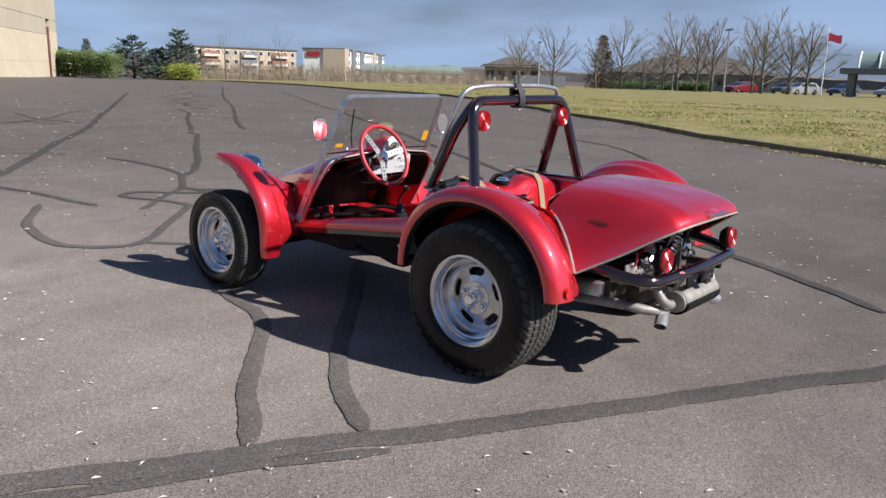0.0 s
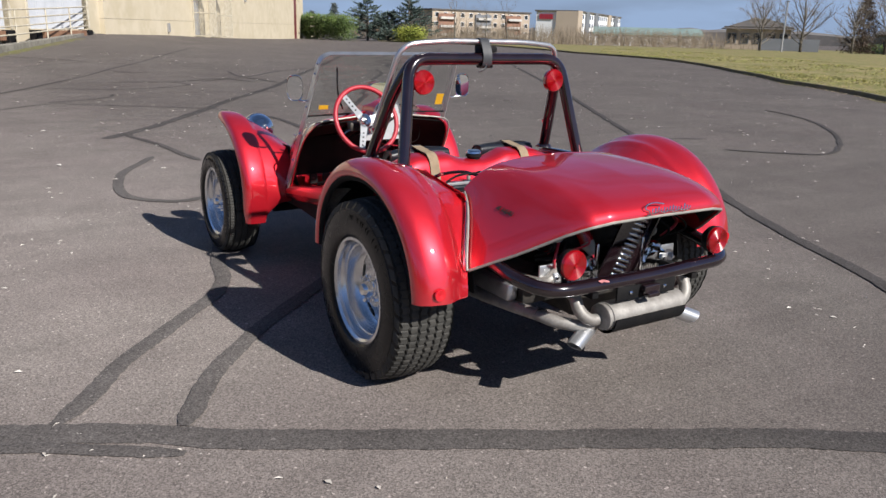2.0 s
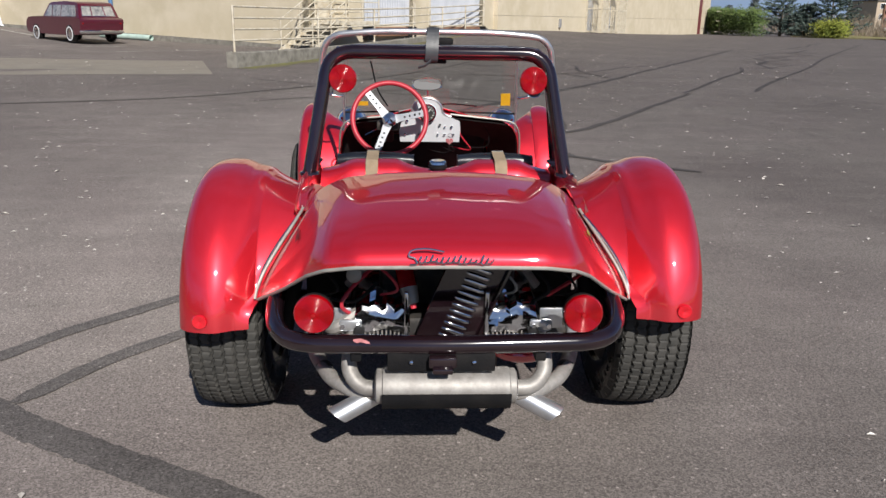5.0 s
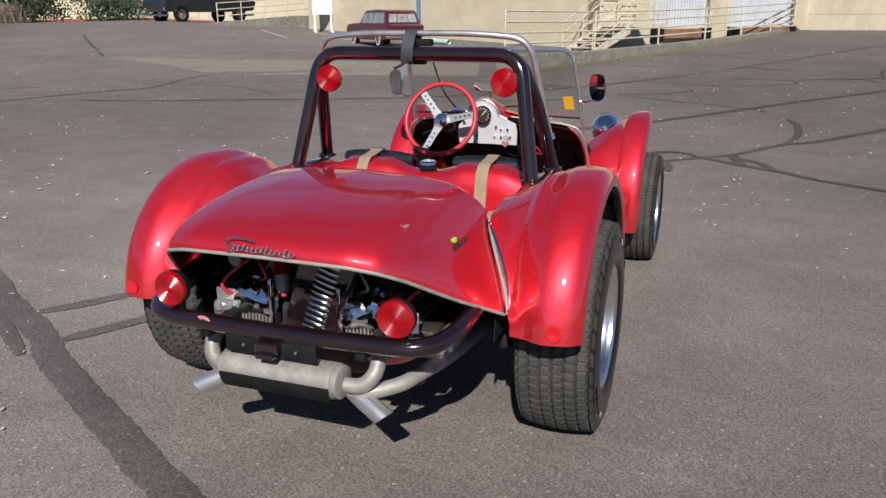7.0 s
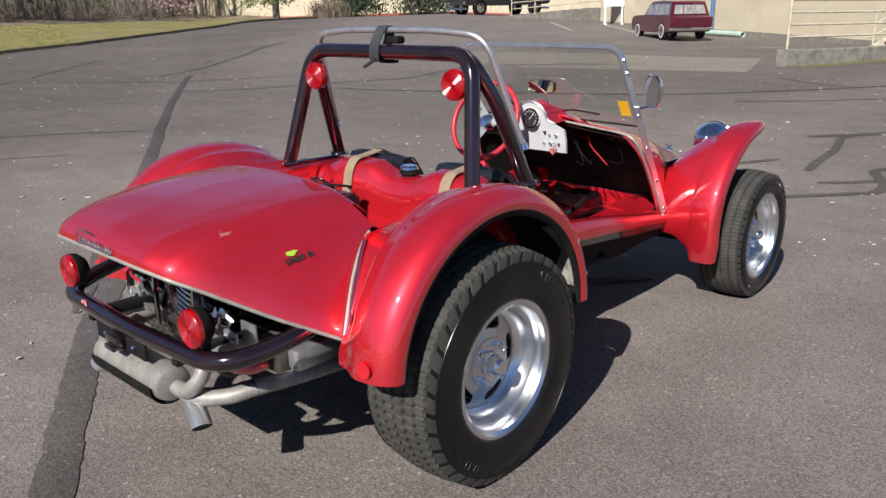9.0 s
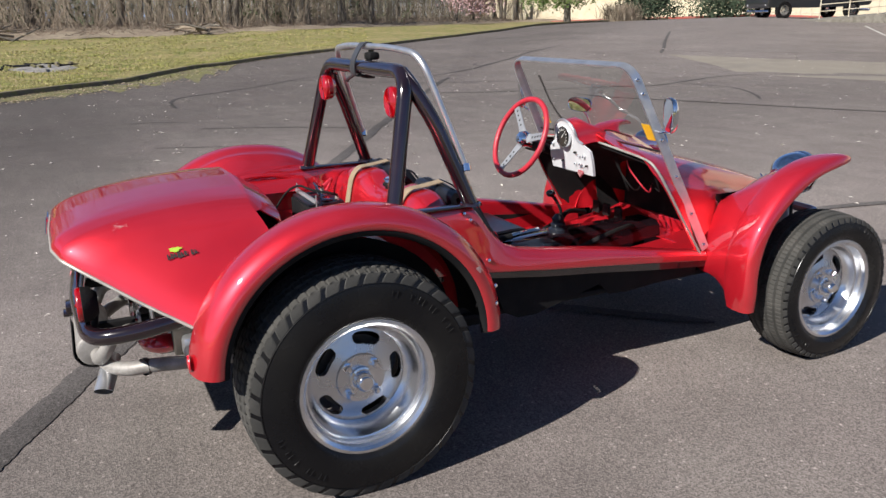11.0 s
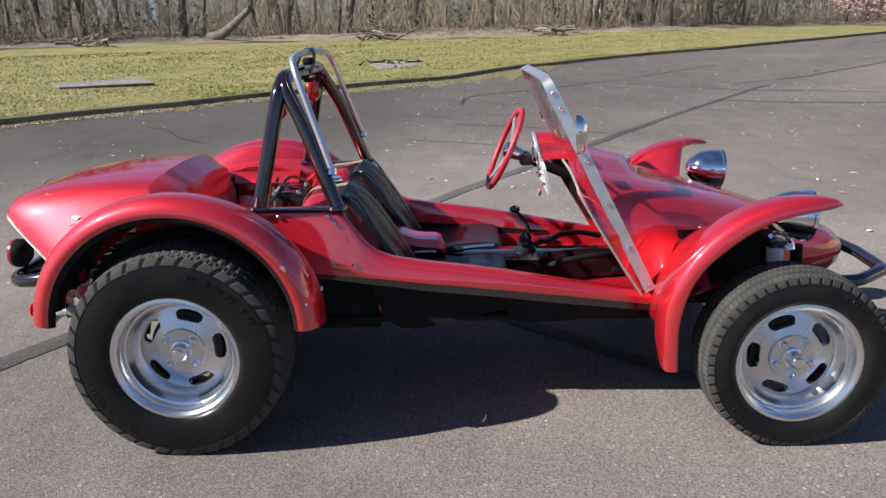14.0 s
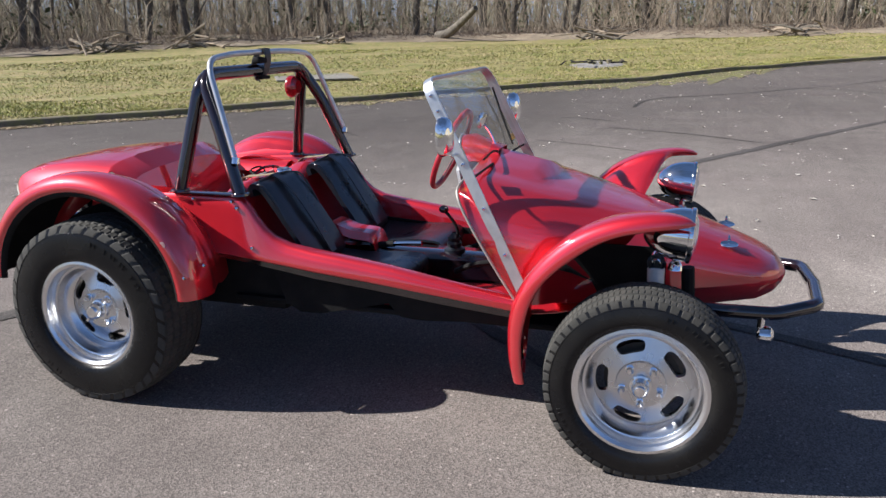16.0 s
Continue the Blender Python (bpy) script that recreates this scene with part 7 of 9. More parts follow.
def slab(a, b, c, along, depth, z0, z1, geo, base=K, bevel=0.0):
    """A box in the building's frame: from a to b along the wall, c in front of its face, a given depth behind."""
    m = Matrix.Translation(base) @ Matrix.Rotation(math.atan2(along.y, along.x), 4, "Z")
    return geo.box(a, b, c, c + depth, z0, z1, bevel, m=m)


# ---- the warehouse ----
house = thing("warehouse", "cream stucco warehouse with loading docks and a grey upper band", "warehouse")
openings = [(3.3, 6.9, 0.95, 4.4), (8.3, 13.3, 0.95, 4.4), (0.5, 1.5, 1.15, 3.3)]
cuts = sorted(openings)
pos = 0.0
for a, b, z0, z1 in cuts:
    for q in ((pos, a, -0.3, 9.5), (a, b, -0.3, z0), (a, b, z1, 9.5)):
        part("dock_wall", slab(q[0], q[1], 0, U, 0.3, q[2], q[3], Geo()), STUCCO, house, "cream stucco wall", 0)
    pos = b
part("dock_wall", slab(pos, 14.5, 0, U, 0.3, -0.3, 9.5, Geo()), STUCCO, house, "cream stucco wall", 0)
w = Geo()
slab(14.5, 57.0, -0.25, U, 0.55, -0.3, 1.42, w)
slab(14.5, 57.0, -0.245, U, 0.55, 1.45, 3.85, w)
slab(58.6, 61.5, -0.25, U, 0.55, -0.3, 4.2, w)
part("main_wall", w, STUCCO, house, "cream stucco wall with shadow joints", 0)
w = Geo()
slab(14.5, 57.0, -0.23, U, 0.5, 1.41, 1.46, w)
slab(57.0, 58.6, 0.9, U, 0.3, -0.3, 9.5, w)
part("wall_joint", w, STUCCO_UP, house, "shadow joint in the wall", 0)
w = Geo()
slab(14.5, 61.5, -0.27, U, 0.6, 5.3, 9.5, w)
slab(14.5, 57.0, -0.24, U, 0.55, 3.88, 5.3, w)
slab(58.6, 61.5, -0.25, U, 0.55, 4.2, 5.3, w)
part("upper_band", w, STUCCO_UP, house, "grey-beige upper wall band", 0)
w = Geo()
slab(57.05, 58.55, -0.16, U, 0.10, -0.1, 4.6, w)
part("fire_door", w, MAROON_STEEL, house, "tall maroon door in a recess", 0)
w = Geo()
slab(0.0, 61.5, 14.0, U, 0.3, -0.5, 9.5, w)
slab(61.2, 61.5, 0.3, U, 14, -0.5, 9.5, w)
part("back_wall", w, STUCCO, house, "", 0)
w = Geo()
m = Matrix.Translation(K) @ Matrix.Rotation(math.atan2(U.y, U.x), 4, "Z")
w.box(-0.2, 61.7, -0.4, 23.0, 9.5, 9.8, m=m)
part("roof", w, ROOF, house, "flat grey roof", 0)
w = Geo()
mb = Matrix.Translation(K) @ Matrix.Rotation(math.atan2(N.y, N.x), 4, "Z")
w.box(0.0, 12.4, -0.3, 0.0, -0.3, 9.5, m=mb)
w.box(12.42, 22.3, -0.3, 0.0, -0.3, 9.5, m=mb)
part("side_wall", w, STUCCO, house, "cream stucco wall with a vertical joint", 0)
w = Geo().grid([[mb @ Vector(c) for c in ((x, 0.0, -0.3), (x, 0.06, -0.3), (x, 0.06, z), (x, 0.0, z))] for x, z in ((0.0, 0.22), (22.3, 0.75))], closed=True, caps=True)
part("plinth", w, CONCRETE, house, "grey plinth", 0)
part("downpipe", Geo().tube([mb @ Vector((10.9, 0.12, 0.3)), mb @ Vector((10.9, 0.12, 9.4))], 0.09, 12), BLUE_STEEL, house, "blue painted downpipe")
for a, b, z0, z1 in openings[:2]:
    g = Geo()
    m = Matrix.Translation(K) @ Matrix.Rotation(math.atan2(U.y, U.x), 4, "Z")
    n = int((b - a) / 0.18)
    rows_g = []
    for i in range(n * 2 + 1):
        x = lerp(a, b, i / (n * 2))
        dep = 0.20 - 0.035 * (i % 2)
        rows_g.append([(x, dep, z0), (x, dep, z1)])
    g.grid(rows_g, m=m)
    d = part("dock_door", g, WHITE_STEEL, house, "white ribbed loading door", 0)
    for x in (a - 0.14, b):
        part("door_frame", Geo().box(x, x + 0.14, -0.04, 0.22, z0, z1, 0.01, m=m), CREAM_METAL, d, "cream door frame", 0)
    part("dock_plate", Geo().box(a + 0.5, b - 0.9, -0.35, 0.0, z0 - 0.42, z0 - 0.06, 0.02, m=m), BROWN_PLATE, d, "rust-brown dock leveller", 0)
    for x in (a + 0.15, b - 0.4):
        part("dock_bumper", Geo().box(x - 0.25, x + 0.2, -0.32, 0.0, z0 - 0.55, z0 - 0.04, 0.03, m=m), UNDERSEAL, d, "black rubber dock bumper", 0)
part("staff_door", Geo().box(0.55, 1.45, 0.16, 0.22, 1.15, 3.25, 0.01, m=m), CREAM_METAL, house, "cream staff door", 0)
part("door_handle", Geo().box(1.32, 1.38, 0.10, 0.17, 2.1, 2.25, 0.01, m=m), STEEL, house, "", 0)
# caged side doors
for a, wide in ((27.0, 1.2), (30.2, 1.5)):
    zb = height(*(K + U * a).xy)
    c = part("door_cage", Geo().box(a - 0.06, a + wide + 0.06, -1.40, -0.26, zb + 2.90, zb + 2.94, 0.01, m=m), CREAM_METAL, house, "cream steel door cage", 0)
    bar = lambda name, *box: part(name, Geo().box(*box, m=m), CREAM_METAL, c, "", 0)
    for x in (a, a + wide):
        for y in (-0.3, -1.35):
            bar("post", x - 0.035, x + 0.035, y - 0.035, y + 0.035, zb, zb + 2.9)
    for z in (zb + 0.05, zb + 1.45, zb + 2.87):
        bar("rail", a, a + wide, -1.37, -1.33, z - 0.03, z + 0.03)
        bar("rail", a - 0.02, a + 0.02, -1.35, -0.3, z - 0.03, z + 0.03)
        bar("rail", a + wide - 0.02, a + wide + 0.02, -1.35, -0.3, z - 0.03, z + 0.03)
    for k in range(16):
        y = lerp(-1.33, -0.3, k / 15)
        bar("bar", a - 0.008, a + 0.008, y - 0.008, y + 0.008, zb, zb + 2.85)
        x = lerp(a, a + wide, k / 15)
        bar("bar", x - 0.008, x + 0.008, -1.36, -1.34, zb, zb + 2.85)
    part("side_door", Geo().box(a + 0.1, a + wide - 0.1, -0.27, -0.24, zb, zb + 2.4, m=m), WHITE_STEEL, c, "pale steel door", 0)
for k, (x, z) in enumerate(((25.0, 2.9), (39.0, 3.0), (22.5, 0.8))):
    part("wall_fitting", Geo().box(x, x + 0.2, -0.38, -0.25, z, z + 0.5, 0.02, m=m), STEEL, house, "", 0)
g = Geo()
for k in range(12):
    x = lerp(59.0, 63.2, k / 11)
    zb = height(*(K + U * x).xy)
    g.box(x - 0.02, x + 0.02, -1.9, -1.86, zb, zb + 2.1, m=m)
for z in (0.3, 1.3, 2.2):
    g.box(57.2, 63.2, -1.9, -1.86, z, z + 0.06, m=m)
tagged(new("yard_fence", to_mesh("yard_fence", g, CREAM_METAL, 0)), "cream steel fence by the warehouse corner", "fence")

# dock stairs
stairs = thing("dock_stairs", "cream steel stairs with pipe rails at the staff door", "stairs")
ms = Matrix.Translation(K) @ Matrix.Rotation(math.atan2(U.y, U.x), 4, "Z")
part("landing", Geo().box(0.2, 2.3, -1.5, -0.02, 1.0, 1.14, 0.01, m=ms), CREAM_METAL, stairs, "", 0)
for k in range(6):
    z = 1.0 - (k + 1) * 0.155
    part("tread", Geo().box(0.2 - (k + 1) * 0.29, 0.2 - k * 0.29 + 0.03, -1.45, -0.1, z + 0.08, z + 0.12, m=ms), CREAM_METAL, stairs, "", 0)
for y in (-1.5, -0.08):
    part("stringer", Geo().add([(0.3, y, 1.1), (0.3, y, 0.8), (-1.6, y, 0.02), (-1.85, y, 0.02), (-1.85, y, 0.12)], [(0, 1, 2, 3, 4)], ms), CREAM_METAL, stairs, "", 0, thick=0.04)
for y in (-1.5, -0.08):
    g = Geo()
    for x, z in ((0.25, 1.1), (1.2, 1.1), (2.25, 1.1), (-0.6, 0.62), (-1.6, 0.12)):
        g.tube([ms @ Vector((x, y, z)), ms @ Vector((x, y, z + 1.05))], 0.022, 8)
    for dz in (0.35, 0.7, 1.05):
        g.tube([ms @ Vector((-2.0, y, dz + 0.08)), ms @ Vector((-1.6, y, 0.12 + dz)), ms @ Vector((0.25, y, 1.1 + dz)), ms @ Vector((2.25, y, 1.1 + dz))], 0.02, 8)
    part("hand_rail", g, CREAM_METAL, stairs, "cream pipe rail", 40)

# retaining wall of the dock ramp, with its railing
D, C1 = Vector((-4.5, 17.7, 0)), Vector((4.0, 38.6, 0))
way = (C1 - D).normalized()
side_v = Vector((-way.y, way.x, 0))
L = (C1 - D).length
rows_r = []
for k in range(25):
    p = D + way * (L * k / 24)
    zt = height(p.x, p.y) + lerp(0.40, 0.10, (k / 24) ** 0.8)
    zb = -0.3
    q = p + side_v * 0.3
    rows_r.append([(p.x, p.y, zb), (p.x, p.y, zt - 0.02), (p.x + side_v.x * 0.02, p.y + side_v.y * 0.02, zt), (q.x - side_v.x * 0.02, q.y - side_v.y * 0.02, zt), (q.x, q.y, zt - 0.02), (q.x, q.y, zb)])
tagged(new("retaining_wall", to_mesh("retaining_wall", Geo().grid(rows_r, caps=True), CONCRETE, 30)), "weathered concrete retaining wall with moss at its foot", "wall", kind="structure")
sill = Geo()
sill.grid([[(p.x - side_v.x * e, p.y - side_v.y * e, height(p.x - side_v.x * e, p.y - side_v.y * e) + 0.006) for e in (0.0, 0.25 + 0.2 * noise.noise(Vector((k * 0.7, 1, 4))), 0.5 + 0.35 * noise.noise(Vector((k * 0.7, 1, 1))))] for k, p in ((k, D + way * (L * k / 40)) for k in range(34))])
tagged(new("moss_strip", quick_mesh("moss_strip", sill, MOSS)), "yellow-green moss along the wall's foot", "moss", kind="structure")
rail = thing("dock_railing", "cream painted pipe railing on the retaining wall", "railing")
mid = lambda k: D + side_v * 0.15 + way * k
stand = [0.15, 4.6, 8.7, 12.4, 15.8, 19.0, 22.0]
for k in stand:
    p = mid(k)
    zt = height(p.x, p.y) + lerp(0.40, 0.10, (k / L) ** 0.8)
    part("post", Geo().tube([(p.x, p.y, zt - 0.02), (p.x, p.y, zt + 1.12)], 0.03, 10), CREAM_METAL, rail, "", 50)
for dz in (0.28, 0.56, 0.84, 1.12):
    pts = []
    for k in stand:
        p = mid(k)
        pts.append((p.x, p.y, height(p.x, p.y) + lerp(0.40, 0.10, (k / L) ** 0.8) + dz))
    part("rail", Geo().tube(pts, 0.026, 8), CREAM_METAL, rail, "", 50)

# ramp with railing beyond, and further walls
ra, rb = Vector((-26.7, 36.1, 0)), Vector((-23.6, 41.6, 0))
rz = height(ra.x, ra.y)
g = Geo()
rd = (rb - ra).normalized()
mr = Matrix.Translation(ra) @ Matrix.Rotation(math.atan2(rd.y, rd.x), 4, "Z")
g.add([mr @ Vector(p) for p in ((0, 0, rz - 0.3), (6.2, 0, rz - 0.5), (6.2, 0, rz + 0.55), (0, 0, rz + 0.12), (0, 2.2, rz - 0.3), (6.2, 2.2, rz - 0.5), (6.2, 2.2, rz + 0.55), (0, 2.2, rz + 0.12))], [(0, 1, 2, 3), (7, 6, 5, 4), (3, 2, 6, 7), (0, 3, 7, 4), (1, 5, 6, 2)])
tagged(new("concrete_ramp", to_mesh("concrete_ramp", g, CONCRETE, 0)), "grey concrete ramp beside the warehouse", "ramp", kind="structure")
rail2 = thing("ramp_railing", "white pipe railing on the concrete ramp", "railing")
for k in range(5):
    x = 0.1 + k * 1.5
    zt = rz + lerp(0.12, 0.55, x / 6.2)
    part("post", Geo().tube([mr @ Vector((x, 0.1, zt)), mr @ Vector((x, 0.1, zt + 1.1))], 0.03, 8), CREAM_METAL, rail2, "", 50)
for dz in (0.4, 0.75, 1.1):
    part("rail", Geo().tube([mr @ Vector((0.1, 0.1, rz + 0.127 + dz)), mr @ Vector((6.1, 0.1, rz + 0.543 + dz))], 0.026, 8), CREAM_METAL, rail2, "", 50)
annex = thing("garage_annex", "cream annex with salmon-coloured door panels", "garage")
g = Geo()
ma = Matrix.Translation((-22.4, 39.9, 0)) @ Matrix.Rotation(math.atan2(N.y, N.x), 4, "Z")
g.box(0.0, 0.3, -12, 0.0, -0.3, 9.5, m=ma).box(0.0, 26, -12.3, -12.0, -0.3, 6.0, m=ma)
part("wall", g, STUCCO, annex, "cream wall", 0)
for k in range(4):
    for z in (0.9, 2.1):
        part("door_panel", Geo().box(2.0 + k * 3.2, 4.2 + k * 3.2, -12.0, -11.94, z, z + 1.0, 0.02, m=ma), DOOR_PINK, annex, "salmon door panel", 0)
part("roof", Geo().box(-0.2, 26.2, -24, -11.8, 6.0, 6.3, m=ma), ROOF, annex, "", 0)
line_w = spline([(-22.5, 49.5, 0), (-34, 52.5, 0), (-46, 52.0, 0), (-58, 48.5, 0), (-72, 41, 0)], 6)
low = Geo().grid([[(p.x, p.y, 0.2), (p.x, p.y, 5.2), (p.x - 0.1, p.y + 0.3, 5.2), (p.x - 0.1, p.y + 0.3, 0.2)] for p in line_w], closed=True, caps=True)
tagged(new("boundary_wall", to_mesh("boundary_wall", low, STUCCO, 30)), "pale cream boundary wall behind shrubs", "wall", kind="structure")
low_rail = thing("yard_railing", "white pipe fence along the red kerb", "railing")
for k in range(9):
    x, y = lerp(-41.0, -33.5, k / 8), lerp(48.6, 48.4, k / 8)
    part("post", Geo().tube([(x, y, height(x, y)), (x, y, height(x, y) + 1.2)], 0.04, 8), CREAM_METAL, low_rail, "", 50)
for dz in (0.3, 0.75, 1.2):
    part("rail", Geo().tube([(x, y, height(x, y) + dz) for x, y in ((-41.0, 48.6), (-37.2, 48.5), (-33.5, 48.4))], 0.035, 8), CREAM_METAL, low_rail, "", 50)
rk = Geo().tube([(x, y, height(x, y) + 0.06) for x, y in ((-26, 43.5), (-40, 46), (-50, 45), (-59, 41))], 0.12, 6)
tagged(new("kerb_red", to_mesh("kerb_red", rk, material("red_kerb_paint", (0.32, 0.08, 0.06), 0.8, tones=[(0.25, 0.1, 0.08)], tone_scale=1), 40)), "red painted kerb", "kerb", kind="structure")

# sign board and pipe
sign = thing("sign_board", "blank white sign board on splayed white legs", "sign")
sx, sy = -20.4, 37.0
sz = height(sx, sy)
msn = Matrix.Translation((sx, sy, sz)) @ Matrix.Rotation(radians(118 - 90 + 8), 4, "Z")
part("board", Geo().box(-0.55, 0.55, -0.03, 0.03, 0.95, 2.6, 0.01, m=msn), WHITE_WALL, sign, "", 0)
for x in (-0.45, 0.45):
    part("leg", Geo().box(x - 0.04, x + 0.04, -0.04, 0.04, 0.0, 1.0, m=msn), WHITE_WALL, sign, "", 0)
    part("brace", Geo().tube([msn @ Vector((x, 0, 0.7)), msn @ Vector((x, -0.55, 0.04))], 0.03, 6).tube([msn @ Vector((x, 0, 0.7)), msn @ Vector((x, 0.55, 0.04))], 0.03, 6), WHITE_WALL, sign, "", 0)
    part("foot", Geo().box(x - 0.05, x + 0.05, -0.7, 0.7, 0.0, 0.06, m=msn), WHITE_WALL, sign, "", 0)
pipe_a, pipe_b = K + N * 11.4 - U * 0.36, K + N * 8.2 - U * 0.36
tagged(new("drain_pipe", to_mesh("drain_pipe", Geo().tube([(p.x, p.y, height(p.x, p.y) + 0.118) for p in (pipe_a, pipe_b)], 0.115, 16, caps=False), PALE_PIPE, 50, thick=0.012)), "pale green plastic pipe lying by the wall", "pipe")

# ---- vehicles ----
def car_paint(name, color):
    return material(name, color, 0.3, 0.2, 0.9, [tuple(c * 0.85 for c in color)], 1.0)


def vehicle(name, label, category, at, paint, side, cabin, width, wheel_r, axles, windows, whitewall=False, bumpers=True, panes=None):
    """A car from its side outline (lower body) and its cabin outline, both as (length, height), with panes, wheels and bumpers."""
    v = thing(name, label, category, at=at)
    def put(nm, geo, mat, lab="", smooth=40, thick=0.0, parent=None):
        ob = new(nm, to_mesh(nm, geo, mat, smooth, thick))
        ob.parent = parent or v
        return tagged(ob, lab)
    h = width / 2
    low = spline([(y, z, 0) for y, z in side] + [(side[0][0], side[0][1], 0)], 4)[:-1]
    cy, cz = sum(p.x for p in low) / len(low), sum(p.y for p in low) / len(low)
    rows_v = []
    for x, s in ((-h + 0.0, 0.90), (-h, 0.96), (-h + 0.05, 1.0), (-h * 0.5, 1.01), (h * 0.5, 1.01), (h - 0.05, 1.0), (h, 0.96), (h, 0.90)):
        rows_v.append([(x, cy + (p.x - cy) * (0.985 + 0.015 * s), cz + (p.y - cz) * s) for p in low])
    put("body", Geo().grid(rows_v, closed=True, caps=True), paint, "", 50)
    top = max(z for y, z in cabin)
    base = min(z for y, z in cabin)
    tumble = lambda x, z: x * (1 - 0.16 * (z - base) / (top - base))
    g = Geo().grid([[(tumble(s * (h - 0.07), z), y, z) for y, z in cabin] for s in (-1, -0.5, 0.5, 1)], closed=True, caps=True)
    put("cabin", g, paint, "", 35)
    for (y0, z0), (y1, z1), (y2, z2), (y3, z3) in windows:
        for s in (-1, 1):
            quad = [(tumble(s * (h - 0.066), z) + s * 0.006, y, z) for y, z in ((y0, z0), (y1, z1), (y2, z2), (y3, z3))]
            put("window", Geo().add(quad, [(0, 1, 2, 3)]), panes or DARK_GLASS, "side window", 0, 0.004)
    ys = sorted(cabin, key=lambda p: p[0])
    for (ya, za), (yb, zb) in ((ys[0], ys[1]), (ys[-1], ys[-2])):
        quad = []
        sgn = -1 if ya < yb else 1
        for t, s in ((0.12, -0.86), (0.12, 0.86), (0.9, 0.86), (0.9, -0.86)):
            z = lerp(za, zb, t)
            quad.append((tumble(s * (h - 0.09), z), lerp(ya, yb, t) + sgn * 0.012, z + 0.004))
        put("windscreen", Geo().add(quad, [(0, 1, 2, 3)]), panes or DARK_GLASS, "windscreen glass", 0, 0.004)
        if panes and sgn < 0:
            low_l, low_r, high_r, high_l = (Vector(q) for q in quad)
            for k in (0.30, 0.70):
                put("window_bar", Geo().tube([low_l.lerp(low_r, k), high_l.lerp(high_r, k)], 0.022, 8), paint, "maroon window bar")
            put("window_frame", Geo().tube([low_l, low_r, high_r, high_l, low_l], 0.016, 8), CHROME, "bright window surround")
    for y in axles:
        for s in (-1, 1):
            mw = Matrix.Translation((s * (h - 0.09), y, wheel_r)) @ Matrix.Rotation(0 if s > 0 else math.pi, 4, "Z")
            r = wheel_r
            wh = put("wheel", Geo().lathe([(-0.11, r * 0.55), (-0.11, r * 0.92), (-0.07, r), (0.06, r), (0.10, r * 0.93), (0.105, r * 0.62), (0.09, r * 0.56)], 28, m=mw), RUBBER, "black tyre")
            put("hub_cap", Geo().lathe([(0.085, r * 0.58), (0.095, r * 0.5), (0.085, r * 0.35), (0.10, r * 0.2), (0.105, 0.001)], 24, m=mw), CHROME, "bright hub cap", parent=wh)
            if whitewall:
                put("whitewall", Geo().lathe([(0.108, r * 0.64), (0.110, r * 0.77), (0.100, r * 0.79)], 28, m=mw), WHITE_WALL, "white sidewall band", parent=wh)
    if bumpers:
        y0, y1 = min(p[0] for p in side), max(p[0] for p in side)
        for y, zb in ((y0 - 0.05, 0.42), (y1 + 0.05, 0.42)):
            put("bumper", Geo().tube([(-h * 0.98, y + (0.12 if y < 0 else -0.12), zb), (-h * 0.8, y, zb), (h * 0.8, y, zb), (h * 0.98, y + (0.12 if y < 0 else -0.12), zb)], 0.07, 10, flat=0.7), CHROME, "chrome bumper")
        for s in (-1, 1):
            put("tail_light", Geo().ball((s * (h - 0.12), y0 + 0.01, 0.74), 0.06, 10), LENS, "red tail light")
            put("head_light", Geo().ball((s * (h - 0.2), y1 - 0.03, 0.72), 0.09, 10), LAMP_GLASS, "round head light")
    return v


PALE_GLASS = material("pale_car_glass", (0.24, 0.235, 0.23), 0.08, 0.0, 0.6, [(0.12, 0.12, 0.125), (0.34, 0.33, 0.31)], 2.5)
wx, wy = -12.95, 28.6
vehicle("station_wagon", "maroon vintage station wagon with whitewall tyres", "station wagon", pose(wx, wy, height(wx, wy), 0, 0, 47.8) @ Matrix.Diagonal((0.92, 0.92, 0.95, 1)), car_paint("maroon_paint", (0.085, 0.002, 0.016)),
        [(-2.32, 0.40), (-2.38, 0.62), (-2.33, 0.93), (-1.2, 0.97), (0.6, 0.98), (1.3, 0.97), (2.1, 0.92), (2.33, 0.74), (2.35, 0.48), (2.1, 0.32), (0, 0.28), (-2.0, 0.30)],
        [(-2.22, 0.94), (-2.02, 1.40), (-1.9, 1.49), (-1.0, 1.54), (0.2, 1.50), (0.42, 1.44), (0.88, 0.95)], 1.78, 0.34, (-1.47, 1.47),
        [((-2.0, 0.98), (-0.75, 0.98), (-0.75, 1.40), (-1.86, 1.38)), ((-0.68, 0.98), (0.02, 0.98), (0.02, 1.40), (-0.68, 1.40)), ((0.08, 0.98), (0.70, 0.98), (0.36, 1.38), (0.08, 1.40))], True, panes=PALE_GLASS)
tx, ty = -30.7, 40.0
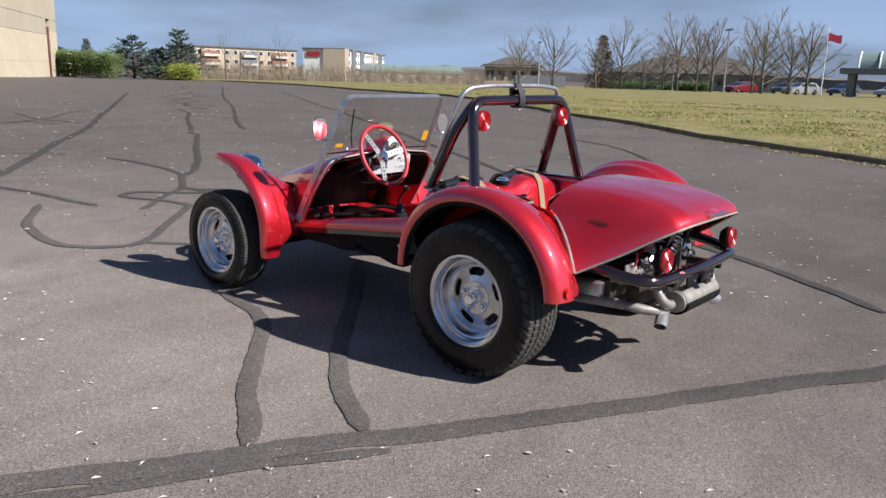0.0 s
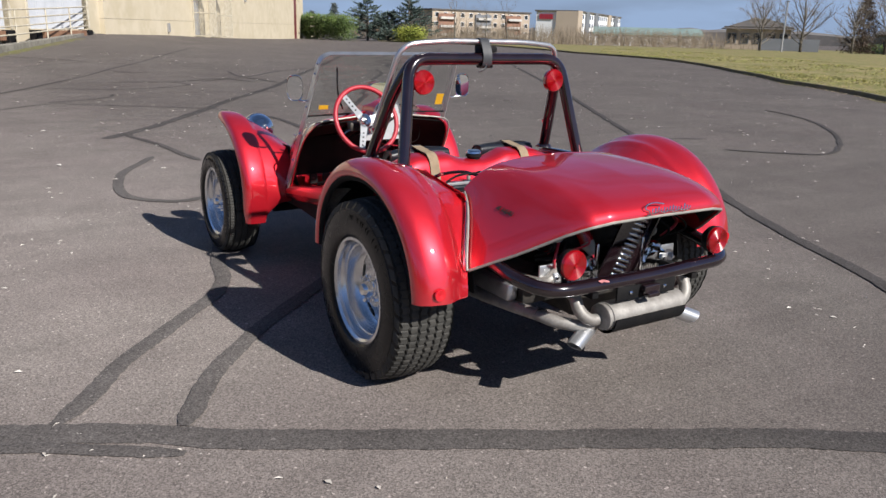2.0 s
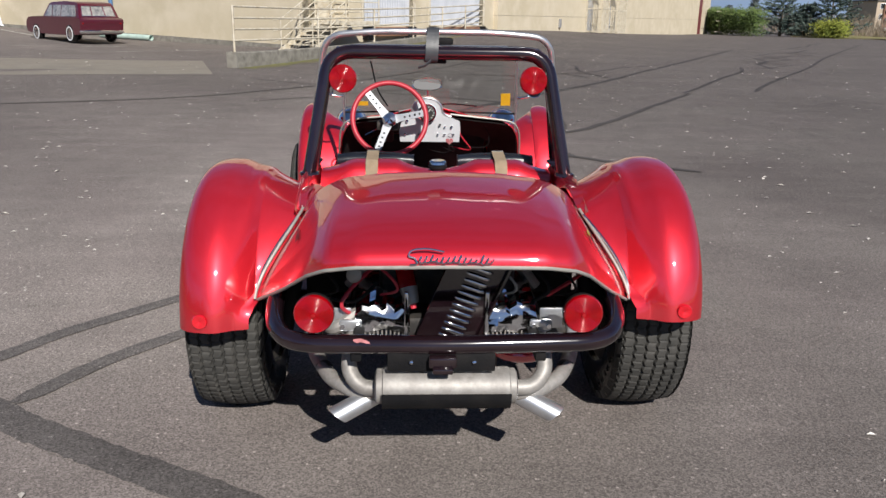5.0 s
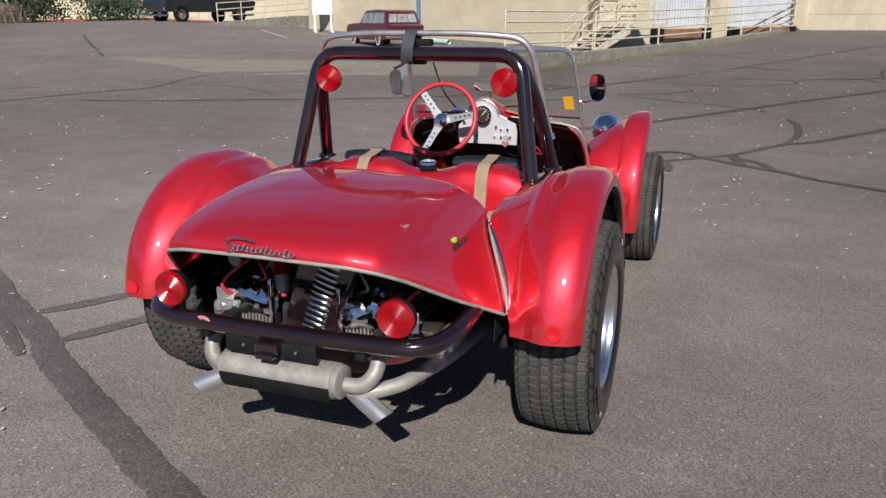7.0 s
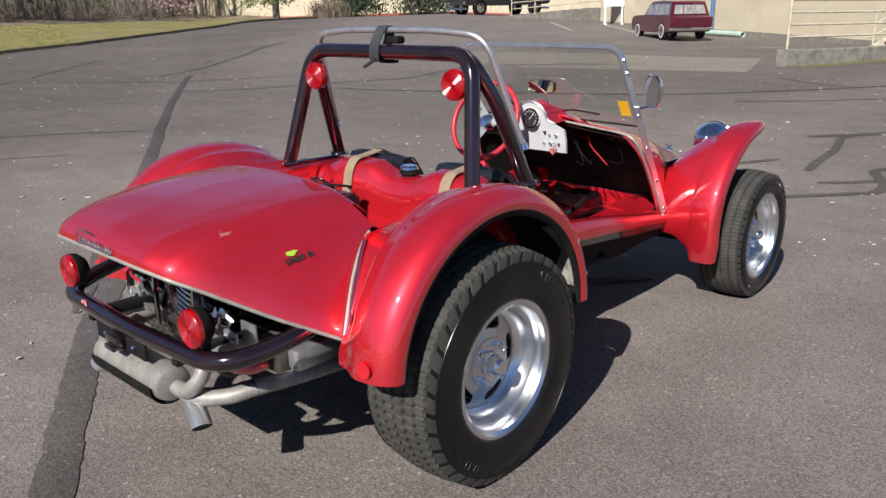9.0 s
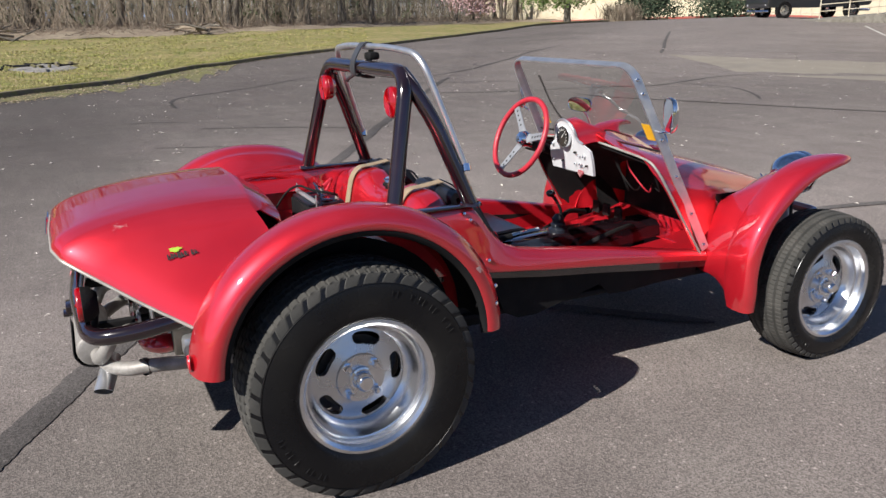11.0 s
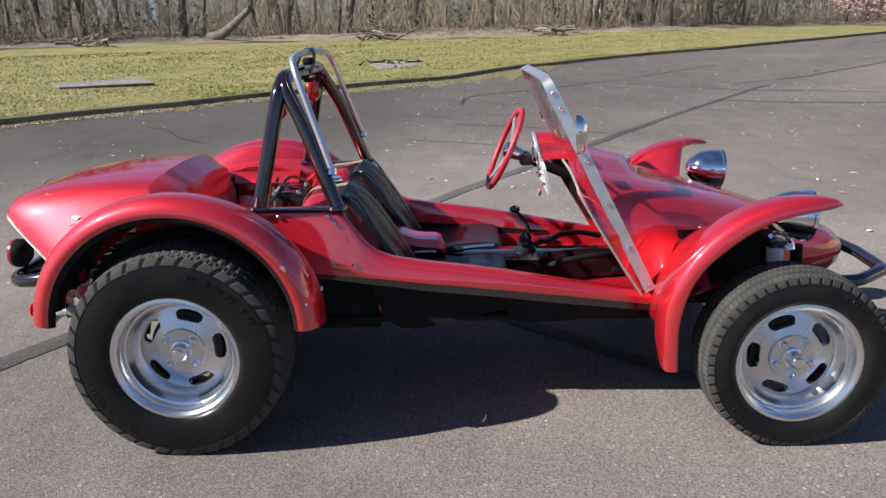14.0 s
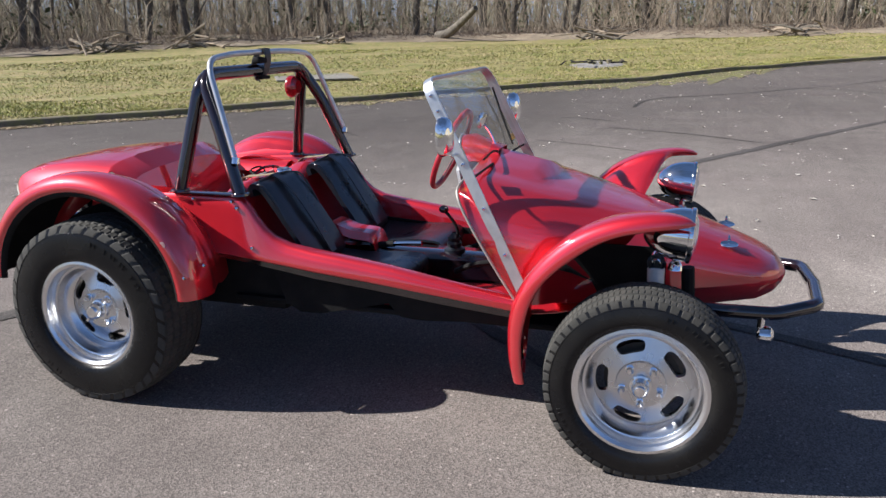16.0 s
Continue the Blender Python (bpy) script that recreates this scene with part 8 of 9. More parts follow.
vehicle("pickup_truck", "dark grey lifted crew-cab pickup truck", "pickup truck", pose(tx, ty, height(tx, ty) - 0.05, 0, 0, 164) @ Matrix.Diagonal((1.12, 1.12, 1.14, 1)), car_paint("dark_grey_paint", (0.022, 0.025, 0.03)),
        [(-3.0, 0.72), (-3.02, 1.22), (-1.2, 1.26), (1.0, 1.28), (2.6, 1.26), (2.88, 1.1), (2.9, 0.62), (2.4, 0.58), (0, 0.56), (-2.6, 0.62)],
        [(-0.95, 1.24), (-0.85, 1.85), (-0.6, 1.97), (0.7, 1.97), (0.9, 1.9), (1.45, 1.25)], 2.05, 0.45, (-1.95, 1.95),
        [((-0.72, 1.30), (0.05, 1.30), (0.05, 1.82), (-0.66, 1.82)), ((0.12, 1.30), (1.2, 1.30), (0.82, 1.82), (0.12, 1.82))])
MODERN = dict(side=[(-2.2, 0.35), (-2.28, 0.7), (-2.2, 0.95), (-0.5, 0.98), (1.0, 0.95), (2.0, 0.82), (2.25, 0.6), (2.2, 0.3), (0, 0.25), (-2.0, 0.27)],
              cabin=[(-2.05, 0.94), (-1.6, 1.38), (-1.2, 1.47), (0.0, 1.46), (0.3, 1.4), (1.15, 0.94)], width=1.8, wheel_r=0.33, axles=(-1.35, 1.38),
              windows=[((-1.75, 0.98), (-0.35, 0.98), (-0.35, 1.37), (-1.45, 1.35)), ((-0.28, 0.98), (0.9, 0.98), (0.28, 1.36), (-0.28, 1.37))])
for x, y, turn, color, label in ((101.5, 37.3, 70, (0.2, 0.012, 0.02), "red parked car beyond the lawn"), (100.1, 29.2, 60, (0.35, 0.36, 0.38), "silver parked car beyond the lawn"),
                                 (101.5, 24.6, 75, (0.05, 0.07, 0.11), "dark blue parked car beyond the lawn"), (103.4, 47.6, 95, (0.03, 0.032, 0.035), "black parked car beyond the lawn"),
                                 (103, 19.5, 65, (0.5, 0.51, 0.52), "pale grey parked car beyond the lawn"), (104, 32.4, 85, (0.06, 0.065, 0.07), "dark grey parked car beyond the lawn")):
    vehicle("parked_car", label, "car", pose(x, y, height(x, y) + 0.1, 0, 0, turn), car_paint("parked_paint", color), **MODERN)

# ---- trees and planting ----
def bare_tree(seed, tall, trunk_r, spread, fork, depth=4, limbs=3, sides=5):
    """A leafless tree: a tapered trunk with limbs (one mesh) and its twigs (another)."""
    rnd = random.Random(seed)
    wood, twigs = Geo(), Geo()

    def grow(p, way, length, r, level):
        n = 4 if level < 2 else 3
        pts, q, d = [p], p.copy(), way.copy()
        for k in range(n):
            d = (d + Vector((rnd.uniform(-1, 1), rnd.uniform(-1, 1), rnd.uniform(-0.3, 0.7))) * (0.10 + 0.05 * level)).normalized()
            q = q + d * (length / n)
            pts.append(q.copy())
        end = 0.62 if level == 0 else 0.4
        target = wood if level < 2 else twigs
        target.tube(pts, [lerp(r, r * end, k / n) for k in range(n + 1)], sides if level < 2 else 3, caps=False)
        if level >= depth:
            return
        count = limbs + (2 if level == 0 else 1 if level < 3 else 0)
        for k in range(count):
            s = rnd.uniform(fork, 1.0) if level == 0 else rnd.uniform(0.3, 1.0)
            i = min(int(s * n), n - 1)
            base = lerp(pts[i], pts[i + 1], s * n - i)
            turn = rnd.uniform(0, 2 * math.pi)
            side = way.orthogonal().normalized()
            side = Matrix.Rotation(turn, 3, way) @ side
            out_d = (way * rnd.uniform(0.6, 1.0) + side * spread * rnd.uniform(0.6, 1.2) + Vector((0, 0, 0.25))).normalized()
            grow(base, out_d, length * rnd.uniform(0.5, 0.72), r * lerp(1, end, s) * rnd.uniform(0.45, 0.62), level + 1)

    grow(Vector((0, 0, -0.2)), Vector((rnd.uniform(-0.05, 0.05), rnd.uniform(-0.05, 0.05), 1)).normalized(), tall * 0.55, trunk_r, 0)
    return wood, twigs


def tree_thing(name, label, wood, twigs, group, bark=None, leaf=None):
    t = thing(name, label, "tree", group)
    for nm, g, mat in (("trunk", wood, bark or BARK), ("crown", twigs, leaf or TWIG)):
        ob = new(nm, quick_mesh(nm, g, mat))
        ob.parent = t
        ob.data.polygons.foreach_set("use_smooth", [True] * len(ob.data.polygons))
    return t


def leaf_clump(geo, c, size, rnd, n, flat=1.0):
    """Many small leaves about a point."""
    for k in range(n):
        d = Vector((rnd.gauss(0, 1), rnd.gauss(0, 1), rnd.gauss(0, 1) * flat)) * size * 0.5
        a = Vector((rnd.uniform(-1, 1), rnd.uniform(-1, 1), rnd.uniform(-1, 1))).normalized()
        b = a.orthogonal().normalized()
        s = size * rnd.uniform(0.14, 0.3)
        p = Vector(c) + d
        geo.add([p - a * s, p + b * s * 0.55, p + a * s, p - b * s * 0.55], [(0, 1, 2, 3)])


rnd = random.Random(21)
wood_sets = [bare_tree(31 + k, 11 + 1.3 * k, 0.09 + 0.055 * k, 0.75, 0.12, 4, 3) for k in range(5)]
first = [tree_thing("bare_tree", "leafless woodland tree with grey bark", a, b, "woodland trees") for a, b in wood_sets]
spots = []
for k in range(140):
    a = rnd.uniform(146, 243)
    edge = table(a, *WOOD_EDGE) + 6
    spots.append((a, edge + 0.5 + 26 * rnd.random() ** 1.6, rnd.uniform(0.75, 1.3), rnd.uniform(0, 360), rnd.randrange(5)))
used = set()
for a, r, s, turn, kind in spots:
    x, y = around(r, a)
    m = pose(x, y, bank(x, y) + 0.1, rnd.uniform(-4, 4), rnd.uniform(-4, 4), turn)
    if kind not in used:
        used.add(kind)
        first[kind].matrix_basis = m
    else:
        copy_thing(first[kind], m)

# undergrowth: thin stems, brambles and fallen wood at the wood's edge
scrub, ivy = Geo(), Geo()
for k in range(10000):
    a = rnd.uniform(143, 246)
    edge = table(a, *WOOD_EDGE) + 5
    r = edge + 34 * rnd.random() ** 1.7
    x, y = around(r, a)
    z = bank(x, y) + 0.1
    tall = rnd.choice((0.5, 0.8, 1.2, 1.8, 2.6, 3.6, 5.0)) * rnd.uniform(0.7, 1.3)
    lean = Vector((rnd.gauss(0, 0.42), rnd.gauss(0, 0.42), 1))
    w = rnd.uniform(0.006, 0.017) * (1 + tall * 0.12)
    p = Vector((x, y, z))
    q = p + lean * tall * 0.5
    e = q + (lean + Vector((rnd.gauss(0, 0.5), rnd.gauss(0, 0.5), -0.1))) * tall * 0.5
    scrub.tube([p, q, e], [w, w * 0.75, w * 0.3], 3, caps=False)
    for j in range(2):
        b = lerp(q, e, rnd.random())
        scrub.tube([b, b + Vector((rnd.gauss(0, 0.4), rnd.gauss(0, 0.4), rnd.uniform(0, 0.5))) * tall * 0.4], [w * 0.5, w * 0.2], 3, caps=False)
tagged(new("undergrowth", quick_mesh("undergrowth", scrub, SCRUB)), "tangled brown winter undergrowth at the wood's edge", "undergrowth", kind="stuff")
for k in range(110):
    a = rnd.uniform(146, 244)
    edge = table(a, *WOOD_EDGE) + 7
    x, y = around(edge + 18 * rnd.random(), a)
    leaf_clump(ivy, (x, y, bank(x, y) + rnd.uniform(0.2, 1.6)), rnd.uniform(0.5, 1.1), rnd, 26)
briar, stems = Geo(), Geo()
for k in range(7000):
    a = rnd.uniform(140, 248)
    edge = table(a, *WOOD_EDGE) + 1.5
    x, y = around(edge + 12 * rnd.random() ** 0.8, a)
    p = Vector((x, y, bank(x, y) + 0.08))
    d = Vector((rnd.gauss(0, 0.5), rnd.gauss(0, 0.5), rnd.uniform(0.05, 0.45)))
    w = rnd.uniform(0.006, 0.014)
    briar.tube([p, p + d * 0.6, p + d * 1.1 + Vector((rnd.gauss(0, 0.25), rnd.gauss(0, 0.25), -0.08))], [w, w * 0.8, w * 0.4], 3, caps=False)
tagged(new("briars", quick_mesh("briars", briar, BRIAR)), "low brown briars and dead bracken along the wood", "briars", kind="stuff")
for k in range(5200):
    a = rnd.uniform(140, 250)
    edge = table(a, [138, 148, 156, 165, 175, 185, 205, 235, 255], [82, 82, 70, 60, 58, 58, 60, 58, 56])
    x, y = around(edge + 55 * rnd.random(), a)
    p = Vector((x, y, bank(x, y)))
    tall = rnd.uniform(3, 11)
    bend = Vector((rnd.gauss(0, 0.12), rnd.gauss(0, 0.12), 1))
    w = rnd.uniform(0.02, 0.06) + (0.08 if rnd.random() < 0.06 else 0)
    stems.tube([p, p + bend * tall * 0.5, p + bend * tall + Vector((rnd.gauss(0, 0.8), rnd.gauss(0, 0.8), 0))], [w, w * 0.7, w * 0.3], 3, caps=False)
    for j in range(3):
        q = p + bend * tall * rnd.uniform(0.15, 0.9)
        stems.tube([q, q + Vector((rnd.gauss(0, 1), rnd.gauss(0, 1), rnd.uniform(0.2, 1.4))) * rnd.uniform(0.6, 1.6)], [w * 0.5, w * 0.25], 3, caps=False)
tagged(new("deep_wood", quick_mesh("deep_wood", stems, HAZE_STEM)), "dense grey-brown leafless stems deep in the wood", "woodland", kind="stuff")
tagged(new("ivy_and_brambles", quick_mesh("ivy_and_brambles", ivy, IVY)), "dark ivy and brambles among the stems", "ivy", kind="stuff")
for k, (a, r) in enumerate(((222, 43.5), (206, 44.5), (186, 43), (172, 45), (216, 45))):
    x, y = around(r, a)
    pile = thing("brush_pile", "pile of cut branches and pale logs at the wood's edge", "brush pile", "brush piles", at=pose(x, y, bank(x, y) + 0.1))
    for j in range(34 if k == 0 else 16):
        p = Vector((rnd.gauss(0, 0.8), rnd.gauss(0, 0.8), 0.05 + abs(rnd.gauss(0, 0.35 if k == 0 else 0.2))))
        d = Vector((rnd.gauss(0, 1), rnd.gauss(0, 1), rnd.gauss(0, 0.25))).normalized() * rnd.uniform(0.4, 1.7)
        w = rnd.uniform(0.025, 0.09)
        ob = new("branch", quick_mesh("branch", Geo().tube([p - d, p + Vector((0, 0, rnd.uniform(0, 0.2))), p + d], [w, w * 0.9, w * 0.5], 6), SCRUB if j % 3 else BARK))
        ob.parent = pile
x, y = around(46, 197)
log = Geo().tube(spline([(x - 2.2, y - 1.5, bank(x, y) + 0.3), (x - 0.8, y - 0.4, bank(x, y) + 0.5), (x + 0.5, y + 0.8, bank(x, y) + 1.1), (x + 1.5, y + 2.0, bank(x, y) + 1.9)], 5), [lerp(0.34, 0.16, i / 15) for i in range(16)], 9)
tagged(new("fallen_tree", to_mesh("fallen_tree", log, BARK, 50)), "dark fallen trunk leaning at the wood's edge", "fallen tree")

# grass blades and fallen leaves on the lawns
for name, spec, lo, hi, count in (("grass_west", KERB_WEST, 160, 238, 130000), ("grass_east", KERB_EAST, -4, 46, 52000)):
    g = Geo()
    for k in range(count):
        a = rnd.uniform(lo, hi)
        r0 = table(a, *spec)
        r = r0 + 0.05 + 24 * rnd.random() ** 1.8
        x, y = around(r, a)
        if noise.noise(Vector((x * 0.35, y * 0.35, 7))) < -0.45:
            continue
        z = height(x, y) + 0.085 + 0.08 * noise.noise(Vector((x * 0.25, y * 0.25, 3)))
        t, tall, w = rnd.uniform(0, 6.28), rnd.uniform(0.015, 0.065), rnd.uniform(0.006, 0.016) * (1 + (r - r0) * 0.09)
        c, s = math.cos(t) * w, math.sin(t) * w
        g.add([(x - c, y - s, z), (x + c, y + s, z), (x + rnd.gauss(0, 0.04), y + rnd.gauss(0, 0.04), z + tall)], [(0, 1, 2)])
    tagged(new(name, quick_mesh(name, g, BLADE)), "short green and straw-coloured winter grass", "grass", kind="stuff")
g = Geo()
for k in range(14000):
    west = rnd.random() < 0.75
    a = rnd.uniform(160, 240) if west else rnd.uniform(-5, 40)
    spec = KERB_WEST if west else KERB_EAST
    d = (-0.17 - rnd.random() ** 1.5 * (table(a, *SILT) if west else 0.5)) if rnd.random() < 0.4 else 30 * rnd.random() ** 1.2
    r = table(a, *spec) + d
    x, y = around(r, a)
    z = height(x, y) + (0.012 if d < 0 else 0.125)
    t, s = rnd.uniform(0, 6.28), rnd.uniform(0.015, 0.042)
    c, q = math.cos(t) * s, math.sin(t) * s
    g.add([(x - c, y - q, z), (x + q * 0.5, y - c * 0.5, z + s * 0.4), (x + c, y + q, z + s * 0.1), (x - q * 0.5, y + c * 0.5, z + s * 0.3)], [(0, 1, 2, 3)])
tagged(new("fallen_leaves", quick_mesh("fallen_leaves", g, LEAF)), "brown fallen leaves along the kerb and on the grass", "leaves", kind="stuff")
sl = Geo().box(-1.7, 1.7, -1.1, 1.1, 0.0, 0.045, 0.012, m=pose(-17.5, -8.4, height(-17.3, -8.3) + 0.09, 0, 0, 32))
tagged(new("concrete_slab", to_mesh("concrete_slab", sl, CONCRETE, 0)), "flat grey concrete slab set in the lawn", "slab")
heap = thing("rubble_heap", "low heap of grey ash and charred sticks on the grass", "rubble", at=pose(-23.0, -0.9, height(-23, -0.9) + 0.09) @ Matrix.Diagonal((1.3, 1.3, 1.0, 1)))
mound = Geo().grid([[(r * 1.35 * math.cos(t), r * 0.8 * math.sin(t), 0.17 * (1 - r) * (0.7 + 0.6 * noise.noise(Vector((3 * r * math.cos(t), 3 * r * math.sin(t), 1)))) - 0.02 * (r > 0.98)) for t in (2 * math.pi * k / 28 for k in range(28))] for r in (0.02, 0.15, 0.3, 0.45, 0.6, 0.75, 0.9, 1.0)], closed=True)
ob = new("ash_mound", to_mesh("ash_mound", mound, ASH, 60))
ob.parent = heap
for k in range(26):
    p = Vector((rnd.gauss(0, 0.5), rnd.gauss(0, 0.3), 0.08 + 0.06 * rnd.random()))
    if k % 2:
        ob = new("stone", to_mesh("stone", Geo().ball(p, rnd.uniform(0.04, 0.10), 6, (1, rnd.uniform(0.5, 1), rnd.uniform(0.4, 0.8))), KERB_STONE, 40))
    else:
        d = Vector((rnd.gauss(0, 1), rnd.gauss(0, 1), 0.06)).normalized() * rnd.uniform(0.12, 0.34)
        ob = new("charred_stick", to_mesh("charred_stick", Geo().tube([p - d, p + d], [0.03, 0.018], 6), UNDERSEAL, 40))
    ob.parent = heap

# single trees along the far car park
def fan_tree(seed, tall, crown, limbs=15):
    """A leafless street tree: a short trunk, straight limbs that fan out from it and many fine twigs."""
    r = random.Random(seed)
    stem, twigs = Geo(), Geo()
    stem.tube([(0, 0, -0.2), (0.05, 0, tall * 0.2), (r.uniform(-0.2, 0.2), r.uniform(-0.2, 0.2), tall * 0.6), (r.uniform(-0.3, 0.3), r.uniform(-0.3, 0.3), tall * 0.97)], [0.24, 0.19, 0.10, 0.02], 8)
    for k in range(limbs):
        u = k / limbs
        base = Vector((0, 0, tall * lerp(0.13, 0.62, u)))
        turn, open_a = k * 2.4 + r.uniform(-0.3, 0.3), radians(lerp(66, 24, u) + r.uniform(-8, 8))
        way = Vector((math.sin(open_a) * math.cos(turn), math.sin(open_a) * math.sin(turn), math.cos(open_a)))
        length = tall * lerp(0.50, 0.36, u) * crown * r.uniform(0.85, 1.15)
        tip = base + way * length + Vector((0, 0, 0.10 * length))
        mid = base.lerp(tip, 0.5) + Vector((r.gauss(0, 0.1), r.gauss(0, 0.1), -0.03 * length))
        stem.tube([base, mid, tip], [0.085, 0.055, 0.018], 5, caps=False)
        for j in range(11):
            s_at = r.uniform(0.25, 1.0)
            p = base.lerp(mid, s_at * 2) if s_at < 0.5 else mid.lerp(tip, s_at * 2 - 1)
            d = (way + Vector((r.gauss(0, 0.55), r.gauss(0, 0.55), r.gauss(0.25, 0.4)))).normalized() * length * r.uniform(0.22, 0.42)
            twigs.tube([p, p + d], [0.026, 0.012], 3, caps=False)
            for i in range(5):
                q = p + d * r.uniform(0.2, 1.0)
                e = (d.normalized() + Vector((r.gauss(0, 0.6), r.gauss(0, 0.6), r.gauss(0.2, 0.4)))).normalized() * length * r.uniform(0.10, 0.22)
                twigs.tube([q, q + e], [0.015, 0.008], 3, caps=False)
    return stem, twigs


park_sets = [fan_tree(71 + k, (10.0, 8.6, 9.4)[k], (1.15, 1.35, 1.0)[k]) for k in range(3)]
park_first = [tree_thing("park_tree", "leafless rounded tree beyond the lawn", a, b, "car park trees") for a, b in park_sets]
used = set()
for k, (x, y, s) in enumerate(((73.7, 53.5, 0.58), (80.1, 52.9, 0.74), (82.9, 48.5, 0.64), (93.2, 50.6, 0.8), (81.2, 41.1, 0.5), (91.2, 43.5, 0.66), (96.5, 44.0, 0.88), (81.0, 34.6, 0.76), (93.6, 38.1, 0.92), (79.7, 27.0, 0.74), (91.9, 28.1, 0.8), (94.4, 26.9, 0.86), (87.5, 30.8, 0.66))):
    kind = k % 3
    m = pose(x, y, height(x, y), 0, 0, 77 * k)
    if kind in used:
        t = copy_thing(park_first[kind], m)
    else:
        used.add(kind)
        t = park_first[kind]
        t.matrix_basis = m
    t.scale = (s, s, s)


def conifer(name, label, x, y, tall, wide, mat, seed, whorls=16):
    """A conifer: a straight trunk with drooping boughs of needle clumps."""
    r = random.Random(seed)
    trunk, needles = Geo().tube([(0, 0, -0.2), (0, 0, tall)], [0.14, 0.02], 7), Geo()
    for k in range(whorls):
        z = tall * (0.06 + 0.92 * k / whorls)
        reach = wide * (1 - k / whorls) ** 0.85 * r.uniform(0.8, 1.15) + 0.12
        for j in range(7):
            t = r.uniform(0, 6.28)
            d = Vector((math.cos(t), math.sin(t), -0.12))
            trunk.tube([(0, 0, z), d * reach + Vector((0, 0, z + 0.1))], [0.03, 0.008], 4, caps=False)
            for s in (0.3, 0.55, 0.8, 1.0):
                leaf_clump(needles, d * reach * s + Vector((0, 0, z + 0.15 * s)), 0.34 + 0.25 * reach * 0.3, r, 14, 0.5)
    t = tree_thing(name, label, trunk, needles, "", BARK, mat)
    t.matrix_basis = pose(x, y, height(x, y), 0, 0, seed * 40)
    return t


def spruce(label, x, y, tall, wide, seed):
    """An open blue spruce: tiers of separate boughs whose tips sweep up, each hung with short needle sprays."""
    r = random.Random(seed)
    trunk, needles = Geo().tube([(0, 0, -0.2), (0.1, 0, tall * 0.5), (0, 0.1, tall)], [0.16, 0.09, 0.02], 7), Geo()
    for k in range(13):
        z = tall * (0.04 + 0.92 * k / 13)
        for j in range(8 if k < 9 else 5):
            t, reach = r.uniform(0, 6.28), (wide * (1 - k / 13.5) ** 0.8) * r.uniform(0.6, 1.2) + 0.15
            tip = Vector((math.cos(t) * reach, math.sin(t) * reach, z + reach * r.uniform(0.05, 0.38)))
            root = Vector((0, 0, z))
            trunk.tube([root, root.lerp(tip, 0.5) - Vector((0, 0, 0.08)), tip], [0.035, 0.022, 0.008], 4, caps=False)
            for i in range(15):
                p = root.lerp(tip, 0.25 + 0.75 * i / 14) - Vector((0, 0, 0.08 * math.sin(math.pi * i / 14)))
                out_d = (tip - root).normalized()
                for m in range(4):
                    d = (out_d * 0.7 + Vector((r.gauss(0, 0.6), r.gauss(0, 0.6), r.gauss(0.05, 0.4)))).normalized() * r.uniform(0.16, 0.34)
                    e = d.orthogonal().normalized() * 0.035
                    needles.add([p - e, p + d * 0.6 - e * 0.8, p + d, p + d * 0.6 + e * 0.8, p + e], [(0, 1, 2, 3, 4)])
    t = tree_thing("spruce", label, trunk, needles, "", BARK, SPRUCE)
    t.matrix_basis = pose(x, y, height(x, y), 0, 0, seed * 40)
    return t


spruce("broad blue-green spruce beside the hedge", 35.6, 73.3, 4.6, 3.3, 1)
spruce("tall blue-green spruce beside the hedge", 38.7, 69.9, 5.2, 2.9, 2)
spruce("small blue-green spruce beside the hedge", 37.2, 71.6, 3.2, 2.4, 3)
conifer("fir", "brown-green conical cypress among leafless trees", 91.9, 52.9, 7.4, 2.3, BRIAR, 4, 20)
conifer("fir", "haze-paled fir beside the far apartments", 150, 188, 7, 2.6, FAR_FIR, 5)
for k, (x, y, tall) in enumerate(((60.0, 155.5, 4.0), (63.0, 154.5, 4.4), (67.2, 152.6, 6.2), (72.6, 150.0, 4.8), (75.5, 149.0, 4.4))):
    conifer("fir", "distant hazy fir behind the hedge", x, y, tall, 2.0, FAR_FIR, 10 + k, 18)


def hedge(name, label, pts, high, deep, mat, seed, n, base=0.0):
    """A clipped hedge or bush of many small leaves."""
    r = random.Random(seed)
    g = Geo()
    for k in range(n):
        s = r.random() * (len(pts) - 1)
        i = min(int(s), len(pts) - 2)
        p = lerp(Vector(pts[i]), Vector(pts[i + 1]), s - i)
        x, y = p.x + r.uniform(-deep, deep), p.y + r.uniform(-deep, deep)
        z = height(x, y) + base + high * r.random() ** 0.7
        leaf_clump(g, (x, y, z), 0.40, r, 11)
    return tagged(new(name, quick_mesh(name, g, mat)), label, "hedge")


hedge("hedge", "clipped green hedge beside the warehouse", [(30.2, 77.5), (30.6, 75.0), (31.9, 69.6)], 2.3, 0.6, HEDGE, 3, 1500)
hedge("golden_bush", "rounded golden-green bush at the kerb", [(36.6, 67.9), (38.1, 66.4)], 1.25, 0.6, GOLD_BUSH, 4, 420)
hedge("low_hedge", "low clipped hedge in front of the far car park", [(99.5, 58), (98.5, 46), (98.0, 40)], 1.1, 0.5, HEDGE, 5, 900)
hedge("evergreen_shrub", "dark evergreen shrub by the boundary wall", [(-40, 45.5), (-44, 44.5)], 2.0, 1.2, FIR, 6, 500)
hedge("evergreen_shrub", "dark evergreen shrub by the boundary wall", [(-43.5, 40.5), (-46, 39.5)], 2.6, 1.2, FIR, 7, 700)
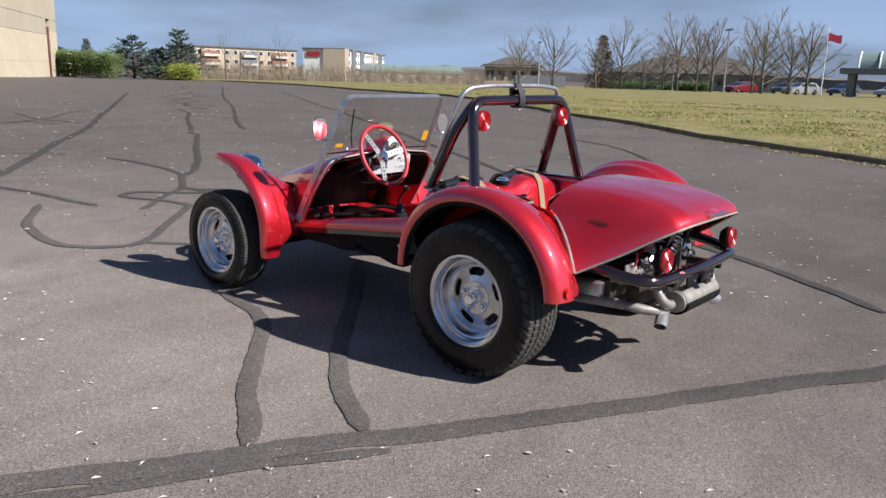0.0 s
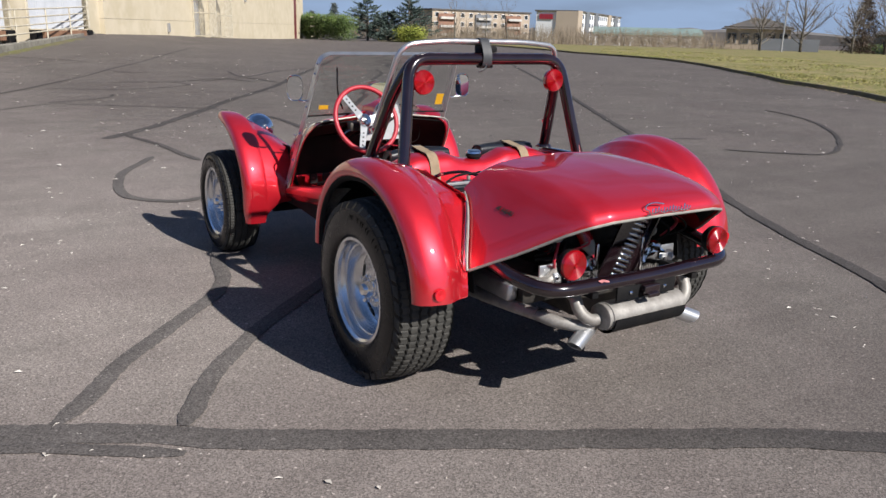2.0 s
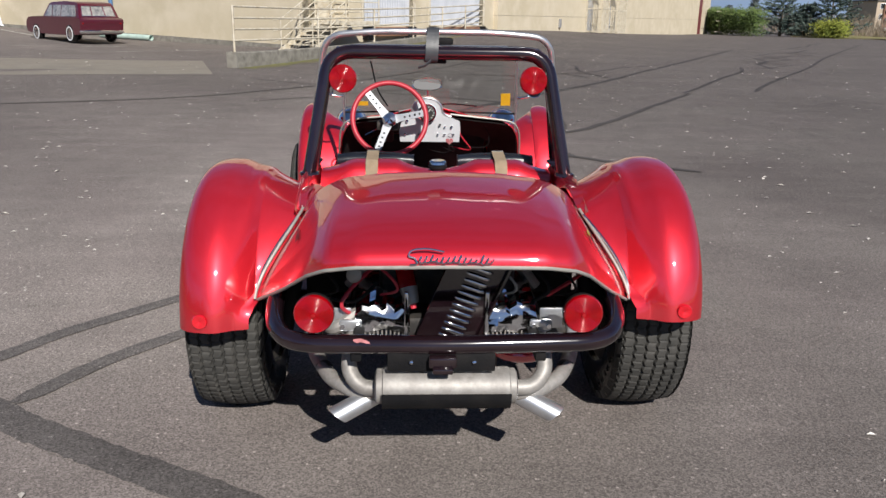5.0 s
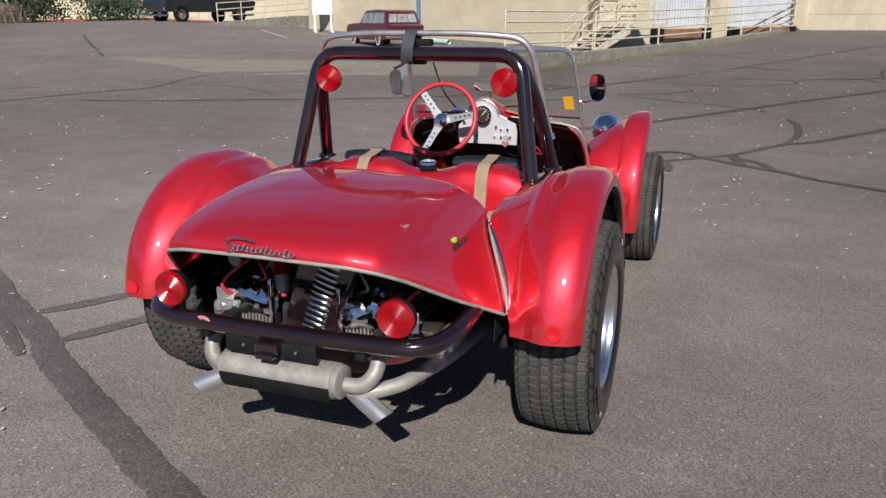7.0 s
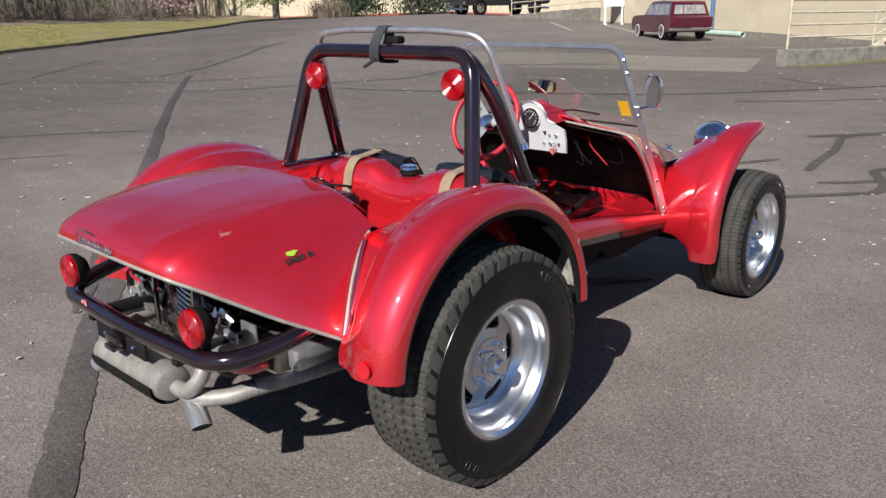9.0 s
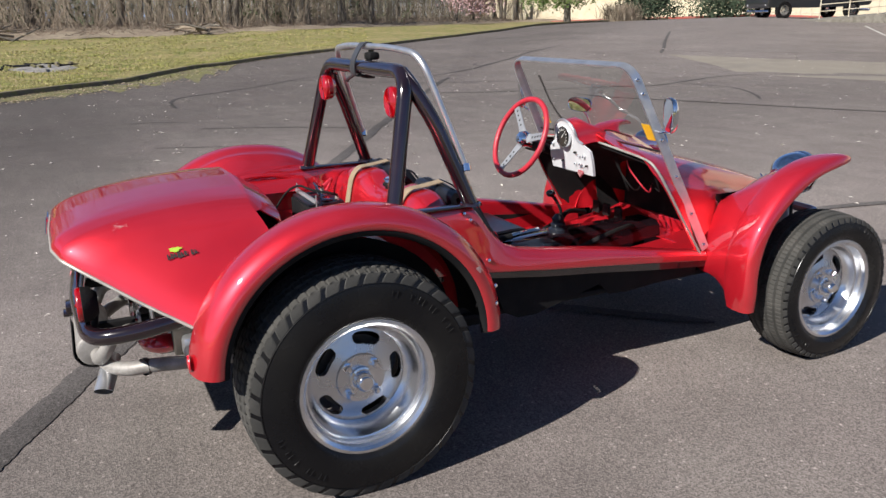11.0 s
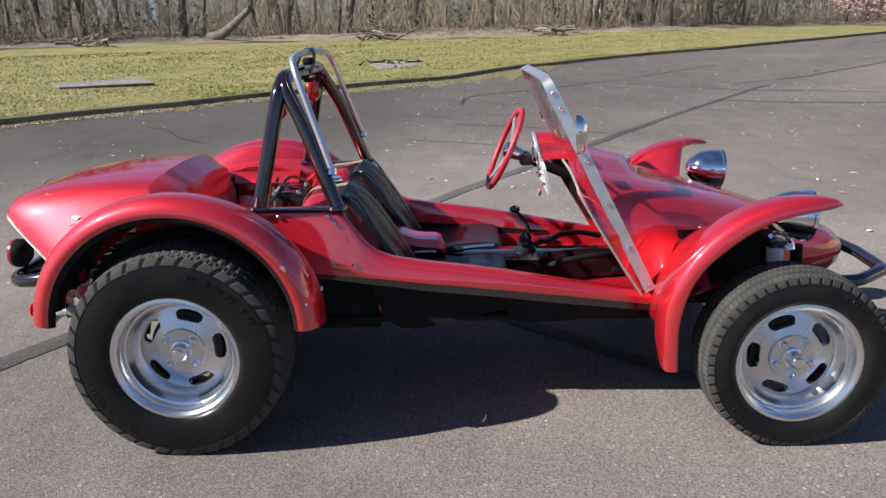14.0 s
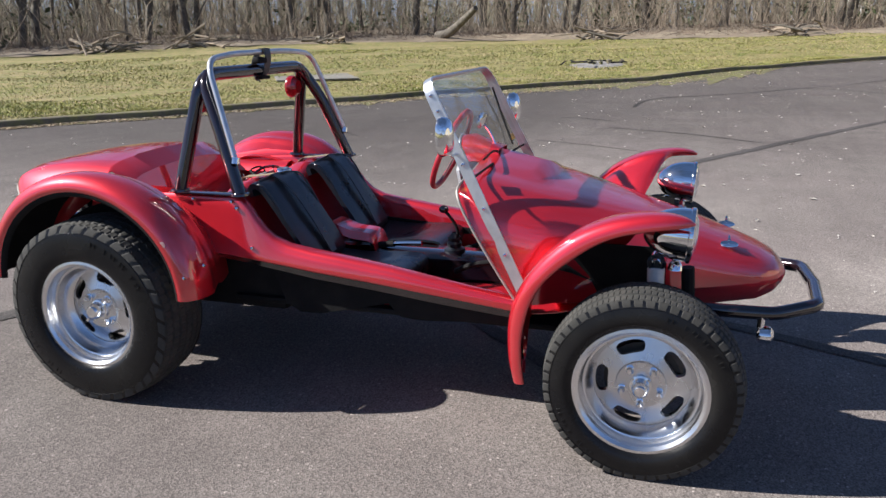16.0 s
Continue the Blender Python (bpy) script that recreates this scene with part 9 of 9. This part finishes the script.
broad = hedge("evergreen_tree", "broad dark evergreen with a bare trunk at the lawn's end", [(-49.4, 33.4), (-46.2, 35.0)], 5.4, 1.5, HEDGE, 8, 1400, 1.1)
ob = new("trunk", quick_mesh("trunk", Geo().tube([(-47.2, 34.4, -0.2), (-47.2, 34.4, 3.0)], [0.32, 0.22], 9), BARK))
ob.parent = broad
hedge("blossom_tree", "pink blossoming cherry against the wood", [(-53.6, 27.9), (-53.8, 31.8)], 2.4, 1.0, BLOSSOM, 18, 260, 0.9)
g = Geo()
for k in range(700):
    x, y = lerp(-46.4, -44.4, rnd.random()) + rnd.gauss(0, 0.4), lerp(37.2, 38.8, rnd.random()) + rnd.gauss(0, 0.4)
    p = Vector((x, y, height(x, y)))
    d = Vector((rnd.gauss(0, 0.35), rnd.gauss(0, 0.35), rnd.uniform(0.6, 1.4)))
    g.tube([p, p + d * 0.6, p + d + Vector((rnd.gauss(0, 0.15), rnd.gauss(0, 0.15), 0))], [0.02, 0.015, 0.007], 3, caps=False)
tagged(new("golden_scrub", quick_mesh("golden_scrub", g, SCRUB)), "straw-coloured twiggy shrub beside the evergreen", "shrub")
far = Geo()
r = random.Random(9)
for k in range(2600):
    px = r.random()
    x, y = lerp(56, 118, px) + r.gauss(0, 4), lerp(112, 96, px) + r.gauss(0, 5)
    z = height(x, y)
    tall = r.uniform(1.0, 3.4)
    far.tube([(x, y, z), (x + r.gauss(0, 0.4), y + r.gauss(0, 0.4), z + tall)], [0.035, 0.01], 3, caps=False)
    far.tube([(x, y, z + tall * 0.4), (x + r.gauss(0, 0.7), y + r.gauss(0, 0.7), z + tall * 0.9)], [0.02, 0.008], 3, caps=False)
tagged(new("far_scrub", quick_mesh("far_scrub", far, SCRUB)), "pale leafless scrub beyond the lawn", "scrub", kind="stuff")
for k, (x, y) in enumerate(((58.6, 88.8), (54.9, 79.2), (54.1, 73.6), (57.2, 90.0))):
    t = copy_thing(first[k % 5], pose(x, y, height(x, y), 0, 0, 50 * k))
    t.scale = (0.45, 0.45, 0.5)

# ---- far buildings ----
def block(name, label, category, corner, heading, long, deep, z0, tall, wall, bays, storeys, gap_mat, roof_mat=None):
    """A building with storeys of real window openings drawn on two faces as set-back panes with frames."""
    b = thing(name, label, category, at=pose(corner[0], corner[1], z0, 0, 0, heading))
    def put(nm, geo, mat, lab=""):
        ob = new(nm, to_mesh(nm, geo, mat, 0))
        ob.parent = b
        return tagged(ob, lab)
    put("wall", Geo().box(0, long, 0, deep, 0, tall), wall)
    put("roof", Geo().box(-0.4, long + 0.4, -0.4, deep + 0.4, tall, tall + 0.45, 0.05), roof_mat or ROOF)
    for s in range(storeys):
        z = tall * (s + 0.28) / storeys
        hgt = tall / storeys * 0.52
        for k in range(bays):
            x = long * (k + 0.5) / bays
            wn_ob = put("window", Geo().box(x - 0.75, x + 0.75, -0.10, 0.06, z, z + hgt), gap_mat, "")
            f = new("pane", to_mesh("pane", Geo().box(x - 0.62, x + 0.62, -0.13, -0.02, z + 0.12, z + hgt - 0.12), DARK_GLASS, 0))
            f.parent = wn_ob
    return b


apt = block("apartment_building", "three-storey apartments in cream and red-brown with balconies", "apartment building", (130.4, 218), 3, 41, 14, -1.3, 8.6, TAN_WALL, 12, 3, WHITE_WALL)
for k, x in enumerate((2, 17, 30)):
    ob = new("bay", to_mesh("bay", Geo().box(x, x + 6.5, -0.6, 0.2, 0, 7.6), (BRICK_RED, GREY_CLAD, BRICK_RED)[k], 0))
    ob.parent = apt
    for s in range(3):
        bl = new("balcony", to_mesh("balcony", Geo().box(x + 0.4, x + 6.1, -1.6, -0.6, 0.7 + 2.6 * s, 1.45 + 2.6 * s), BALCONY, 0))
        bl.parent = apt
hotel = block("hotel", "four-storey white and tan hotel with grey bays", "hotel", (152.4, 173.9), 37.1, 81, 12, -2.6, 9.7, WHITE_WALL, 22, 4, GREY_CLAD)
for x, wdt, mat in ((-0.35, 6.0, TAN_WALL), (12, 5, GREY_CLAD), (27, 5, GREY_CLAD), (52, 5, TAN_WALL), (66, 6, GREY_CLAD)):
    ob = new("bay", to_mesh("bay", Geo().box(x, x + wdt, -0.5, 0.3, 0, 10.1), mat, 0))
    ob.parent = hotel
end = new("end_wall", to_mesh("end_wall", Geo().box(-0.45, 0.1, -0.4, 6, 0, 9.9), TAN_WALL, 0))
end.parent = hotel
sg = new("sign_panel", to_mesh("sign_panel", Geo().box(-0.3, -0.05, 7, 11, 7.6, 9.0), LENS, 0))
sg.parent = hotel
shop = block("retail_store", "low pale store with a teal metal roof", "store", (134, 146), -38, 26, 14, -1.9, 3.2, WHITE_WALL, 8, 1, GREY_CLAD, TEAL)
ob = new("roof_slope", to_mesh("roof_slope", Geo().add([(-0.5, -0.6, 3.2), (26.5, -0.6, 3.2), (26, 3, 4.9), (0, 3, 4.9), (0, 12, 4.9), (26, 12, 4.9)], [(0, 1, 2, 3), (3, 2, 5, 4)]), TEAL, 0, 0.1))
ob.parent = shop
office = block("office_house", "low brown office with a hipped grey roof", "office", (119.5, 95), -52, 11, 12, -0.8, 3.6, TAN_WALL, 5, 1, GREY_CLAD)
ob = new("hipped_roof", to_mesh("hipped_roof", Geo().add([(-1, -1, 3.6), (12, -1, 3.6), (12, 13, 3.6), (-1, 13, 3.6), (4.5, 6, 5.6), (7, 6, 5.6)], [(0, 1, 5, 4), (1, 2, 5), (2, 3, 4, 5), (3, 0, 4)]), ROOF, 0))
ob.parent = office
hall = block("long_hall", "long grey hall with a hipped grey roof behind trees", "hall", (150.5, 85), -70, 34, 22, -1.2, 3.4, GREY_CLAD, 8, 1, GREY_CLAD)
ob = new("hipped_roof", to_mesh("hipped_roof", Geo().add([(-1, -1, 3.6), (35, -1, 3.6), (35, 23, 3.6), (-1, 23, 3.6), (10, 11, 7.4), (24, 11, 7.4)], [(0, 1, 5, 4), (1, 2, 5), (2, 3, 4, 5), (3, 0, 4)]), ROOF, 0))
ob.parent = hall
tagged(new("dark_shed", to_mesh("dark_shed", Geo().box(0, 9, 0, 3, 0, 2.0, 0.03, m=pose(112, 82, height(112, 82), 0, 0, -50)), GREY_CLAD, 0)), "low dark shed in front of the office", "shed")
block("white_shed", "long white metal building glimpsed behind the bare wood", "shed", (-94.5, 44), -82, 30, 12, 0.5, 5.0, WHITE_WALL, 8, 1, GREY_CLAD)
# pavilion with an arched roof
pav = thing("pavilion", "dark entrance canopy with arched glazed roof", "pavilion", at=pose(78.1, 18.6, height(78, 18.6), 0, 0, -80))
for x in (0.4, 4.5, 9, 13):
    for y in (0.4, 4.0):
        ob = new("column", to_mesh("column", Geo().box(x - 0.3, x + 0.3, y - 0.3, y + 0.3, 0, 2.2, 0.02), GREY_CLAD, 0))
        ob.parent = pav
ob = new("canopy", to_mesh("canopy", Geo().box(-0.6, 16, -0.5, 5, 2.2, 2.75, 0.03), GREY_CLAD, 0))
ob.parent = pav
rows_a = [[(x, 2.2 + 2.0 * math.cos(t), 2.75 + 1.5 * math.sin(t)) for t in (math.pi * k / 12 for k in range(13))] for x in (0.9, 15.6)]
ob = new("arched_roof", to_mesh("arched_roof", Geo().grid(rows_a), TEAL, 40, 0.05))
ob.parent = pav
for x in (0.9, 2.6, 4.4, 6.6, 8.8, 11, 13.2, 15.4):
    ob = new("roof_rib", to_mesh("roof_rib", Geo().tube([(x, 2.2 + 2.05 * math.cos(t), 2.75 + 1.55 * math.sin(t)) for t in (math.pi * k / 12 for k in range(13))], 0.09, 6), WHITE_WALL, 40))
    ob.parent = pav
# poles and flag
for x, y, tall, arm in ((70.0, 48.2, 4.9, 0.3), (75.6, 29.3, 6.2, 0.6), (96, 44.4, 4.6, 0.3)):
    z = height(x, y)
    lamp_post = thing("street_lamp", "grey car park lamp post", "street lamp", "car park lamps", at=pose(x, y, z, 0, 0, 40))
    for nm, g in (("pole", Geo().tube([(0, 0, 0), (0, 0, tall)], [0.09, 0.06], 8)), ("lamp_head", Geo().box(-arm - 0.3, arm + 0.3, -0.15, 0.15, tall, tall + 0.14, 0.03))):
        ob = new(nm, to_mesh(nm, g, STEEL if nm == "pole" else GREY_CLAD, 40))
        ob.parent = lamp_post
fx, fy = 92.8, 24.8
pole = thing("flagpole", "tall pole with a small flag above a red flag", "flagpole", at=pose(fx, fy, height(fx, fy)))
ob = new("pole", to_mesh("pole", Geo().tube([(0, 0, 0), (0, 0, 7.7)], [0.07, 0.04], 8), WHITE_WALL, 40))
ob.parent = pole
wave = Geo().grid([[(0.06 + 1.45 * u * 0.42, -1.45 * u * 0.9, 6.1 - 0.22 * u + 0.85 * v + 0.07 * math.sin(6 * u + v)) for v in (k / 6 for k in range(7))] for u in (k / 12 for k in range(13))])
ob = new("flag", to_mesh("flag", wave, FLAG, 60, 0.01))
ob.parent = pole
tagged(ob, "red flag")

# a far rim of hazy woodland closes the horizon
rows_h = []
for k in range(361):
    a = radians(k)
    base = 640
    top = 5 + 3 * noise.noise(Vector((math.cos(a) * 7, math.sin(a) * 7, 0))) + 3.2 * noise.noise(Vector((math.cos(a) * 40, math.sin(a) * 40, 3))) + 1.8 * noise.noise(Vector((math.cos(a) * 150, math.sin(a) * 150, 3)))
    rows_h.append([(base * math.cos(a), base * math.sin(a), -12), (base * math.cos(a), base * math.sin(a), top * 0.7), ((base + 14) * math.cos(a), (base + 14) * math.sin(a), top)])
tagged(new("backdrop", quick_mesh("backdrop", Geo().grid(rows_h), HAZE_WOOD)), "far hazy line of woodland", "woodland", kind="structure")
